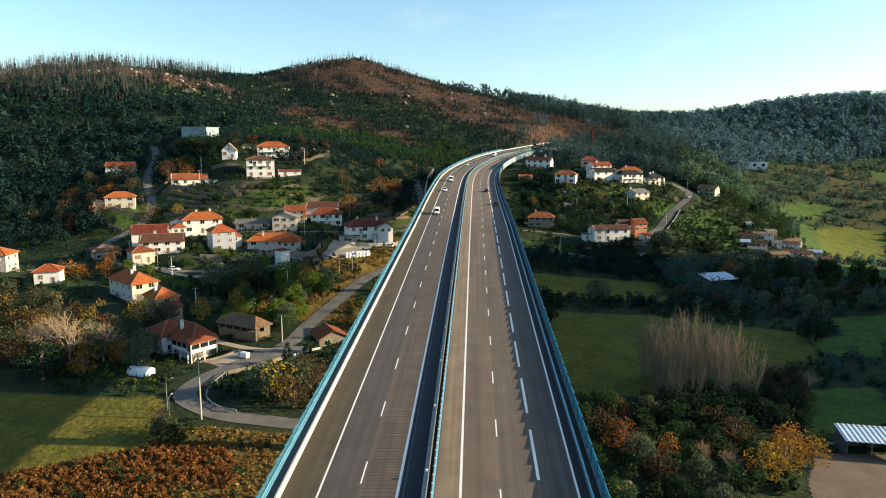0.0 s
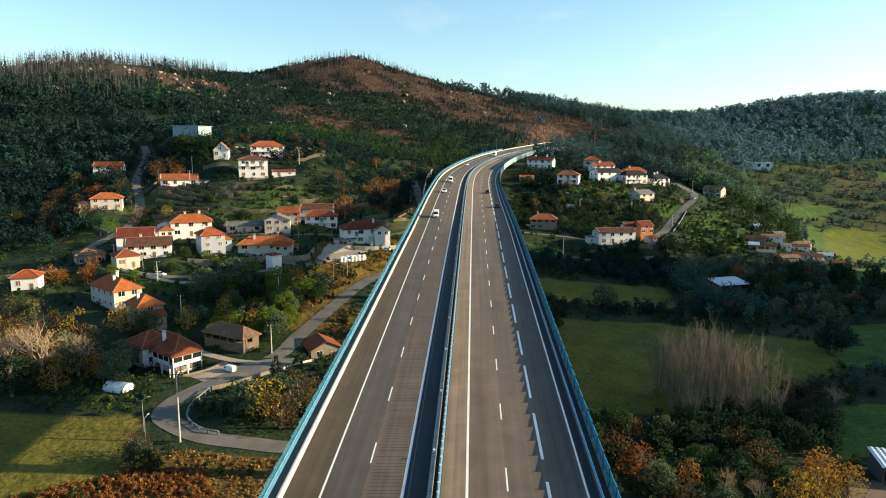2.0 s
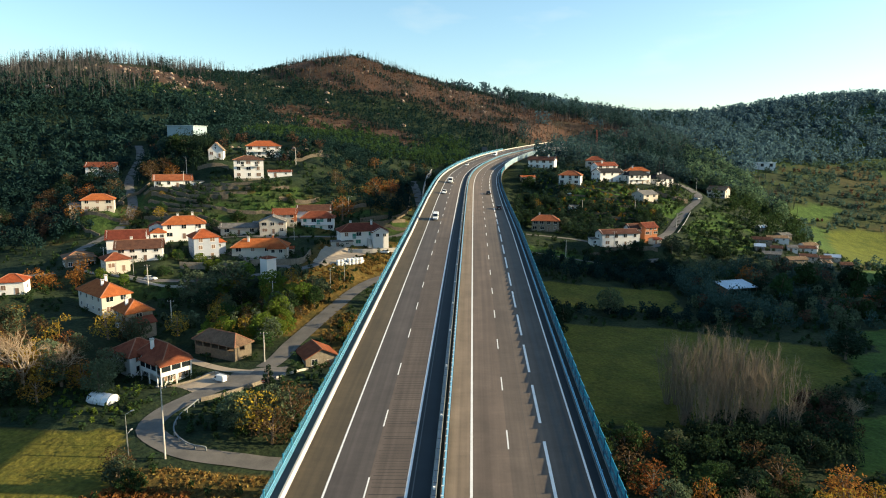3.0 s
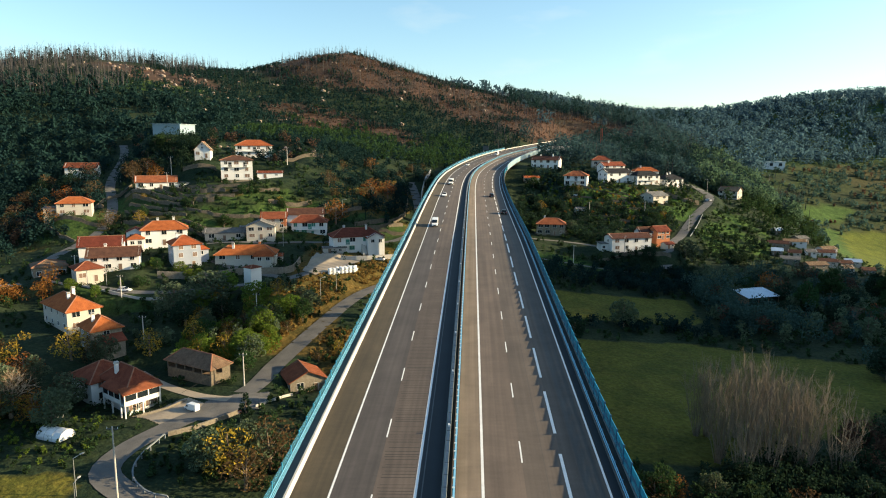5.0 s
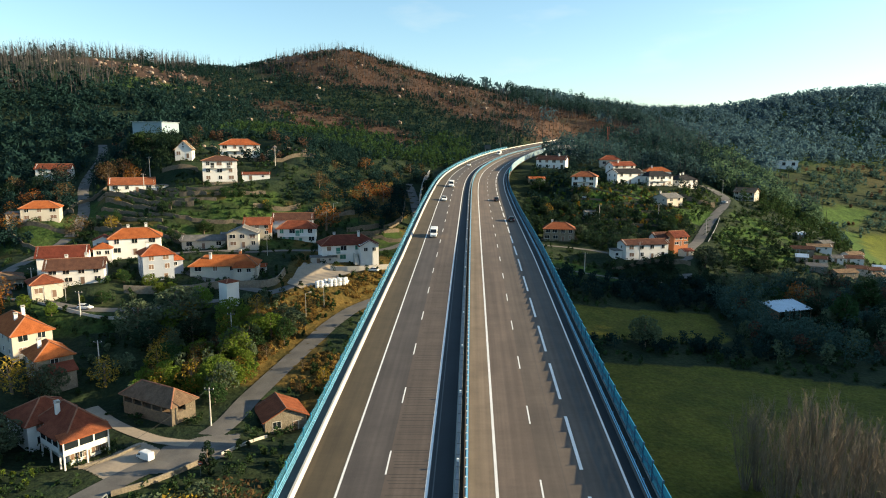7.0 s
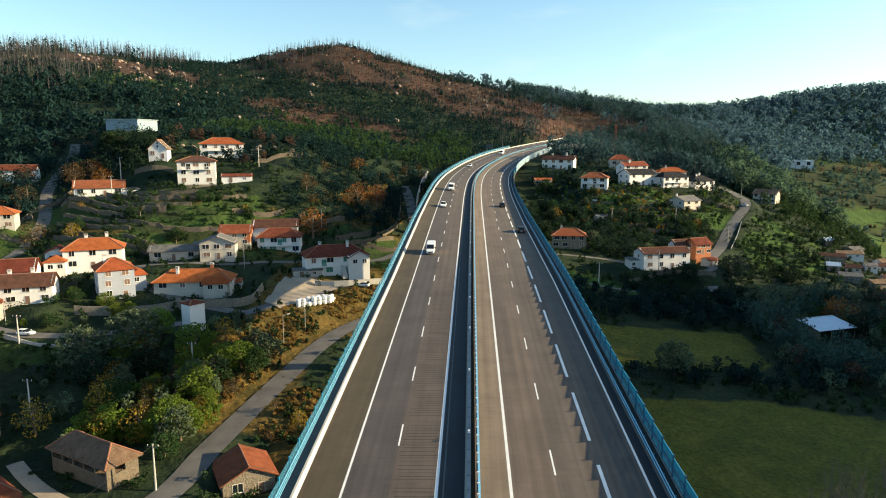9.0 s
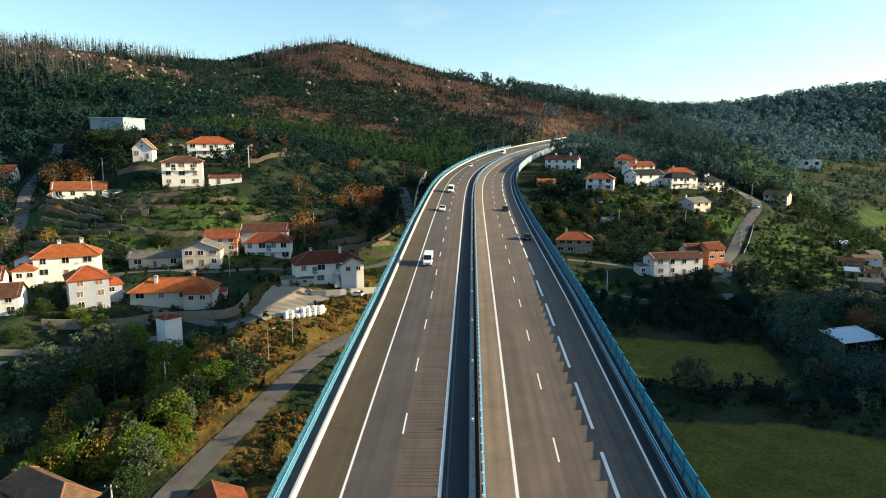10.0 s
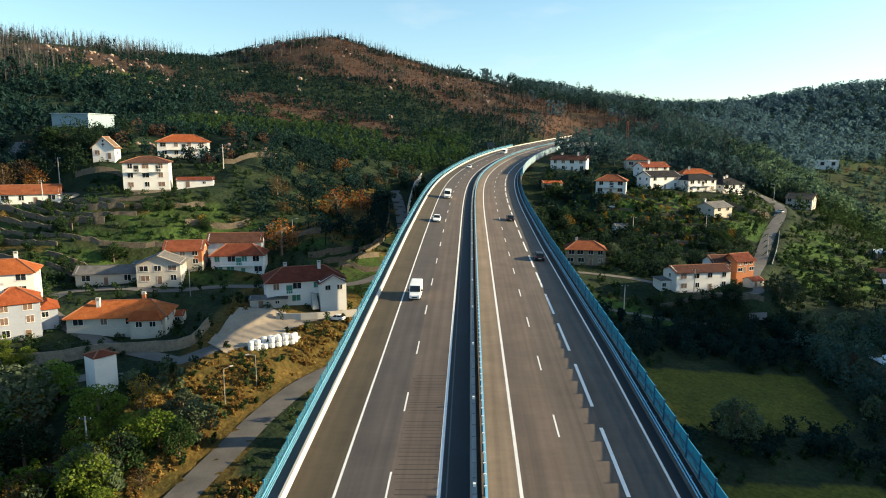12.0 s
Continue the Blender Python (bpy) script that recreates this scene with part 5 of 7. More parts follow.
for leaf in ("dark", "green", "bright", "olive", "yellow", "orange", "rust"):
    KINDS[leaf] = [tree_parts(f"broadleaf_{leaf}", _rng, 8.0, 3.2, 650 if leaf in ("orange", "rust", "yellow") else 2200, leaf, 0.24 if leaf in ("orange", "rust", "yellow") else 0.25, crown_from=0.2, lobes=11) for _ in range(3)]
KINDS["bush"] = [tree_parts("bush", _rng, 3.0, 2.2, 700, leaf, 0.26, crown_from=0.05, lobes=8) for leaf in ("green", "dark", "olive")]
KINDS["tall"] = [tree_parts("tall_tree", _rng, 14.0, 3.4, 1700, leaf, 0.45, crown_from=0.3, lobes=12) for leaf in ("green", "dark")]
KINDS["conifer"] = [tree_parts("conifer", _rng, 9.0, 2.0, 1100, "dark", 0.3, crown_from=0.08, lobes=12, slim=0.9)]
KINDS["bare"] = [bare_parts("bare_tree", _rng, 11.0, 4.6) for _ in range(3)]
KINDS["bare_grey"] = [fan_parts("bare_tree", _rng, 23.0, 5.0) for _ in range(3)]
WORDS = {
    "dark": "dark green evergreen tree on the slope", "green": "green leafy tree beside the houses", "bright": "bright green garden tree", "olive": "grey-green olive tree on rough ground",
    "yellow": "yellow autumn tree with loose crown", "orange": "orange autumn tree with thinning leaves", "rust": "rust-brown autumn tree with dry leaves", "bush": "round green bush in a garden", "tall": "tall green tree at the wood's edge",
    "conifer": "slim dark conifer on the slope", "bare": "leafless tree with pale bark", "bare_grey": "leafless grey poplar with upright twigs",
}


def tree(kind, x, y, scale=1.0, wide=1.0, z=None):
    i = random.randrange(len(KINDS[kind]))
    trunk, crown = KINDS[kind][i]
    z = land_at(x, y) if z is None else z
    name = "bush" if kind == "bush" else "tree"
    m = Matrix.Translation((x, y, z - 0.1)) @ Matrix.Rotation(random.uniform(0, math.tau), 4, "Z")
    root = thing(name, WORDS[kind], name, at=m, group=kind + " plants")
    sc = Matrix.Diagonal((scale * wide, scale * wide, scale, 1))
    link("trunk", trunk, root, at=sc)
    link("crown", crown, root, at=sc)
    return root


CLEARINGS = [(-52, 272, 9), (-47, 265, 5), (117, 297, 9), (111, 285, 9), (105, 274, 7)]


def clear_of_things(x, y, gap=3.0):
    if any(math.hypot(x - a, y - b) < r for a, b, r in CLEARINGS):
        return False
    for px, py, pz, r in PLOTS:
        if math.hypot(x - px, y - py) < r + gap:
            return False
    for lane in LANES:
        if np.hypot(lane["line"][:, 0] - x, lane["line"][:, 1] - y).min() < lane["half"] + 1.2 + gap * 0.3:
            return False
    return True


def off_road(x, y, gap=24):
    return np.hypot(ROAD_P[:, 0] - x, ROAD_P[:, 1] - y).min() > gap


random.seed(21)
# trees that stand out one by one
for kind, x, y, scale, wide in (
    ("bare", -104, 160, 1.55, 1.2), ("bare", -113, 163, 1.3, 1.2), ("bare", -96, 163, 1.25, 1.1), ("yellow", -96, 154, 0.85, 1.2), ("rust", -99, 168, 1.0, 1.2), ("rust", -118, 158, 1.0, 1.3), ("olive", -105, 172, 1.0, 1.3), ("dark", -104, 150, 1.3, 1.3),
    ("orange", -58.7, 323, 1.5, 1.15), ("orange", -47, 352, 1.3, 1.2), ("orange", -40, 360, 1.2, 1.1), ("rust", -68, 352, 1.0, 1.2), ("rust", -150, 300, 1.1, 1.2),
    ("yellow", -42, 146, 1.3, 1.1), ("rust", -35.5, 149, 1.35, 1.1), ("olive", -46.5, 147, 1.1, 1.2), ("rust", -38, 142, 1.05, 1.2), ("olive", -40, 150, 1.2, 1.1), ("olive", -60.5, 124, 0.7, 1.1), ("rust", -62.5, 126.5, 0.75, 1.1), ("green", -57.5, 122, 0.55, 1.2),
    ("olive", 54, 252, 1.25, 1.1), ("dark", 34, 232, 1.0, 1.0), ("dark", 30, 220, 0.9, 1.1), ("orange", 36, 128, 1.0, 1.2), ("rust", 33, 133, 1.0, 1.2),
    ("dark", 118, 214, 1.2, 1.2), ("orange", 70, 128, 1.0, 1.3), ("rust", 60, 131, 1.0, 1.2), ("yellow", 73, 124, 0.9, 1.0), ("bare", 92, 165, 0.8, 1.1),
    ("olive", -48.5, 232, 1.0, 1.1), ("olive", -52, 235, 0.85, 1.2), ("green", -49.5, 227, 0.95, 0.8), ("rust", -52, 219, 0.45, 1.4), ("yellow", -56, 211, 0.4, 1.4), ("olive", -80, 230, 1.5, 1.4), ("olive", -88, 224, 1.3, 1.3), ("olive", 101, 336, 1.25, 1.2), ("dark", -72, 221, 0.9, 1.3), ("bright", -66, 214, 0.6, 1.4), ("bright", -59, 216, 0.55, 1.3), ("rust", -62, 219, 0.45, 1.3), ("bright", -55, 213, 0.5, 1.4), ("dark", -58, 224, 0.75, 1.3), ("green", -74, 210, 0.8, 1.3), ("dark", -81, 216, 1.0, 1.3),
    ("yellow", 60, 117, 1.15, 0.9), ("yellow", 65.5, 120, 1.1, 0.9), ("orange", 68, 123, 0.95, 1.0), ("bare", 54, 118, 0.75, 0.8), ("bare", 50, 121, 0.8, 0.8), ("olive", 92, 172, 0.9, 1.0), ("rust", 88, 158, 0.7, 1.2), ("conifer", -46.5, 167, 0.75, 1.0),
    ("orange", 128, 311, 1.25, 1.3), ("rust", 112, 150, 0.9, 1.2), ("orange", 120, 158, 0.8, 1.2),
):
    tree(kind, x, y, scale, wide)
# grey poplars over the shaded meadow
for i in range(18):
    tree("bare_grey", 52 + (i % 6) * 4.0 + random.uniform(-2, 2), 155 + (i // 6) * 8.5 + random.uniform(-3, 3), random.uniform(0.86, 1.12) * (1.0 - 0.05 * abs(i % 6 - 2.3)), random.uniform(0.85, 1.1))


def scatter(kinds, poly, count, lo, hi, gap=2.0):
    """Plants at random over a plot of land, clear of houses and lanes."""
    xs, ys = [p[0] for p in poly], [p[1] for p in poly]
    made = tries = 0
    while made < count and tries < count * 30:
        tries += 1
        x, y = random.uniform(min(xs), max(xs)), random.uniform(min(ys), max(ys))
        if inside(np.array([x]), np.array([y]), poly)[0] and clear_of_things(x, y, gap):
            tree(random.choice(kinds), x, y, random.uniform(lo, hi), random.uniform(0.9, 1.25))
            made += 1


# gardens, orchards and hedges
scatter(["olive", "bright", "bush", "yellow", "bright", "rust"], [(-84, 190), (-56, 200), (-50, 228), (-66, 246), (-86, 232)], 32, 0.6, 1.05)
scatter(["bright", "bush", "green", "yellow"], [(-76, 184), (-54, 192), (-52, 214), (-74, 206)], 22, 0.45, 0.75)
scatter(["rust", "olive", "yellow", "orange"], [(-116, 150), (-84, 156), (-80, 190), (-100, 198)], 20, 0.8, 1.15)
scatter(["rust", "dark", "orange", "rust"], [(-215, 300), (-170, 290), (-150, 350), (-200, 370)], 24, 0.9, 1.35)
scatter(["green", "bush", "dark", "yellow"], [(-150, 296), (-70, 300), (-66, 334), (-150, 332)], 20, 0.35, 0.7)
scatter(["bush", "green", "bright"], [(-134, 222), (-76, 226), (-68, 260), (-126, 268)], 20, 0.3, 0.6)
scatter(["dark", "conifer", "tall"], [(-166, 362), (-144, 360), (-142, 380), (-164, 384)], 10, 0.6, 0.9)
scatter(["bush", "olive", "rust", "yellow"], [(-46, 196), (-20, 205), (-16, 290), (-40, 250)], 10, 0.35, 0.6)
scatter(["dark", "green", "olive", "tall"], [(100, 250), (170, 250), (190, 310), (150, 320), (110, 312)], 24, 0.7, 1.1)
scatter(["dark", "green", "yellow", "olive", "bush", "dark"], [(28, 365), (94, 350), (128, 408), (105, 430), (30, 425)], 26, 0.45, 0.85)
scatter(["rust", "orange", "dark", "green", "olive"], [(24, 95), (56, 96), (70, 132), (74, 150), (26, 150)], 20, 0.6, 1.0)
scatter(["rust", "dark", "bush", "orange"], [(-40, 345), (-28, 330), (-18, 420), (-60, 410)], 12, 0.6, 1.0)


def grove(label, leaf, poly, count, lo, hi, per, size, seed, gap=2.0):
    """A grove beyond counting: many crowns with their stems in one object."""
    rng = np.random.default_rng(seed)
    xs, ys = [p[0] for p in poly], [p[1] for p in poly]
    x, y = rng.uniform(min(xs), max(xs), count * 3), rng.uniform(min(ys), max(ys), count * 3)
    ok = inside(x, y, poly) & keep_off(x, y, gap)
    for f in PASTURES + SUNNY_FIELDS:
        ok &= ~inside(x, y, f)
    x, y = x[ok][:count], y[ok][:count]
    z = land(x, y)
    out = []
    for px, py, pz in zip(x, y, z):
        h = rng.uniform(lo, hi)
        w = h * rng.uniform(0.3, 0.45)
        lobes = [(px + rng.normal() * w * 0.4, py + rng.normal() * w * 0.4, pz + h * f, w * rng.uniform(0.5, 0.8), h * rng.uniform(0.16, 0.26)) for f in (0.3, 0.45, 0.6, 0.75, 0.85)]
        out.append(leaf_cloud(lobes, per, size, rng).reshape(-1, 3))
        for k in range(2):
            a = rng.uniform(0, math.tau)
            o = np.array([math.cos(a), math.sin(a), 0]) * 0.03 * h
            b, t = np.array([px, py, pz - 0.5]), np.array([px, py, pz + h * 0.8])
            out.append(np.array([b - o, b + o, t + o * 0.2, t - o * 0.2]))
    me = quads_mesh("grove", np.concatenate(out), 4, LEAF[leaf])
    return tagged(new("grove", me), label, "trees", kind="stuff")


def keep_off(x, y, gap=4.0):
    ok = np.ones(len(x), bool)
    for a, b, r in CLEARINGS:
        ok &= np.hypot(x - a, y - b) > r
    for px, py, pz, r in PLOTS:
        ok &= np.hypot(x - px, y - py) > r + gap
    for lane in LANES:
        L = lane["line"][::2]
        d2 = ((x[:, None] - L[:, 0]) ** 2 + (y[:, None] - L[:, 1]) ** 2).min(1)
        ok &= d2 > (lane["half"] + gap * 0.6 + 0.6) ** 2
    P = ROAD_P[::6]
    d2 = ((x[:, None] - P[:, 0]) ** 2 + (y[:, None] - P[:, 1]) ** 2).min(1)
    return ok & (d2 > 24**2)


RIGHT_BANK = [(26, 360), (94, 350), (132, 408), (146, 446), (60, 440), (26, 430)]
LOWER_BANK = [(26, 360), (94, 350), (116, 382), (112, 398), (26, 402)]
UPPER_BANK = [(44, 396), (114, 386), (132, 408), (146, 446), (60, 440), (44, 432)]
grove("green trees and shrubs on the terraced bank", "green", RIGHT_BANK, 190, 1.2, 4.0, 110, 0.34, 41)
grove("dark evergreen trees on the terraced bank", "dark", LOWER_BANK, 210, 2.5, 6.5, 130, 0.36, 42)
grove("dark garden trees between the upper terraces", "dark", UPPER_BANK, 46, 2.0, 4.5, 130, 0.32, 91)
grove("bright green shrubs on the terraced bank", "bright", UPPER_BANK, 130, 0.8, 2.2, 90, 0.26, 71)
grove("bright shrubs low on the terraced bank", "bright", LOWER_BANK, 30, 1.2, 2.8, 90, 0.26, 92)
grove("yellow vines on the terraced bank", "yellow", [(50, 392), (100, 384), (118, 420), (60, 425)], 60, 0.8, 2.2, 100, 0.24, 72)
grove("rusty vines on the terraced bank", "orange", [(46, 388), (92, 380), (96, 404), (50, 408)], 24, 1.0, 2.6, 100, 0.24, 93)
grove("straw-coloured grass on the terraced bank", "straw", [(92, 410), (118, 410), (122, 432), (96, 434)], 90, 0.4, 1.1, 60, 0.2, 94)
LOWER_RIGHT = [(86, 246), (170, 240), (184, 300), (178, 330), (190, 352), (150, 345), (100, 326), (96, 300)]
grove("dark wood along the valley floor", "slope", LOWER_RIGHT, 105, 3.0, 8.0, 150, 0.4, 43)
grove("tall dark trees beside the upper meadow", "slope", [(90, 246), (112, 246), (112, 300), (92, 300)], 44, 7.0, 11.0, 200, 0.4, 73)
grove("olive green trees along the valley floor", "olive", LOWER_RIGHT, 110, 3.0, 8.0, 130, 0.45, 44)
grove("rusty autumn trees along the valley floor", "dry", LOWER_RIGHT, 26, 4.0, 9.0, 150, 0.42, 45)
grove("dark trees behind the meadow", "wood", [(28, 246), (90, 246), (92, 262), (26, 262)], 46, 2.0, 5.0, 150, 0.34, 46)
grove("dark shrubs under the long white house", "dark", [(58, 316), (100, 312), (106, 332), (92, 331), (70, 329), (58, 326)], 120, 2.0, 4.5, 110, 0.32, 76, gap=1.0)
grove("bright shrubs below the transformer tower", "bright", [(-80, 204), (-54, 204), (-52, 222), (-80, 222)], 40, 1.5, 3.5, 160, 0.26, 77)
grove("bright leafy hedge beside the lane", "bright", [(-77, 197), (-63, 200), (-52, 206), (-52, 213), (-62, 209), (-77, 205)], 70, 2.0, 3.8, 260, 0.2, 89, gap=0.3)
grove("tall dark trees below the industrial hall", "dark", [(-166, 348), (-138, 352), (-136, 386), (-166, 392)], 42, 6.0, 11.0, 170, 0.4, 78, gap=1.5)
grove("dark trees along the upper lane", "wood", [(-240, 270), (-170, 270), (-160, 345), (-172, 380), (-240, 385)], 170, 5.0, 10.0, 150, 0.42, 79, gap=1.5)
grove("green shrubs on the slope below the hill road", "green", [(116, 352), (150, 364), (170, 394), (170, 425), (146, 428), (123, 386)], 80, 0.9, 2.6, 90, 0.26, 81, gap=0.8)
grove("dark trees on the slope below the hill road", "dark", [(104, 346), (150, 350), (160, 390), (130, 370)], 50, 2.0, 5.5, 130, 0.32, 82, gap=0.8)
grove("kitchen garden plants round the plastic tunnel", "bright", [(-96, 148), (-74, 146), (-72, 160), (-78, 166), (-94, 166)], 70, 0.5, 1.5, 70, 0.18, 83, gap=0.4)
grove("dark garden shrubs round the plastic tunnel", "shrub", [(-98, 146), (-70, 144), (-72, 160), (-78, 168), (-96, 168)], 60, 0.7, 2.0, 80, 0.2, 84, gap=0.4)
grove("dark scrub inside the bend of the lane", "shrub", [(-58, 143), (-34, 141), (-30, 160), (-52, 166), (-60, 155)], 70, 0.8, 2.6, 100, 0.24, 85, gap=0.5)
grove("dark thicket round the feet of the poplars", "dark", [(44, 140), (76, 140), (90, 150), (92, 172), (80, 160), (46, 152)], 110, 3.0, 7.0, 150, 0.3, 80)
grove("rusty thicket beside the poplars", "dry", [(76, 146), (96, 150), (98, 178), (84, 176)], 34, 2.5, 6.5, 160, 0.26, 86)
grove("dark trees below the terrace", "wood", [(26, 294), (88, 292), (100, 318), (40, 320)], 130, 2.5, 6.0, 150, 0.36, 47)
grove("dark trees beside the road", "shrub", [(100, 340), (125, 388), (160, 436), (190, 425), (160, 380), (150, 338)], 45, 1.5, 4.5, 120, 0.38, 48)
grove("green trees round the far sheds", "green", [(165, 408), (203, 404), (262, 540), (235, 570), (160, 480)], 110, 4.0, 10.0, 110, 0.6, 49)
grove("dark trees among the houses", "wood", [(40, 428), (150, 440), (150, 480), (50, 470)], 70, 2.5, 6.0, 140, 0.36, 50)
grove("dark mixed trees at the foot of the meadow", "shrub", [(24, 95), (56, 96), (72, 134), (100, 178), (60, 160), (24, 150)], 80, 2.0, 6.0, 200, 0.32, 51)
grove("grey-green trees beside the meadow", "slope", [(92, 150), (190, 150), (200, 250), (110, 245)], 56, 3.0, 7.5, 160, 0.34, 52)
grove("dark trees below the western houses", "olive", [(-86, 190), (-54, 200), (-52, 246), (-68, 250), (-100, 228)], 60, 2.0, 5.0, 200, 0.34, 53)
grove("garden shrubs among the western houses", "shrub", [(-150, 215), (-50, 215), (-25, 300), (-60, 340), (-150, 340)], 420, 1.0, 3.0, 90, 0.28, 54, gap=0.6)
grove("dark trees on the western side", "dark", [(-230, 120), (-116, 160), (-128, 196), (-165, 216), (-235, 215)], 45, 4.0, 9.0, 170, 0.4, 55)
grove("olive trees on the western side", "olive", [(-230, 120), (-112, 158), (-124, 196), (-165, 216), (-235, 215)], 80, 3.5, 8.0, 170, 0.36, 74)
grove("rusty trees on the western side", "rust", [(-190, 140), (-108, 158), (-120, 198), (-160, 212)], 70, 3.5, 7.5, 170, 0.32, 75)
grove("yellowing trees on the western side", "yellow", [(-160, 145), (-96, 150), (-116, 195), (-150, 205)], 22, 3.0, 6.5, 150, 0.28, 87)
grove("orange autumn trees along the upper lane", "orange", [(-150, 222), (-126, 226), (-128, 238), (-150, 240)], 9, 5.0, 8.0, 200, 0.3, 88, gap=0.5)
grove("dark trees among the upper houses", "wood", [(-215, 290), (-160, 290), (-150, 350), (-95, 372), (-80, 420), (-210, 430)], 230, 3.0, 7.5, 150, 0.42, 56, gap=8)
grove("rusty trees among the upper houses", "dry", [(-215, 290), (-160, 290), (-150, 350), (-95, 372), (-80, 420), (-210, 430)], 60, 3.0, 7.0, 150, 0.4, 57, gap=8)
grove("dark trees beside the viaduct", "wood", [(-70, 330), (-28, 325), (-26, 430), (-90, 430)], 150, 3.5, 8.5, 150, 0.4, 58)
grove("rusty trees beside the viaduct", "rust", [(-66, 340), (-28, 345), (-26, 425), (-70, 400)], 9, 3.0, 7.0, 190, 0.3, 59)
grove("scrub below the viaduct", "shrub", [(-46, 150), (-22, 150), (-18, 290), (-44, 240)], 60, 1.0, 3.0, 110, 0.26, 60)


def house_gardens():
    """Low shrubs set close round the houses' walls."""
    rng = np.random.default_rng(90)
    out = []
    for h in WEST + WEST_LOWER + EAST:
        w, d = h["w"] / 2, h["d"] / 2
        for _ in range(int(7 + (w + d) * 0.7)):
            side = rng.integers(4)
            off = rng.uniform(0.8, 3.2)
            q = rng.uniform(-1, 1)
            lx, ly = ((q * (w + 2), -d - off), (q * (w + 2), -d - off), (w + off, q * d), (-w - off, q * d))[side]
            p = h["m"] @ Vector((lx, ly, 0))
            if not clear_of_things(p.x, p.y, -40) or np.hypot(ROAD_P[:, 0] - p.x, ROAD_P[:, 1] - p.y).min() < 22:
                continue
            z = land_at(p.x, p.y)
            t = rng.uniform(0.5, 1.9)
            lobes = [(p.x + rng.normal() * 0.4, p.y + rng.normal() * 0.4, z + t * f, t * rng.uniform(0.4, 0.65), t * 0.32) for f in (0.35, 0.6, 0.8)]
            out.append(leaf_cloud(lobes, 50, 0.24, rng).reshape(-1, 3))
    me = quads_mesh("garden_shrub", np.concatenate(out), 4, LEAF["shrub"])
    tagged(new("garden_shrub", me), "low green shrubs round the house walls", "shrubs", kind="stuff")


house_gardens()

# ---- woods, far off and beyond counting ----
def tufts(x, y, z, h, r, per, size, rng, shape=1.0):
    """Crowns of triangular tufts, one crown a place; shape 0: cone, 1: round."""
    n = len(x)
    t = rng.uniform(0.12, 1.0, (n, per))
    prof = np.where(shape > 0.5, np.sqrt(np.clip(1 - (2 * t - 1.05) ** 2, 0.02, 1)), 1.05 - t)
    ang, rr = rng.uniform(0, math.tau, (n, per)), np.sqrt(rng.uniform(0.25, 1, (n, per))) * prof * r[:, None]
    c = np.stack([x[:, None] + rr * np.cos(ang), y[:, None] + rr * np.sin(ang), z[:, None] + t * h[:, None]], -1)
    s = (size * rng.uniform(0.6, 1.4, (n, per)))[..., None]
    out = np.stack([c + rng.normal(size=c.shape) * s for _ in range(3)], 2)
    return out.reshape(-1, 3)


def wood(name, label, mat, count, box, rule, lo, hi, per, size, shape, seed):
    rng = np.random.default_rng(seed)
    x, y = rng.uniform(box[0], box[1], count), rng.uniform(box[2], box[3], count)
    ok = rule(x, y) & keep_off(x, y)
    x, y = x[ok], y[ok]
    z = land(x, y)
    h = rng.uniform(lo, hi, len(x))
    r = h * rng.uniform(0.22, 0.36, len(x))
    me = quads_mesh(name, tufts(x, y, z - 0.3, h, r, per, size, rng, shape), 3, mat)
    return tagged(new(name, me), label, "wood", kind="stuff")


def bare_trunks(name, label, count, box, rule, lo, hi, seed, wide=0.16):
    """Burnt and leafless trunks: a thin stem with a few twigs each."""
    rng = np.random.default_rng(seed)
    x, y = rng.uniform(box[0], box[1], count), rng.uniform(box[2], box[3], count)
    ok = rule(x, y) & keep_off(x, y)
    x, y = x[ok], y[ok]
    z = land(x, y)
    h = rng.uniform(lo, hi, len(x))
    tris = []
    for k in range(2):
        a = rng.uniform(0, math.tau, len(x))
        dx, dy = np.cos(a) * wide, np.sin(a) * wide
        p0 = np.stack([x - dx, y - dy, z - 0.5], 1)
        p1 = np.stack([x + dx, y + dy, z - 0.5], 1)
        p2 = np.stack([x + rng.normal(size=len(x)) * 0.3, y, z + h], 1)
        tris.append(np.stack([p0, p1, p2], 1))
    for k in range(7):
        a, t = rng.uniform(0, math.tau, len(x)), rng.uniform(0.35, 0.95, len(x))
        ln = h * rng.uniform(0.08, 0.2, len(x))
        b = np.stack([x, y, z + h * t], 1)
        e = b + np.stack([np.cos(a) * ln * 0.6, np.sin(a) * ln * 0.6, ln], 1)
        o = np.array([0, 0, wide * 0.7])
        tris.append(np.stack([b - o, b + o, e], 1))
    me = quads_mesh(name, np.concatenate(tris).reshape(-1, 3), 3, MAT["bark_grey"])
    return tagged(new(name, me), label, "dead trees", kind="stuff")


LOT = [(60, 88), (106, 88), (106, 133), (76, 133), (67, 118)]
MOWN = PASTURES + SUNNY_FIELDS + LEFT_FIELDS + [LOT, [(-61, 262), (-60, 284), (-46, 286), (-38, 276), (-46, 264), (-53, 256)], [(-75, 170), (-64, 162), (-44, 168), (-45, 184), (-64, 180)]]
FIELDS = PASTURES + SUNNY_FIELDS + LEFT_FIELDS + TERRACES


def open_land(x, y):
    m = np.zeros(len(x), bool)
    for poly in FIELDS:
        m |= inside(x, y, poly)
    return m


def mown(x, y):
    m = np.zeros(len(x), bool)
    for poly in MOWN:
        m |= inside(x, y, poly)
    return m


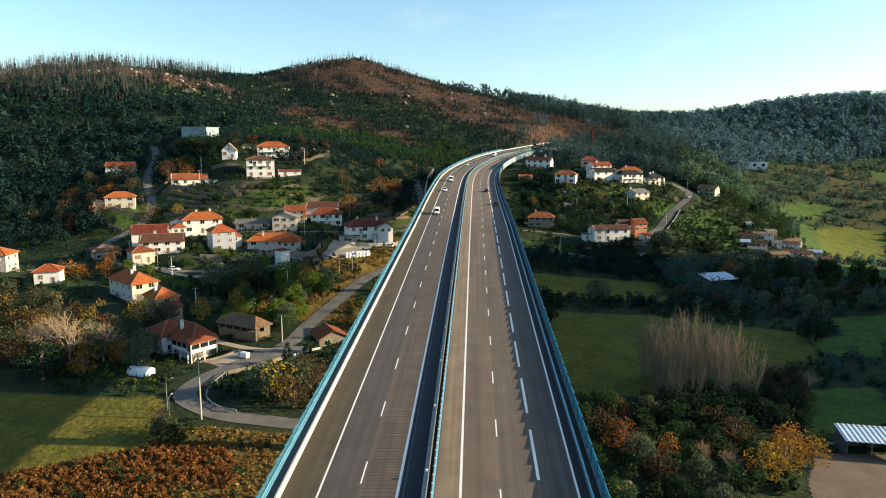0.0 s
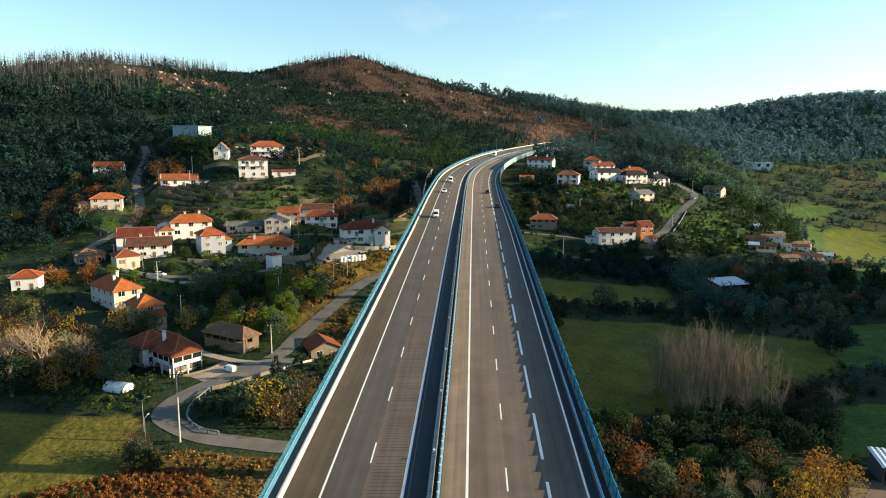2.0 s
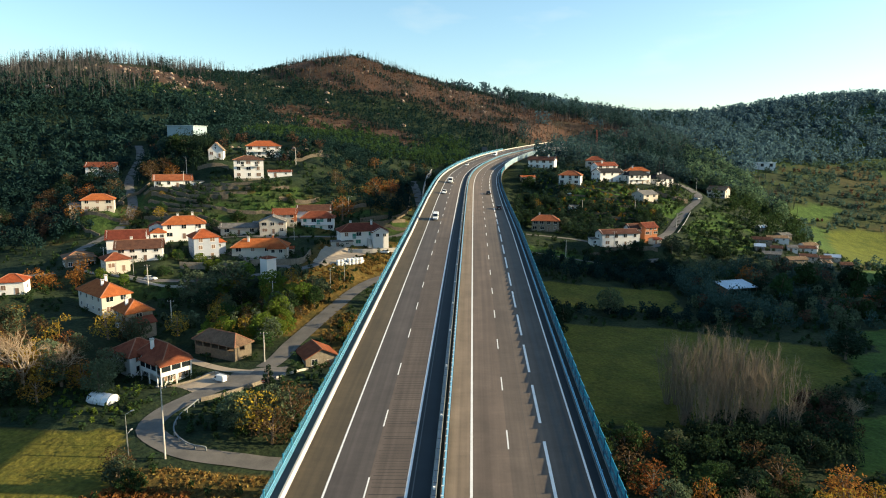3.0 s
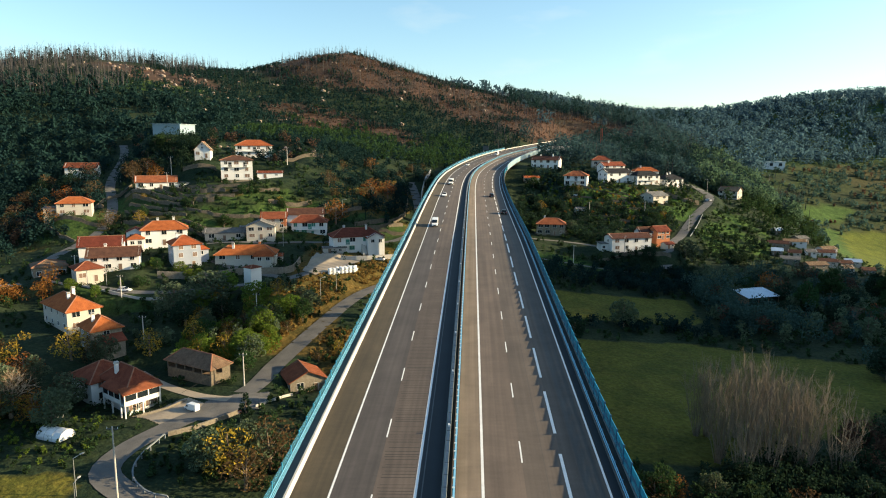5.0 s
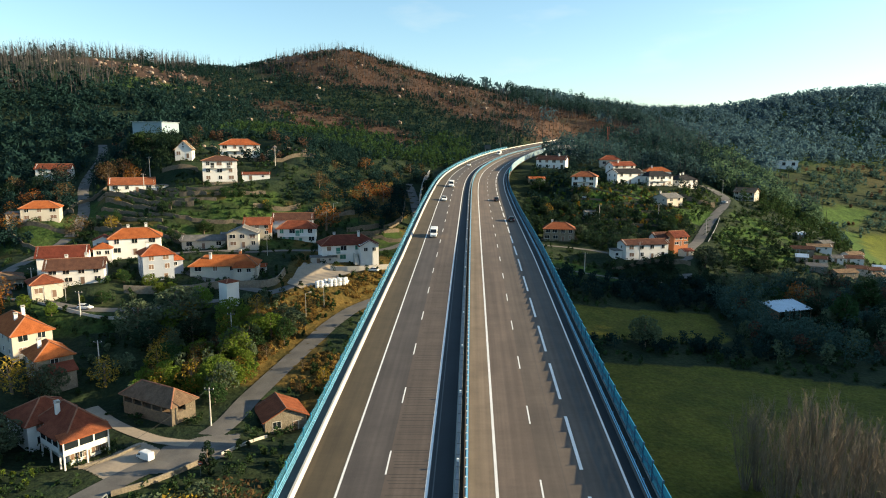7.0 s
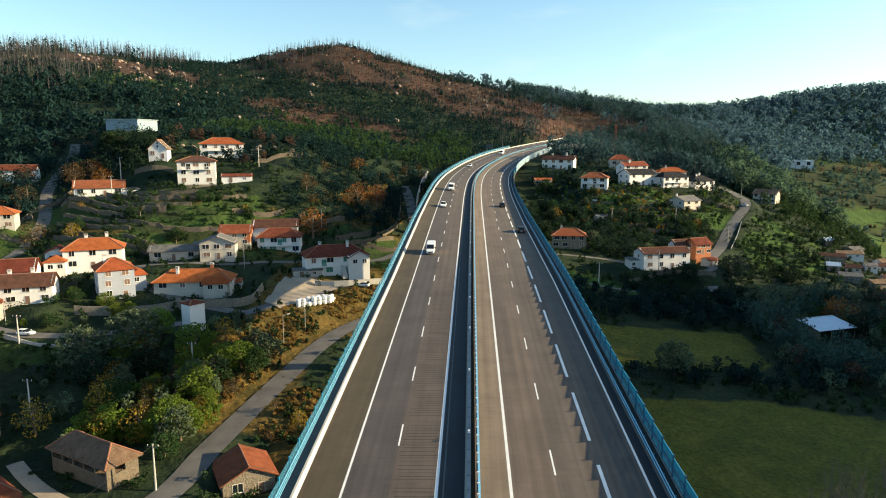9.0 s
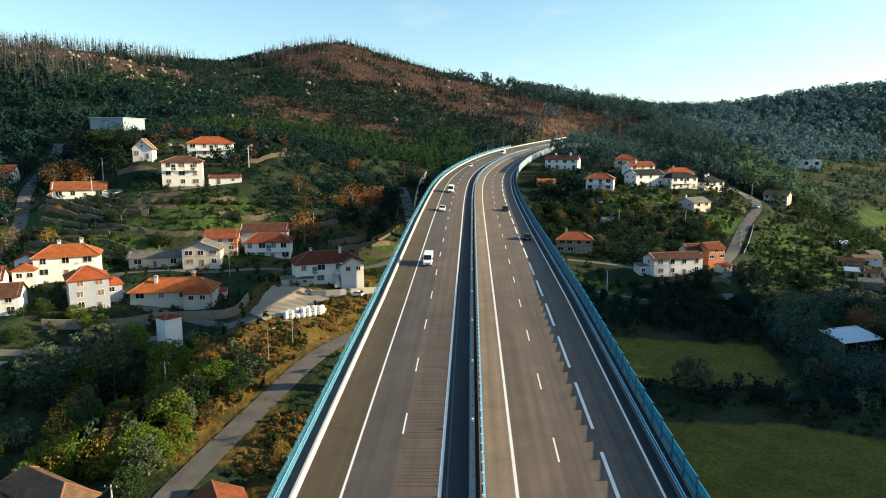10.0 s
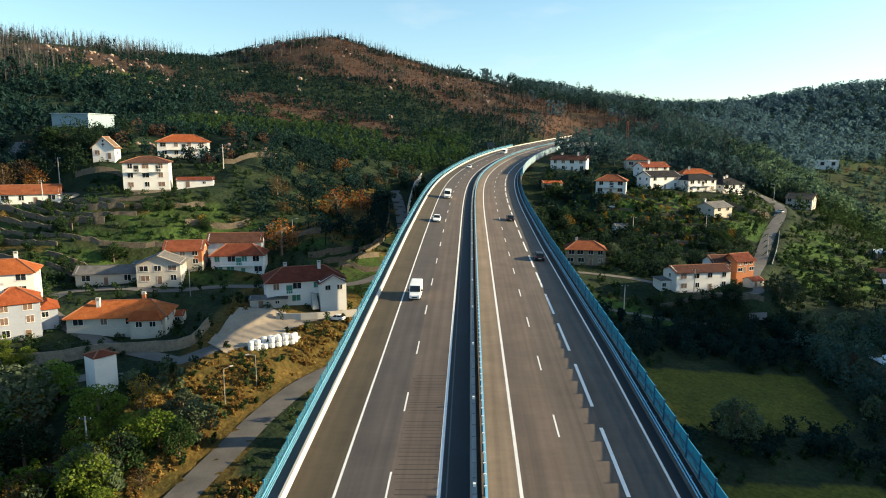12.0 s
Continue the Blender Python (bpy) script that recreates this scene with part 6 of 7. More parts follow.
def village(x, y):
    return inside(x, y, [(-210, 190), (-60, 90), (30, 90), (30, 440), (-40, 440), (-70, 405), (-180, 430), (-215, 330)])


def burnt_zone(x, y):
    return burnt_reach(x, y) < 1


def left_slopes(x, y):
    return ~village(x, y) & ~open_land(x, y) & (x < 60) & (y > 330) & ~((x < -315) & (rough_land(x, y) > 70) & (soft_noise(x, y, 25, 6.0) < 0.7)) & ~(burnt_zone(x, y) & (soft_noise(x, y, 20, 3.0) < np.where(y < 660, 0.50, 0.60))) & (soft_noise(x, y, 55, 1.0) > 0.15)


def right_slopes(x, y):
    east_village = inside(x, y, [(20, 330), (100, 310), (190, 380), (190, 470), (140, 478), (60, 470), (20, 440)])
    return ~open_land(x, y) & ~east_village & ~inside(x, y, VALLEY) & (x > 20) & (y > 470) & ~(burnt_zone(x, y) & (soft_noise(x, y, 40, 3.0) < 0.82))


wood("wood", "young dark green plantation on the hillside", LEAF["wood"], 26000, (-480, 60, 400, 880), left_slopes, 2.0, 5.0, 20, 0.46, 0.0, 1)
wood("wood", "lighter green young trees on the sunny slope", LEAF["shrub"], 1500, (-420, 0, 480, 820), lambda x, y: left_slopes(x, y) & (soft_noise(x, y, 60, 9.0) > 0.52), 1.5, 3.5, 22, 0.5, 1.0, 21)
wood("wood", "sunlit young conifers above the viaduct", LEAF["green"], 2600, (-150, 0, 425, 600), lambda x, y: left_slopes(x, y) & (soft_noise(x, y, 40, 7.5) > 0.4), 3.0, 6.5, 34, 0.4, 0.0, 53)
wood("wood", "dark mixed wood on the left hillside", LEAF["wood"], 1700, (-600, -150, 250, 560), lambda x, y: ~village(x, y) & ~open_land(x, y) & (x < -175) & (soft_noise(x, y, 60, 1.5) > 0.25), 7, 13, 60, 0.9, 1.0, 2)
wood("hedge", "dark hedges and scrub between the valley fields", LEAF["slope"], 6000, (200, 560, 370, 790), lambda x, y: inside(x, y, VALLEY) & ~mown(x, y) & (soft_noise(x + y * 0.4, y * 2.6, 26, 3.3) > 0.5), 2.0, 6.5, 50, 0.5, 1.0, 51)
wood("hedge", "brown scrub between the valley fields", LEAF["dry"], 1600, (200, 560, 370, 790), lambda x, y: inside(x, y, VALLEY) & ~mown(x, y) & (soft_noise(x + y * 0.4, y * 2.6, 26, 5.3) > 0.66), 2.0, 5.0, 50, 0.5, 1.0, 52)


def near_wood(x, y):
    return right_slopes(x, y) & (y < 880) & (x < 243 - (y - 600) * 0.16) & ((y < 640) | (burnt_reach(x, y) > 1))


wood("wood", "tall dark wood behind the houses", LEAF["wood_near"], 1700, (50, 280, 470, 880), near_wood, 9, 16, 90, 0.66, 1.0, 3)
bare_trunks("dead_tree", "bare grey trunks among the tall wood", 800, (50, 280, 470, 880), near_wood, 10, 19, 36, 0.2)
wood("wood", "tall green trees in front of the dark wood", LEAF["sunny"], 900, (130, 260, 470, 660), lambda x, y: near_wood(x, y) & (x > 150 + (y - 470) * 0.3), 10, 17, 140, 0.6, 1.0, 34)
# far woods: their leaf colour includes the haze, there is no air volume
wood("wood", "far ridge wood with haze put into its leaf colour", LEAF["wood_hazed"], 11500, (60, 950, 480, 1250), lambda x, y: right_slopes(x, y) & ~near_wood(x, y), 9, 15, 44, 0.95, 1.0, 4)
wood("wood", "woods beyond the ridge", LEAF["wood_hazed"], 2500, (-900, 300, 850, 1500), lambda x, y: (y > 900) | (x < -420), 9, 15, 26, 1.9, 1.0, 5)
wood("scrub", "dry reddish scrub on the burnt slope", LEAF["dry"], 9000, (-230, 180, 540, 860), lambda x, y: burnt_zone(x, y), 0.6, 2.2, 12, 0.42, 1.0, 6)
# trees for the added out-of-view hill, they lengthen its shadow
wood("wood", "trees on the added unseen hill that shades the meadows", LEAF["wood"], 2000, (230, 560, 120, 480), lambda x, y: ~open_land(x, y) & (y < x * 1.1 + 10), 8, 13, 26, 1.3, 1.0, 7)
wood("hedge", "dark scrub and brambles between the plots", LEAF["shrub"], 6500, (-210, 30, 130, 440), lambda x, y: ~mown(x, y) & (soft_noise(x, y, 11, 4.0) > 0.47), 0.6, 2.2, 34, 0.3, 1.0, 8)
wood("hedge", "dark scrub and brambles on the right bank", LEAF["shrub"], 7500, (22, 240, 95, 470), lambda x, y: ~mown(x, y) & (soft_noise(x, y, 11, 5.0) > 0.42), 0.7, 2.8, 32, 0.34, 1.0, 9)
wood("bracken", "rust-coloured bracken beside the meadow", LEAF["bracken"], 4200, (-92, -14, 88, 122), lambda x, y: ~inside(x, y, LEFT_FIELDS[0]) & (soft_noise(x, y, 14, 6.0) + np.clip((-x - 50) / 30, -0.25, 0.4) > 0.42), 0.5, 1.5, 50, 0.17, 1.0, 10)
wood("bracken", "dry golden grass on the bank below the viaduct", LEAF["straw"], 4500, (-60, -14, 205, 300), lambda x, y: (soft_noise(x, y, 14, 7.0) > 0.3) & ((x < -38) | (y > 250) | (y < 223)), 0.3, 1.2, 60, 0.16, 1.0, 12)


bare_trunks("dead_tree", "burnt bare trunks along the ridge", 1500, (-420, 420, 640, 980), lambda x, y: rough_land(x, y) > 88, 7, 14, 31, 0.13)
wood("wood", "dark trees along the left ridge", LEAF["wood"], 420, (-640, -230, 470, 800), lambda x, y: (x < -290) & (rough_land(x, y) > 78) & (burnt_reach(x, y) > 1), 5, 14, 60, 0.5, 0.0, 37)
bare_trunks("dead_tree", "burnt bare trunks on the left hill", 8500, (-640, -230, 440, 800), lambda x, y: (x < -285) & (rough_land(x, y) > 64 + 10 * soft_noise(x, y, 30, 2.5)) & (burnt_reach(x, y) > 1.1), 6, 17, 32, 0.2)
bare_trunks("dead_tree", "brown leafless trunks on the slope above the road", 4200, (-220, 280, 560, 900), lambda x, y: (np.hypot((x + 110) / 105, (y - 775) / 62) < 1.1) | (np.hypot((x - 68) / 116, (y - 755) / 90) < 1.1) | ((x > 20) & (soft_noise(x, y, 45, 8.0) > 0.35)), 5, 11, 33, 0.22)
wood("grass", "dry grass and low shrubs below the meadow", LEAF["straw"], 5000, (-92, -14, 88, 130), lambda x, y: ~inside(x, y, LEFT_FIELDS[0]) & (soft_noise(x, y, 14, 6.0) < 0.6), 0.3, 0.9, 26, 0.16, 1.0, 14)
wood("scrub", "small green shrubs below the meadow", LEAF["shrub"], 90, (-92, -14, 88, 130), lambda x, y: ~inside(x, y, LEFT_FIELDS[0]), 0.8, 2.6, 80, 0.2, 1.0, 15)

def pines(name, label, count, box, rule, lo, hi, seed):
    """Slender pines: a bare stem with a small crown near its top."""
    rng = np.random.default_rng(seed)
    x, y = rng.uniform(box[0], box[1], count), rng.uniform(box[2], box[3], count)
    ok = rule(x, y) & keep_off(x, y)
    x, y = x[ok], y[ok]
    z, h = land(x, y), rng.uniform(lo, hi, int(ok.sum()))
    stems = []
    for dx, dy in ((0.22, 0.0), (0.0, 0.22)):
        stems.append(np.stack([np.stack([x - dx, y - dy, z - 0.5], 1), np.stack([x + dx, y + dy, z - 0.5], 1), np.stack([x, y, z + h], 1)], 1))
    crowns = tufts(x, y, z + h * 0.52, h * 0.5, h * rng.uniform(0.12, 0.2, len(x)), 90, 0.42, rng, 1.0)
    me = quads_mesh(name, np.concatenate([np.concatenate(stems).reshape(-1, 3), crowns]), 3, LEAF["wood"])
    return tagged(new(name, me), label, "pines", kind="stuff")


pines("pine", "slender dark pines standing along the ridge", 260, (40, 300, 760, 960), lambda x, y: rough_land(x, y) > np.where(x < 120, 66, 52), 12, 19, 38)
pines("pine", "slender pines above the houses", 220, (110, 240, 480, 660), near_wood, 13, 20, 39)

# boulders on the upper slopes
rocks = Shape()
rr = random.Random(9)
for i in range(560):
    if i < 360:
        x, y = rr.uniform(-380, 20), rr.uniform(480, 830)
        if land_at(x, y) < 52 or rr.random() < 0.35:
            continue
        s = rr.choice((0.6, 0.8, 1.0, 1.4, 2.2)) * rr.uniform(0.7, 1.4)
    elif i < 490:
        x, y = -296 + rr.gauss(0, 44), 640 + rr.gauss(0, 26)
        s = rr.choice((0.5, 0.7, 1.0, 1.8)) * rr.uniform(0.7, 1.3)
    else:
        x, y = -112 + rr.gauss(0, 14), 392 + rr.gauss(0, 4)
        if not clear_of_things(x, y, 0.5):
            continue
        s = rr.uniform(0.5, 1.3)
    bm = bmesh.new()
    bmesh.ops.create_icosphere(bm, subdivisions=1, radius=s)
    z = land_at(x, y)
    pts = [(x + v.co.x * rr.uniform(0.8, 1.25), y + v.co.y * rr.uniform(0.8, 1.2), z + v.co.z * rr.uniform(0.6, 0.9) + s * 0.25) for v in bm.verts]
    rocks.add(pts, [tuple(v.index for v in f.verts) for f in bm.faces])
    bm.free()
tagged(link("boulder", rocks.mesh("boulder", MAT["rock"])), "pale granite boulders scattered on the hilltop", "boulders", kind="stuff")

# ---- vehicles ----
def loft(stations):
    """A closed skin through cross sections of equal corner count."""
    sh, n = Shape(), len(stations[0])
    for st in stations:
        sh.v += [tuple(p) for p in st]
    for i in range(len(stations) - 1):
        for k in range(n):
            a, b = i * n + k, i * n + (k + 1) % n
            sh.f.append((a, b, b + n, a + n))
    last = (len(stations) - 1) * n
    sh.f += [tuple(reversed(range(n))), tuple(range(last, last + n))]
    return sh


def ring(y, half, low, top, chamfer=0.12):
    c = min(chamfer, (top - low) / 3)
    return [(-half + c, y, low), (half - c, y, low), (half, y, low + c), (half, y, top - c), (half - c, y, top), (-half + c, y, top), (-half, y, top - c), (-half, y, low + c)]


def wheels(root, xs, ys, r):
    for x in xs:
        for y in ys:
            w = thing("wheel", "", "", at=pose(x, y, r))
            w.parent = root
            s = 1 if x > 0 else -1
            part("tyre", Shape().tube((-0.11, 0, 0), (0.11, 0, 0), r, r, 18), MAT["rubber"], w)
            part("rim", Shape().tube((s * 0.10, 0, 0), (s * 0.125, 0, 0), r * 0.62, r * 0.6, 14), MAT["steel"], w, "metal rim")


def car(label, paint, at, estate=False):
    """A passenger car that points along +y."""
    root = thing("car", label, "car", at=at)
    body = loft([ring(-2.1, 0.72, 0.38, 0.72), ring(-1.95, 0.85, 0.26, 0.92), ring(-0.9, 0.9, 0.22, 0.96), ring(0.7, 0.9, 0.22, 0.94), ring(1.7, 0.87, 0.24, 0.80), ring(2.12, 0.72, 0.36, 0.62)])
    part("body", body, MAT[paint], root, smooth=False)
    back = -1.95 if estate else -1.75
    part("cabin", loft([ring(back, 0.74, 0.88, 0.98, 0.03), ring(back + (0.2 if estate else 0.55), 0.68, 0.88, 1.40, 0.08), ring(0.1, 0.68, 0.88, 1.42, 0.08), ring(0.95, 0.74, 0.86, 0.97, 0.03)]), MAT["glass"], root, "dark glazed cabin")
    part("roof", loft([ring(back + (0.25 if estate else 0.6), 0.62, 1.385, 1.44, 0.02), ring(-0.5, 0.66, 1.40, 1.47, 0.02), ring(0.08, 0.62, 1.40, 1.445, 0.02)]), MAT[paint], root)
    for s in (-1, 1):
        part("pillar", Shape().tube((s * 0.69, -0.35, 0.92), (s * 0.66, -0.4, 1.41), 0.05, 0.05, 5), MAT[paint], root)
        part("headlight", Shape().box(s * 0.62 - 0.14, s * 0.62 + 0.14, 1.93, 2.08, 0.56, 0.68), MAT["lamp_clear"], root, "clear headlight")
        part("tail_light", Shape().box(s * 0.68 - 0.13, s * 0.68 + 0.13, -2.09, -1.98, 0.66, 0.84), MAT["lamp_red"], root, "red tail light")
        part("mirror", Shape().box(s * 1.0 - 0.1, s * 1.0 + 0.1, 0.55, 0.68, 0.94, 1.08), MAT[paint], root)
    part("number_plate", Shape().box(-0.26, 0.26, -2.13, -2.1, 0.5, 0.61), MAT["white_trim"], root)
    wheels(root, (-0.8, 0.8), (-1.3, 1.32), 0.32)
    return root


def van(label, at, scale=1.0):
    """A white delivery van that points along +y."""
    root = thing("van", label, "van", at=at @ Matrix.Scale(scale, 4))
    body = loft([ring(-2.7, 0.92, 0.42, 2.30), ring(-2.55, 0.98, 0.32, 2.45), ring(0.9, 0.98, 0.30, 2.46), ring(1.35, 0.96, 0.30, 2.28), ring(1.75, 0.95, 0.30, 1.30), ring(2.55, 0.90, 0.34, 1.02), ring(2.75, 0.8, 0.42, 0.85)])
    part("body", body, MAT["car_white"], root)
    part("windscreen", Shape().add([(-0.82, 1.40, 2.24), (0.82, 1.40, 2.24), (0.88, 1.80, 1.34), (-0.88, 1.80, 1.34), (-0.82, 1.44, 2.26), (0.82, 1.44, 2.26), (0.88, 1.86, 1.35), (-0.88, 1.86, 1.35)], [(0, 1, 2, 3), (7, 6, 5, 4), (0, 4, 5, 1), (1, 5, 6, 2), (2, 6, 7, 3), (3, 7, 4, 0)]), MAT["glass"], root, "dark windscreen")
    for i in range(5):
        part("roof_rib", Shape().box(-0.7 + i * 0.35 - 0.02, -0.7 + i * 0.35 + 0.02, -2.3, 0.8, 2.44, 2.475), MAT["car_white"], root)
    for s in (-1, 1):
        part("side_window", Shape().box(s * 0.965 - 0.02, s * 0.965 + 0.02, 0.75, 1.4, 1.35, 1.95), MAT["glass"], root)
        part("headlight", Shape().box(s * 0.68 - 0.16, s * 0.68 + 0.16, 2.5, 2.72, 0.72, 0.95), MAT["lamp_clear"], root, "clear headlight")
        part("mirror", Shape().box(s * 1.12 - 0.12, s * 1.12 + 0.12, 1.35, 1.5, 1.35, 1.65), MAT["rubber"], root)
    part("grille", Shape().box(-0.45, 0.45, 2.74, 2.79, 0.5, 0.72), MAT["rubber"], root, "dark grille")
    wheels(root, (-0.88, 0.88), (-1.75, 1.75), 0.35)
    return root


BACK = Matrix.Rotation(math.pi, 4, "Z")
car("black hatchback driving on the middle lane", "car_black", road_pose(290.0, 9.3, 0.02))
car("black estate car driving on the slow lane", "car_black", road_pose(246.0, 12.0, 0.02), True)
van("white van driving on the outer lane", road_pose(218.0, -8.6, 0.02) @ BACK, 0.85)
car("white hatchback driving on the outer lane", "car_white", road_pose(280.0, -8.8, 0.02) @ BACK)
van("white delivery van driving behind the hatchback", road_pose(322.0, -8.0, 0.02) @ BACK)
van("white van far along the bend", road_pose(508.0, -6.0, 0.02) @ BACK)
car("white car far along the bend", "car_white", road_pose(424.0, -8.5, 0.02) @ BACK)


def on_land(x, y, turn=0.0, lift=0.0):
    return pose(x, y, land_at(x, y) + lift, 0, 0, turn)


van("small white van parked by the lane", on_land(-60.5, 171.8, 62), 0.7)
car("white car parked under the viaduct", "car_white", on_land(-33.2, 280.5, 78, 0.05))
car("white car on the village lane", "car_white", on_land(-109.0, 235.0, -94, 0.1), True)
car("white car parked below the house", "car_white", on_land(62.0, 408.0, 80))
car("silver car on the hill road", "car_white", on_land(146.0, 437.0, 20, 0.1))
car("dark red car parked by the villa", "car_black", on_land(-100.5, 376.0, 80))


# ---- street furniture ----
def utility_pole(x, y, tall, arms=True):
    root = thing("utility_pole", "pale concrete utility pole with a crossarm", "utility pole", at=on_land(x, y))
    part("mast", Shape().tube((0, 0, -0.6), (0, 0, tall), 0.2, 0.11, 8), MAT["pale_concrete"], root)
    if arms:
        part("crossarm", Shape().box(-1.0, 1.0, -0.06, 0.06, tall - 0.5, tall - 0.36), MAT["dark_concrete"], root)
        for q in (-0.9, 0, 0.9):
            part("insulator", Shape().tube((q, 0, tall - 0.36), (q, 0, tall - 0.1), 0.06, 0.04, 6), MAT["white_trim"], root)
    return root


def street_lamp(x, y, tall, turn):
    root = thing("street_lamp", "grey steel street lamp with a short arm", "street lamp", at=on_land(x, y, turn))
    part("mast", Shape().tube((0, 0, -0.4), (0, 0, tall), 0.1, 0.06, 8), MAT["steel"], root)
    part("arm", Shape().tube((0, 0, tall - 0.05), (1.4, 0, tall + 0.25), 0.05, 0.04, 6), MAT["steel"], root)
    part("lamp_head", Shape().box(1.2, 1.9, -0.16, 0.16, tall + 0.18, tall + 0.32), MAT["pale_concrete"], root, "pale lamp head")
    return root


poles = [(-56.5, 133.5, 15.0), (-53.5, 186.0, 8.5), (-61.7, 221.5, 9.0), (-132.0, 246.5, 8.5), (-108.0, 231.0, 7.0), (-88.0, 205.0, 8.0), (-138.0, 330.0, 8.0), (-146.0, 352.0, 9.0), (-92.0, 366.0, 9.0), (97.0, 395.0, 8.0), (118.0, 385.0, 8.0), (66.0, 390.0, 8.0), (48.0, 325.0, 8.0), (73.0, 336.0, 8.0)]
for x, y, h in poles:
    utility_pole(x, y, h)
for x, y, h, turn in ((-66.0, 137.2, 7.0, 60), (-47.6, 243.5, 7.0, 40), (-72.0, 286.0, 7.5, 20), (-44.0, 251.5, 6.5, 200), (-118.0, 240.5, 7.0, 90), (152.5, 458.0, 7.5, 180), (-57.0, 330.0, 7.0, 0), (-63.5, 133.0, 5.0, 90), (-172.0, 352.0, 7.0, 0)):
    street_lamp(x, y, h, turn)


def cable(a, b, sag):
    ha, hb = (land_at(p[0], p[1]) + p[2] - 0.2 for p in (a, b))
    pts = [Vector((a[0] + (b[0] - a[0]) * t, a[1] + (b[1] - a[1]) * t, ha + (hb - ha) * t - sag * 4 * t * (1 - t))) for t in np.linspace(0, 1, 13)]
    sh = Shape()
    for p, q in zip(pts, pts[1:]):
        sh.tube(p, q, 0.025, 0.025, 4)
    tagged(link("cable", sh.mesh("cable", MAT["rubber"])), "thin black overhead cable between poles", "cable")


for i, j in ((0, 1), (1, 2), (2, 4), (4, 3), (6, 7), (9, 10)):
    cable(poles[i], poles[j], 0.9)


# ---- walls, yards and sheds ----
def stone_wall(label, pts, high, thick=0.4, mat="dry_wall"):
    """A wall that follows the ground; its top steps with it."""
    rough = mat == "dry_wall"
    L = smooth_line(pts, 1.1 if rough else 3.0)
    rng = np.random.default_rng(int(abs(pts[0][0] * 7 + pts[0][1])))
    if rough:
        L = L + rng.normal(size=L.shape) * 0.03
    z = land(L[:, 0], L[:, 1])
    tops = high * (rng.uniform(0.85, 1.05, len(L)) if rough else np.ones(len(L)))
    t = np.gradient(L, axis=0)
    t /= np.linalg.norm(t, axis=1)[:, None] + 1e-9
    side = np.stack([t[:, 1], -t[:, 0]], 1) * thick / 2
    sh = Shape()
    for p, s, h, high in zip(L, side, z, tops):
        sh.v += [(*(p - s), h - 1.2), (*(p + s), h - 1.2), (*(p + s * 0.8), h + high), (*(p - s * 0.8), h + high)]
    for i in range(len(L) - 1):
        for k in range(4):
            a, b = i * 4 + k, i * 4 + (k + 1) % 4
            sh.f.append((a, b, b + 4, a + 4))
    n = (len(L) - 1) * 4
    sh.f += [(3, 2, 1, 0), (n, n + 1, n + 2, n + 3)]
    return tagged(link("wall", sh.mesh("wall", MAT[mat])), label, "wall", kind="structure")


stone_wall("granite retaining wall round the chapel", [(-140, 352), (-132, 351), (-124, 353)], 2.0)
stone_wall("stone wall along the ramp to the villa", [(-104, 372), (-94, 376), (-84, 382), (-78, 388)], 2.0)
stone_wall("granite retaining wall above the lane", [(-104, 247), (-92, 249.5), (-78, 254.5), (-66, 259)], 2.4, mat="stone")
stone_wall("granite retaining wall beside the yard", [(-66, 259), (-62, 262.5), (-61.5, 272)], 2.4, mat="stone")
stone_wall("stone wall below the red-roofed villa", [(-48, 280), (-38, 281), (-24, 288), (-16, 296)], 1.8, mat="concrete")
stone_wall("low wall along the upper lane", [(-140, 240.5), (-126, 238), (-112, 232.3), (-100, 231.2), (-86, 236)], 0.7, 0.25, "concrete")
stone_wall("granite wall on the slope by the viaduct", [(-36, 330), (-30, 345), (-32, 380), (-38, 400)], 2.2)
stone_wall("long pale wall under the viaduct's bend", [(-24, 372), (-24, 396), (-22, 420)], 3.0, mat="concrete")
stone_wall("rubble wall above the bank", [(-40, 318), (-26, 322), (-18, 332)], 1.6)
stone_wall("granite terrace wall below the hill houses", [(118, 428), (128, 426), (138, 430)], 2.6)
stone_wall("low kerb wall along the hill road", [(116, 376), (125, 392), (133, 408)], 0.6, 0.25, "old_concrete")
stone_wall("terrace wall under the long white house", [(60, 328), (76, 330), (92, 328)], 1.5)
stone_wall("granite wall on the western plots", [(-176, 300), (-168, 318), (-160, 340)], 1.6)
stone_wall("pale wall below the western house", [(-172, 298), (-160, 299), (-150, 303)], 1.6)
stone_wall("granite parapet on the inner side of the lane's bend", [(-60, 159), (-56.5, 161.5), (-52.5, 166), (-49, 170.8)], 1.0, 0.35, "stone")
stone_wall("low concrete wall beside the junction", [(-46.6, 173.7), (-43.4, 179), (-40.9, 183.7)], 0.6, 0.25, "concrete")
bend_rail = thing("guard_rail", "concrete rail on short posts round the lane's bend", "guard rail", kind="structure")
bend = smooth_line([(-50, 137.4), (-54, 138.4), (-59, 143), (-61, 149), (-60.2, 158)], 1.2)
bend_z = land(bend[:, 0], bend[:, 1])
beam = Shape()
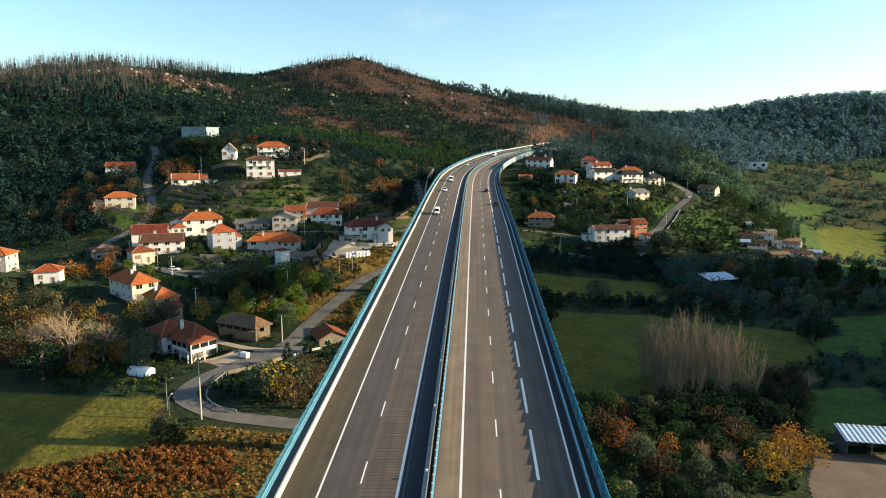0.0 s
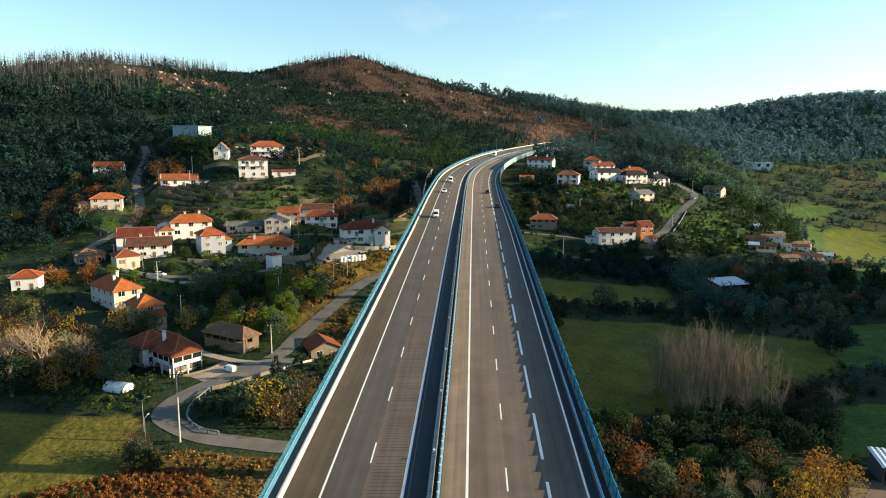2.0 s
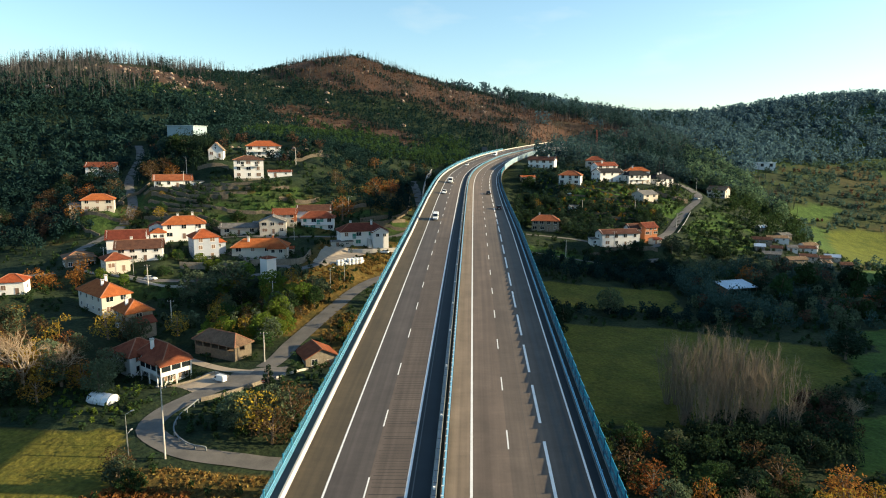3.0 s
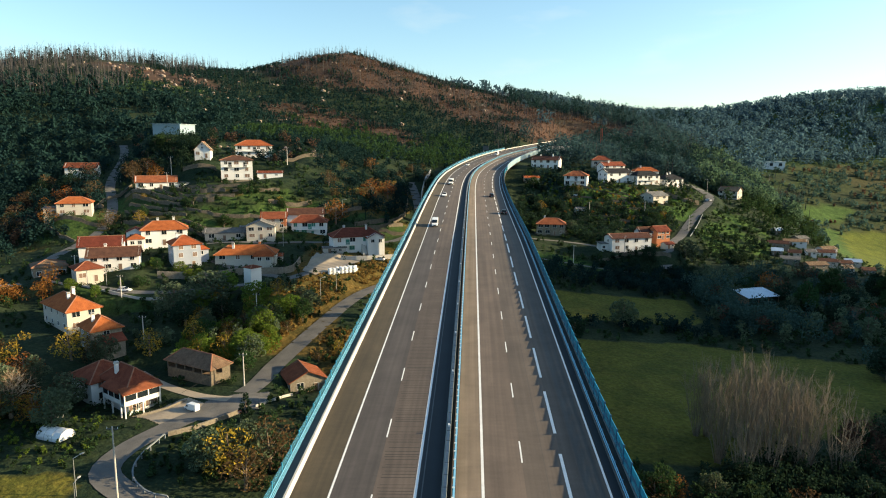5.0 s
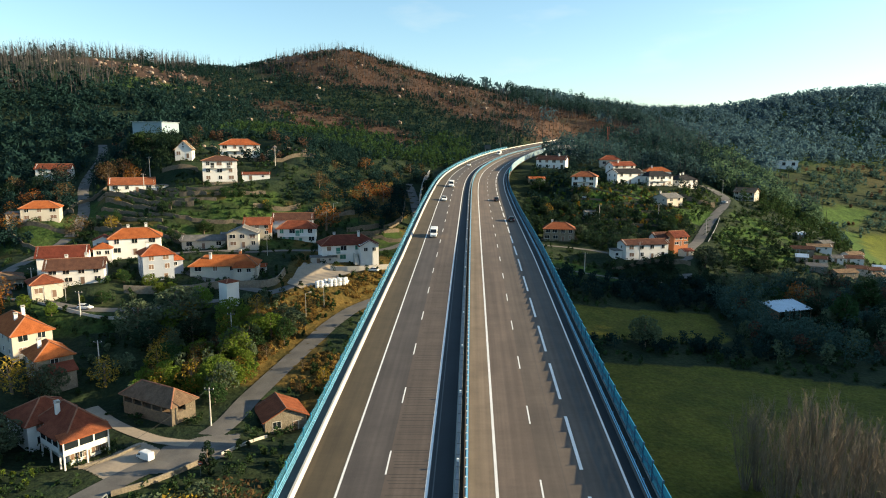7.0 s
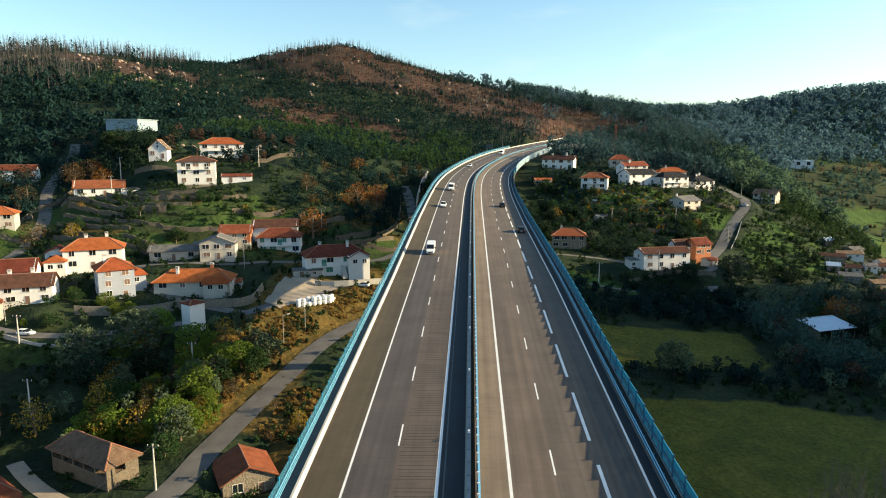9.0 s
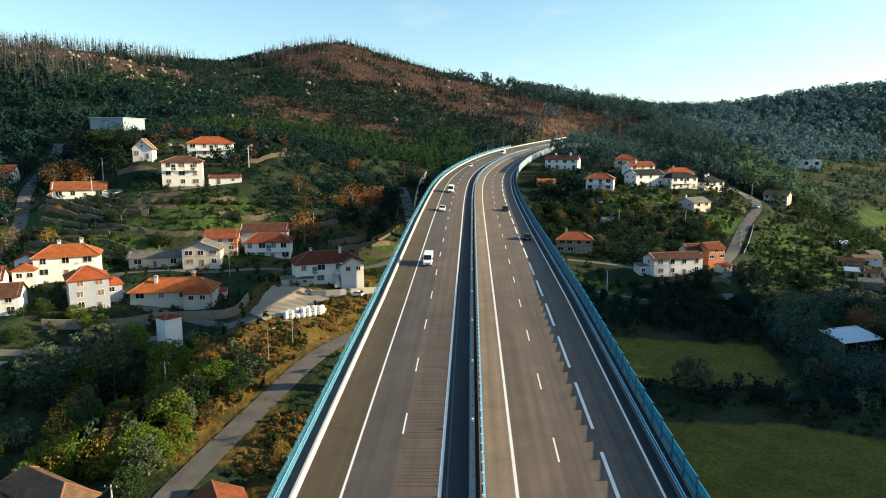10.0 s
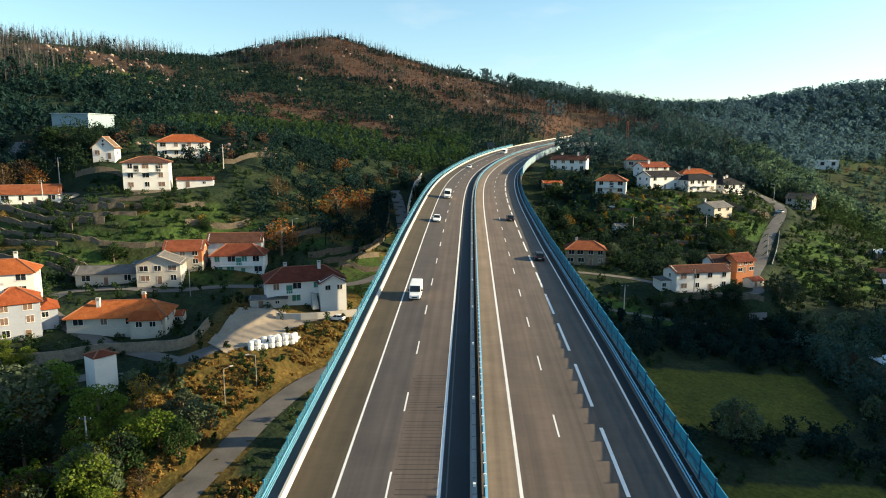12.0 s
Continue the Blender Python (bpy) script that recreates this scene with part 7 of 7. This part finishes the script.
for i in range(len(bend) - 1):
    (ax, ay), (bx, by) = bend[i], bend[i + 1]
    side = Vector((by - ay, ax - bx, 0)).normalized() * 0.13
    a, b = Vector((ax, ay, bend_z[i] + 0.85)), Vector((bx, by, bend_z[i + 1] + 0.85))
    up = Vector((0, 0, 0.22))
    beam.add([a - side, a + side, b + side, b - side, a - side + up, a + side + up, b + side + up, b - side + up], [(3, 2, 1, 0), (4, 5, 6, 7), (0, 1, 5, 4), (1, 2, 6, 5), (2, 3, 7, 6), (3, 0, 4, 7)])
part("beam", beam, MAT["old_concrete"], bend_rail, "weathered concrete beam")
for i in range(0, len(bend), 2):
    part("post", Shape().box(-0.13, 0.13, -0.13, 0.13, -0.6, 0.86), MAT["old_concrete"], bend_rail, at=pose(bend[i, 0], bend[i, 1], bend_z[i]))
stone_wall("garden wall by the white house", [(-71.5, 168.5), (-66.5, 172.5), (-63.5, 176)], 0.6, 0.3, "stone")
def terrace_walls(label, poly, rise=1.7, seed=78):
    """Dry stone walls along the edges of the level plots, broken here and there."""
    rng = random.Random(seed)
    xs, ys = [p[0] for p in poly], [p[1] for p in poly]
    gx, gy = np.arange(min(xs), max(xs), 2.5), np.arange(min(ys), max(ys), 0.5)
    runs, live = [], {}
    for x in gx:
        q = np.floor(rough_land(np.full(len(gy), x), gy) / rise)
        seen = {}
        for k in np.nonzero(np.diff(q) > 0)[0]:
            y = float(gy[k]) - 0.4
            if inside(np.array([x]), np.array([y]), poly)[0] and clear_of_things(x, y, -1.0) and off_road(x, y, 22):
                seen[int(q[k])] = y
        for lev in list(live):
            if lev not in seen or abs(seen[lev] - live[lev][-1][1]) > 2.5 or rng.random() < 0.08:
                runs.append(live.pop(lev))
        for lev, y in seen.items():
            live.setdefault(lev, []).append((float(x), y))
    for run in runs + list(live.values()):
        if len(run) > 4 and rng.random() < 0.62:
            stone_wall(label, run, rng.uniform(1.2, 1.9), 0.45)


terrace_walls("tan dry stone terrace wall between plots", TERRACES[0])
terrace_walls("dry stone terrace wall on the western plots", TERRACES[2])
terrace_walls("dry stone terrace wall beside the viaduct", TERRACES[3])
random.seed(77)
for k in range(9):
    y0 = 362 + k * 7.5
    stone_wall("dry stone terrace wall on the bank", [(34 + k * 3, y0), (58 + k * 4, y0 + random.uniform(-2, 2)), (88 + k * 4, y0 + 3)], 0.9)


def sheet(name, label, poly, mat, lift=0.07, cell=1.5):
    """A thin paved patch laid on the ground inside an outline."""
    xs, ys = [p[0] for p in poly], [p[1] for p in poly]
    gx, gy = np.arange(min(xs), max(xs) + cell, cell), np.arange(min(ys), max(ys) + cell, cell)
    X, Y = np.meshgrid(gx, gy)
    Z = land(X.ravel(), Y.ravel()).reshape(X.shape) + lift
    cx, cy = (X[:-1, :-1] + cell / 2).ravel(), (Y[:-1, :-1] + cell / 2).ravel()
    keep = inside(cx, cy, poly).reshape(X.shape[0] - 1, -1)
    idx = np.arange(X.size).reshape(X.shape)
    sh = Shape()
    sh.v = [tuple(v) for v in np.stack([X.ravel(), Y.ravel(), Z.ravel()], 1)]
    sh.f = [(int(idx[i, j]), int(idx[i, j + 1]), int(idx[i + 1, j + 1]), int(idx[i + 1, j])) for i, j in zip(*np.nonzero(keep))]
    return tagged(link(name, sh.mesh(name, MAT[mat], True)), label, name, kind="structure")


sheet("yard", "pale concrete yard beside the lane", [(-59, 264), (-58, 282), (-47, 284), (-40, 276), (-47, 266), (-53, 258)], "yard", 0.3, 0.5)
sheet("yard", "bare dirt lot in front of the open shed", [(60, 92), (104, 92), (104, 131), (77, 131), (69, 118)], "dirt", cell=0.6)
sheet("yard", "tiled forecourt of the white house", [(-73.5, 170), (-64, 164), (-57, 168.5), (-59, 175), (-64, 178)], "yard", cell=0.35)
sheet("road", "worn asphalt where the lanes meet", [(-59, 166), (-52, 167), (-45, 174), (-46, 183), (-53, 181), (-59, 176)], "lane", 0.1, 0.35)


def shed(x, y, turn, w, d, h, rise, wall, tile, label, open_front=False, corrugated=False):
    root = thing("shed", label, "shed", at=on_land(x, y, turn))
    if open_front:
        for q in np.linspace(-w / 2 + 0.15, w / 2 - 0.15, max(3, int(w / 4) + 1)):
            part("post", Shape().box(q - 0.1, q + 0.1, -d / 2, -d / 2 + 0.2, -0.5, h), MAT["timber"], root)
        part("back_wall", Shape().box(-w / 2, w / 2, d / 2 - 0.2, d / 2, -1, h + rise), MAT[wall], root)
        part("side_wall", Shape().box(-w / 2, -w / 2 + 0.2, -d / 2, d / 2 - 0.2, -1, h), MAT[wall], root)
    else:
        b = Shape().box(-w / 2, w / 2, -d / 2, d / 2, -1.5, h)
        for x0 in (-w / 2, w / 2 - 0.2):
            b.add([(x0, -d / 2, h), (x0, d / 2, h), (x0, 0, h + rise), (x0 + 0.2, -d / 2, h), (x0 + 0.2, d / 2, h), (x0 + 0.2, 0, h + rise)], [(0, 2, 1), (3, 4, 5), (0, 3, 5, 2), (1, 2, 5, 4), (0, 1, 4, 3)])
        part("wall", b, MAT[wall], root)
        door(root, -w * 0.2, -d / 2, 1.2, min(2.0, h - 0.2), 0)
        window(root, w * 0.25, -d / 2, h * 0.45, 1.0, 0.8, 0, sill=False)
    if corrugated:
        sh = Shape()
        k = int(w / 0.25)
        for i in range(k + 1):
            q, lift = -w / 2 - 0.4 + (w + 0.8) * i / k, (0.0, 0.0, 0.15, 0.15)[i % 4]
            sh.v += [(q, -d / 2 - 0.5, h + lift), (q, d / 2 + 0.4, h + rise + lift), (q, -d / 2 - 0.5, h + lift - 0.04), (q, d / 2 + 0.4, h + rise + lift - 0.04)]
        for i in range(k):
            n = 4 * i
            sh.f += [(n, n + 4, n + 5, n + 1), (n + 2, n + 3, n + 7, n + 6), (n, n + 2, n + 6, n + 4), (n + 1, n + 5, n + 7, n + 3)]
        sh.f += [(0, 1, 3, 2), (4 * k, 4 * k + 2, 4 * k + 3, 4 * k + 1)]
        part("roof", sh, MAT[tile], root, "corrugated metal roof")
    else:
        sh, uv, ridges = roof_shape("gable", w, d, h, rise, 0.35, 0.12)
        link("roof", sh.mesh("roof", MAT[tile], uv=uv), root)


shed(92.5, 131.5, -8, 19, 6, 3.6, 1.0, "dark_concrete", "sheet_metal", "open shed with corrugated metal roof by a dirt lot", True, True)
shed(117.0, 297.0, 20, 15, 9, 3.2, 1.6, "timber", "sheet_metal", "shed with pale blue metal roof among trees", True, True)
shed(30.5, 108.5, 20, 5, 4, 2.6, 1.0, "white_wall", "tile_old", "small white hut below the viaduct")
shed(-52.0, 287.0, 14, 9, 5, 2.4, 0.3, "concrete", "tile_grey", "concrete garage with flat roof beside the yard")
shed(94.5, 342.0, 24, 5, 4, 2.2, 0.9, "concrete", "tile_red", "garage with red roof beside the orange house")
shed(163.0, 286.0, -15, 14, 7, 2.8, 1.6, "stone", "tile_orange", "low shed with orange tile roof in the valley")
shed(152.0, 280.0, -15, 12, 6, 2.6, 1.3, "stone", "tile_old", "low ruined shed with old tile roof")
shed(62.0, 420.0 - 26, 10, 6, 4, 2.4, 0.8, "white_wall", "tile_grey", "small white outbuilding on the bank")
shed(38.0, 432.0, 8, 9, 5, 2.8, 1.0, "cream_wall", "tile_orange", "small outbuilding beside the viaduct")
shed(-96.5, 351.0, 18, 12, 5, 2.6, 0.9, "white_wall", "tile_red", "low annex with dark red roof beside the block")
shed(-104.0, 303.0, 12, 13, 6, 2.8, 0.7, "white_wall", "tile_grey", "low white outbuilding with grey sheet roof")
shed(-91.0, 305.0, 12, 9, 5, 2.8, 0.7, "cream_wall", "tile_grey", "low cream outbuilding with grey sheet roof")
shed(-90.0, 166.0, 30, 6, 3, 2.2, 0.5, "concrete", "tile_grey", "low garden shed with grey sheet roof")
shed(-72.0, 276.0, 12, 5, 4, 2.5, 0.8, "cream_wall", "tile_orange", "small outbuilding behind the bungalow")
rs = random.Random(4)
for i, (x, y, w, tile) in enumerate(((166, 386, 12, "tile_brown"), (179, 396, 14, "tile_old"), (193, 391, 12, "tile_brown"), (162, 364, 10, "tile_grey"), (173, 361, 13, "tile_old"), (185, 372, 10, "tile_brown"), (200, 402, 11, "tile_old"), (205, 385, 9, "sheet_metal"), (188, 408, 9, "tile_grey"), (170, 376, 7, "tile_brown"), (182, 384, 6, "tile_grey"), (196, 376, 7, "tile_brown"), (176, 410, 6, "sheet_metal"), (190, 364, 6, "tile_old"), (160, 374, 6, "sheet_metal"), (203, 368, 7, "tile_brown"))):
    shed(x, y, rs.uniform(-30, 25), w * 0.85, rs.uniform(4, 6), 2.6, 1.2, rs.choice(("white_wall", "stone", "cream_wall")), tile, ("old farm shed with worn roof in a cluster", "low farmhouse with tile roof in a cluster")[i % 2])
hall = thing("hall", "long pale factory hall at the foot of the hill", "factory hall", at=on_land(278, 676, -10))
part("wall", Shape().box(-20, 20, -10, 10, -4, 3.6), MAT["white_wall"], hall)
part("roof", Shape().box(-20.5, 20.5, -10.5, 10.5, 3.6, 4.1), MAT["sheet_metal"], hall)
for q in range(-16, 18, 8):
    part("door", Shape().box(q - 1.4, q + 1.4, -10.06, -9.98, 0, 2.8), MAT["dark_void"], hall)

# wrapped bales on the bank
random.seed(13)
bale = thing("silage_bale", "white plastic-wrapped silage bale in a stack", "silage bale", at=on_land(-48.5, 262.0), group="stacked bales")
bm = Shape().tube((0, 0, 0), (0, 0, 0.22), 0.46, 0.64, 14).tube((0, 0, 0.22), (0, 0, 0.95), 0.64, 0.64, 14).tube((0, 0, 0.95), (0, 0, 1.16), 0.64, 0.44, 14)
part("wrap", bm, MAT["plastic_white"], bale)
part("fold", Shape().tube((0, 0, 1.16), (0, 0, 1.2), 0.2, 0.12, 8), MAT["plastic_white"], bale)
for i in range(7):
    for j in range(3):
        for k in range(2):
            if (i, j, k) == (0, 0, 0) or (k == 1 and random.random() < 0.25):
                continue
            x, y = -48.5 + i * 1.28 + j * 0.3, 262.0 + i * 0.95 + j * 1.25
            copy_thing(bale, pose(x, y, land_at(-45, 265) + k * 1.24, 0, 0, random.uniform(0, 360)))

# plastic tunnel in the garden
tunnel = thing("polytunnel", "small white plastic garden tunnel", "polytunnel", at=on_land(-82.0, 156.5, 75))
sh = Shape()
for i in range(7):
    y = -3 + i
    sh.v += [(2.0 * math.cos(math.pi * k / 10), y, 2.0 * math.sin(math.pi * k / 10)) for k in range(11)]
sh.f = [(i * 11 + k, i * 11 + k + 1, i * 11 + k + 12, i * 11 + k + 11) for i in range(6) for k in range(10)] + [tuple(range(11)), tuple(reversed(range(66, 77)))]
part("cover", sh, MAT["plastic_white"], tunnel)
for i in range(4):
    hoop = Shape()
    for k in range(10):
        a, b = math.pi * k / 10, math.pi * (k + 1) / 10
        hoop.tube((2.03 * math.cos(a), -3 + 2 * i, 2.03 * math.sin(a)), (2.03 * math.cos(b), -3 + 2 * i, 2.03 * math.sin(b)), 0.04, 0.04, 4)
    part("hoop", hoop, MAT["steel"], tunnel)

# round sign at the junction of the lanes
stop = thing("road_sign", "round red and white road sign on a grey post", "road sign", at=on_land(-47.6, 166.5, 12))
part("post", Shape().tube((0, 0, -0.4), (0, 0, 2.2), 0.04, 0.04, 6), MAT["steel"], stop)
part("plate", Shape().tube((0, -0.05, 2.4), (0, -0.02, 2.4), 0.42, 0.42, 16), MAT["crane_red"], stop, "red round plate")
part("bar", Shape().box(-0.3, 0.3, -0.065, -0.05, 2.33, 2.47), MAT["white_trim"], stop, "white bar")

# sign gantry and a slender red crane beyond the bend
sign = thing("road_sign", "grey sign board beside the bend", "road sign", at=upright(520, -17.5, 0))
part("board", Shape().box(-2.2, 2.2, -0.06, 0.06, 2.0, 5.0), MAT["dark_concrete"], sign)
for q in (-1.6, 1.6):
    part("post", Shape().box(q - 0.08, q + 0.08, 0.07, 0.2, -2, 5.0), MAT["steel"], sign)
crane = thing("crane", "slender red lattice crane mast", "crane", at=on_land(112, 600))
for cx, cy in ((-0.6, -0.6), (0.6, -0.6), (0.6, 0.6), (-0.6, 0.6)):
    part("leg", Shape().box(cx - 0.09, cx + 0.09, cy - 0.09, cy + 0.09, -1, 22), MAT["crane_red"], crane)
for k in range(11):
    part("brace", Shape().tube((-0.6, -0.6, k * 2), (0.6, -0.6, k * 2 + 2), 0.06, 0.06, 4).tube((-0.6, 0.6, k * 2), (-0.6, -0.6, k * 2 + 2), 0.06, 0.06, 4), MAT["crane_red"], crane)

# pergola posts, pallets and litter on the shaded plot
plot_frame = thing("pergola", "grey timber vine frame on a garden plot", "pergola", at=on_land(44, 129, 5))
for i in range(5):
    for j in range(2):
        part("post", Shape().box(i * 2.4 - 0.06, i * 2.4 + 0.06, j * 3 - 0.06, j * 3 + 0.06, -0.4, 2.2), MAT["bark_pale"], plot_frame)
for j in range(2):
    part("beam", Shape().box(-0.2, 9.8, j * 3 - 0.05, j * 3 + 0.05, 2.2, 2.3), MAT["bark_pale"], plot_frame)
